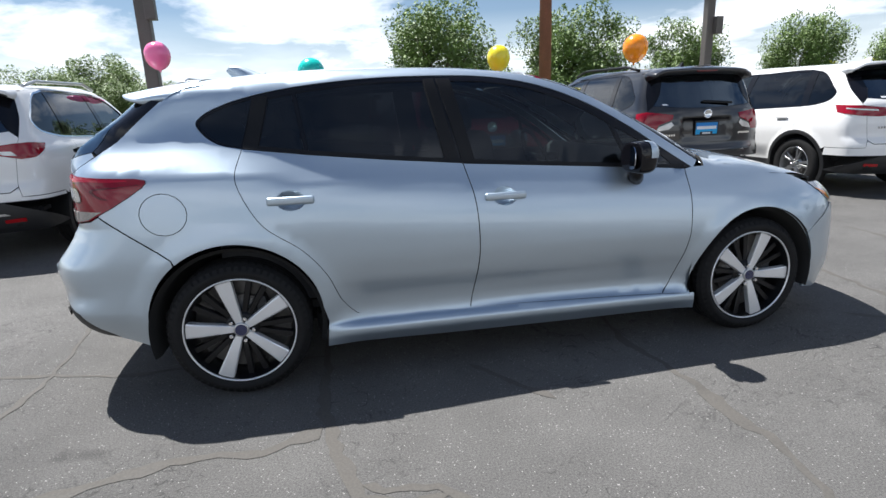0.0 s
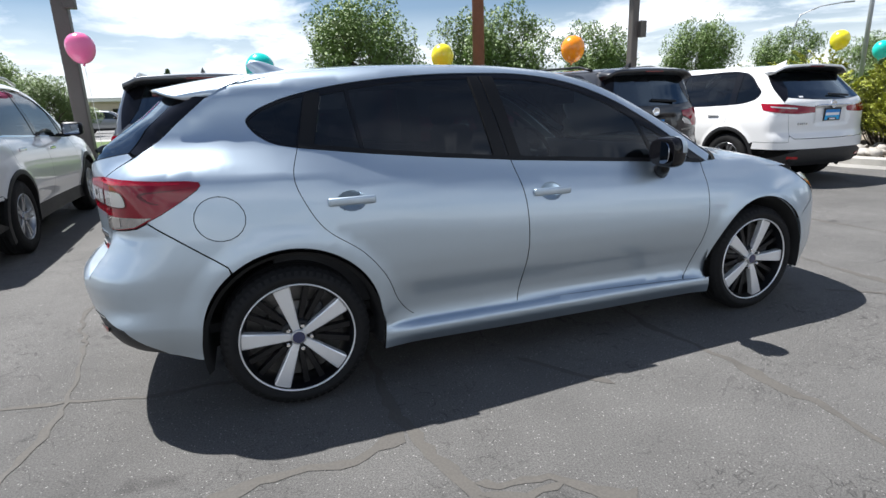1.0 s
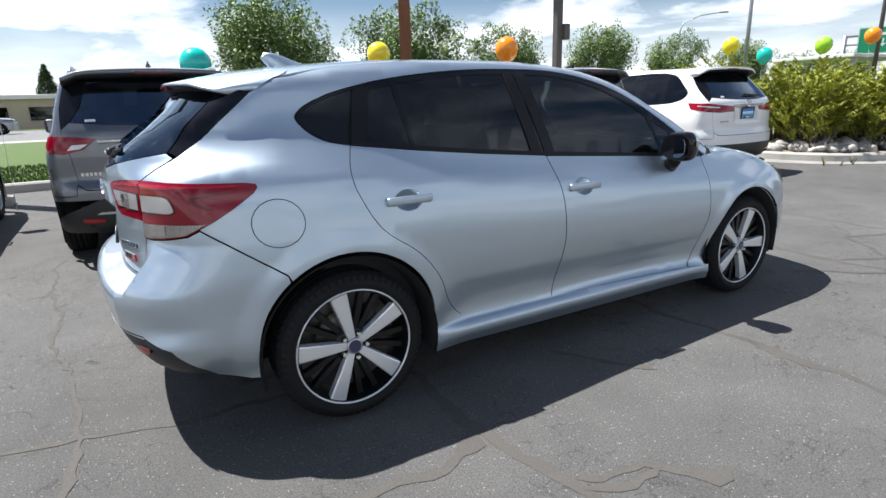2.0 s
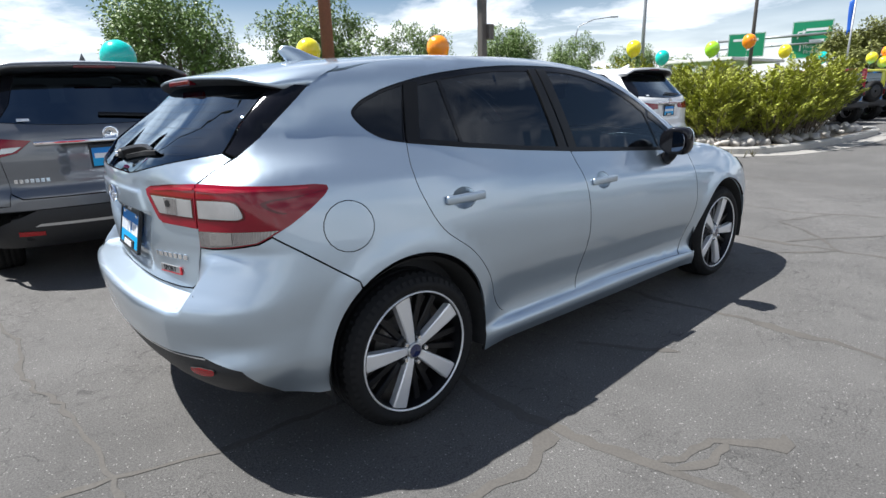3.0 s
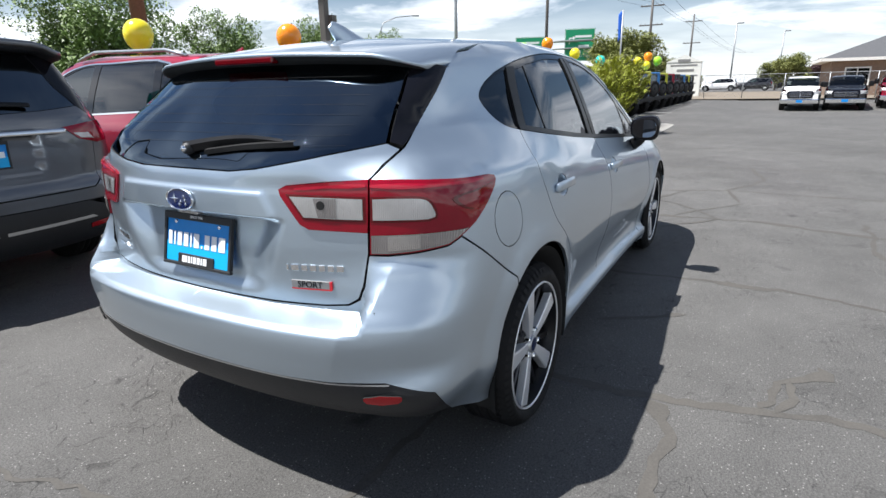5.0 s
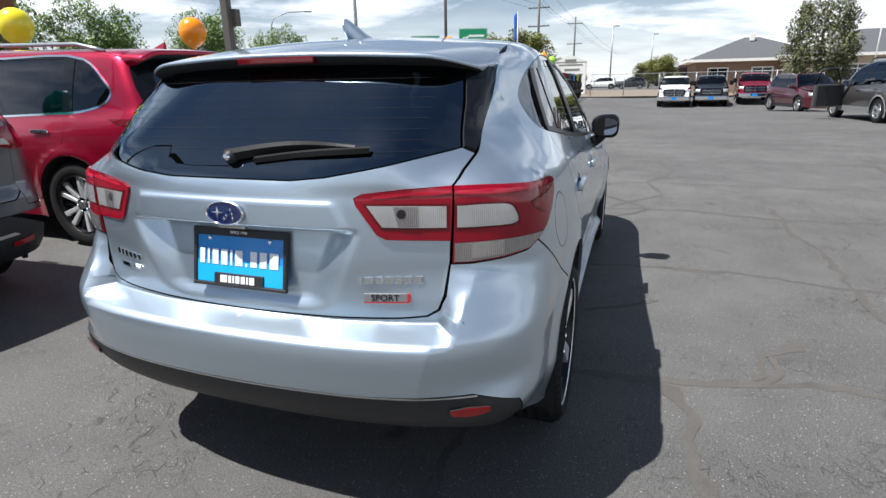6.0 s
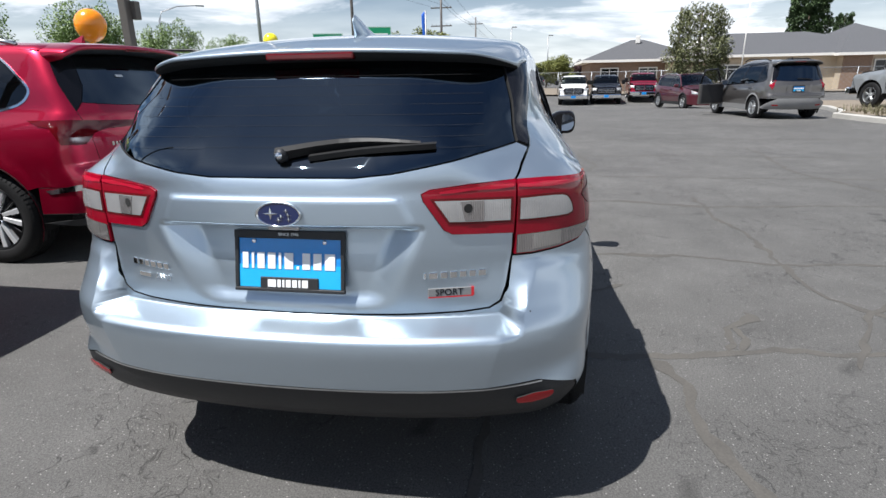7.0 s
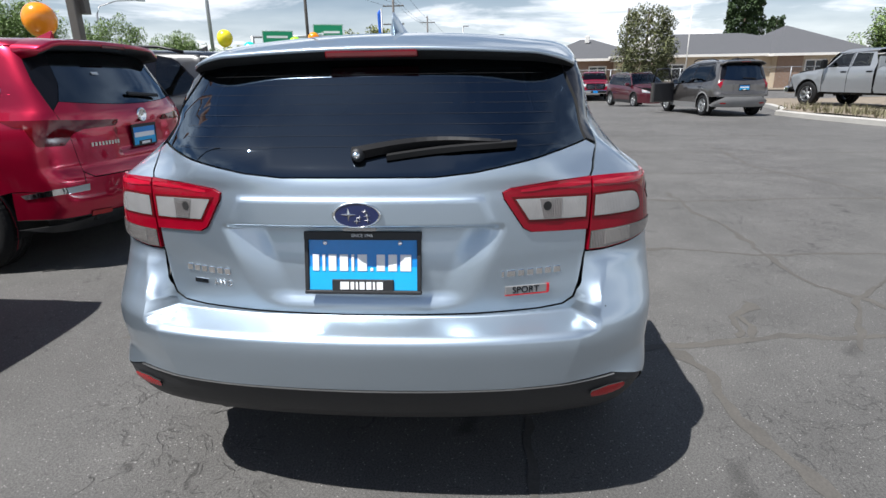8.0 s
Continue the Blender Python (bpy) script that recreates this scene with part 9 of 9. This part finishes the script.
def build_off_roader(m, paint, roof, label):
    """A lifted upright off-roader: tub, hard top, flares, bumpers, big tyres."""
    t = thing("off_roader", m, label, "car", "off-roaders parked in a row")
    bm = box_bm(-0.2, 0, 1.06, 3.0, 1.62, 0.60, 0.06, 3)
    add_box(bm, 1.55, 0, 1.08, 1.0, 1.40, 0.50, 0.08, 3)
    part("tub", bm, paint, t, angle=50)
    bm = bmesh.new()
    add_box(bm, -0.75, 0, 1.95, 1.96, 1.54, 0.10, 0.045, 3)
    for s in (-1, 1):
        for x in (-1.66, -0.7, 0.16):
            add_box(bm, x, s * 0.75, 1.63, 0.12, 0.06, 0.62, 0.02)
        add_box(bm, -1.67, s * 0.66, 1.63, 0.06, 0.20, 0.60, 0.015)
    add_box(bm, -1.672, 0, 1.38, 0.06, 1.48, 0.08, 0.01)
    part("hard_top", bm, roof, t)
    for s in (-1, 1):
        part("side_window", box_bm(-0.75, s * 0.74, 1.63, 1.9, 0.02, 0.50), M["glass"], t)
        for x in (-1.2, 1.35):
            vs, fs = lathe([(0.50, -0.16), (0.52, -0.14), (0.52, 0.12)], 14, start=0.15, turn=math.pi - 0.3)
            mesh_part("wing_flare", [(v[0] + x, s * (0.84 - v[1]), v[2] + 0.47) for v in vs], fs, M["plastic"], t)
            wheel_unit(t, (x, s * 0.82, 0.455), 0.455, 0.23, 0.31, ALLOY_WHEEL, s, detail=False)
        lamp = part("tail_lamp", box_bm(-1.735, s * 0.70, 1.14, 0.08, 0.17, 0.26, 0.02), M["satin_black"], t, "dark tail lamp")
        part("lens", box_bm(-1.778, s * 0.70, 1.14, 0.012, 0.11, 0.19, 0.01), M["dark_red"], lamp)
    part("rear_window", box_bm(-1.685, 0, 1.64, 0.03, 1.14, 0.44, 0.02), M["glass_rear"], t)
    spare = mesh_part("spare_wheel", *lathe([(0.05, -0.10), (0.24, -0.12), (0.25, -0.10), (0.25, 0.0)], 24, axis="x", centre=(-1.93, 0.05, 1.16)), M["plastic"], t, "spare wheel on the tailgate")
    mesh_part("tyre", *lathe([(0.25, -0.10), (0.30, -0.13), (0.38, -0.12), (0.41, -0.07), (0.41, 0.08), (0.37, 0.13), (0.25, 0.13)], 28, axis="x", centre=(-1.93, 0.05, 1.16)), M["rubber"], spare)
    part("spare_bracket", box_bm(-1.79, 0.05, 1.16, 0.14, 0.30, 0.30, 0.02), M["plastic"], spare)
    part("plate", box_bm(-1.725, -0.55, 0.93, 0.01, 0.30, 0.15, 0.004), M["plate_blue"], t, "blue dealer board")
    part("windscreen", box_bm(0, 0, 0, 0.04, 1.40, 0.60, 0.02, m=pose(0.42, 0, 1.62, 0, -22, 0)), M["clear_glass"], t)
    part("rear_bumper", box_bm(-1.82, 0, 0.70, 0.22, 1.66, 0.20, 0.04), M["plastic"], t)
    part("bonnet_grille", box_bm(2.08, 0, 1.06, 0.06, 1.2, 0.40, 0.02), M["plastic"], t)
    part("chassis", box_bm(0, 0, 0.62, 3.4, 1.0, 0.2), M["well"], t)
    return t


JC = [("lightgrey_paint", "red_paint", "grey and red"), ("grey_paint", "yellow_paint", "dark grey, yellow-topped"), ("lightgrey_paint", "blue_paint", "grey, blue-topped"), ("yellow_paint", "yellow_paint", "lime yellow"),
      ("red_paint", "red_paint", "bright red"), ("yellow_paint", "black_paint", "yellow"), ("blue_paint", "blue_paint", "bright blue"), ("yellow_paint", "yellow_paint", "yellow-green"), ("black_paint", "black_paint", "black")]
for k, (p_, r_, w_) in enumerate(JC):
    build_off_roader(pose(20.4 + 2.55 * k, 2.75 + 1.70, 0, 0, 0, 64) @ Matrix.Scale(0.90, 4), M[p_], M[r_], w_ + " lifted off-roader on big black tyres in its bay")
for k in range(11):
    ob = mesh_part("bay_line", [(18.7 + 2.55 * k, 1.9, 0.006), (18.82 + 2.55 * k, 1.9, 0.006), (21.2 + 2.55 * k, 7.2, 0.006), (21.08 + 2.55 * k, 7.2, 0.006)], [(0, 1, 2, 3)], M["paintline"], smooth=False)
    tagged(ob, "worn white painted bay line on the asphalt", "road marking", "bay lines", "structure")
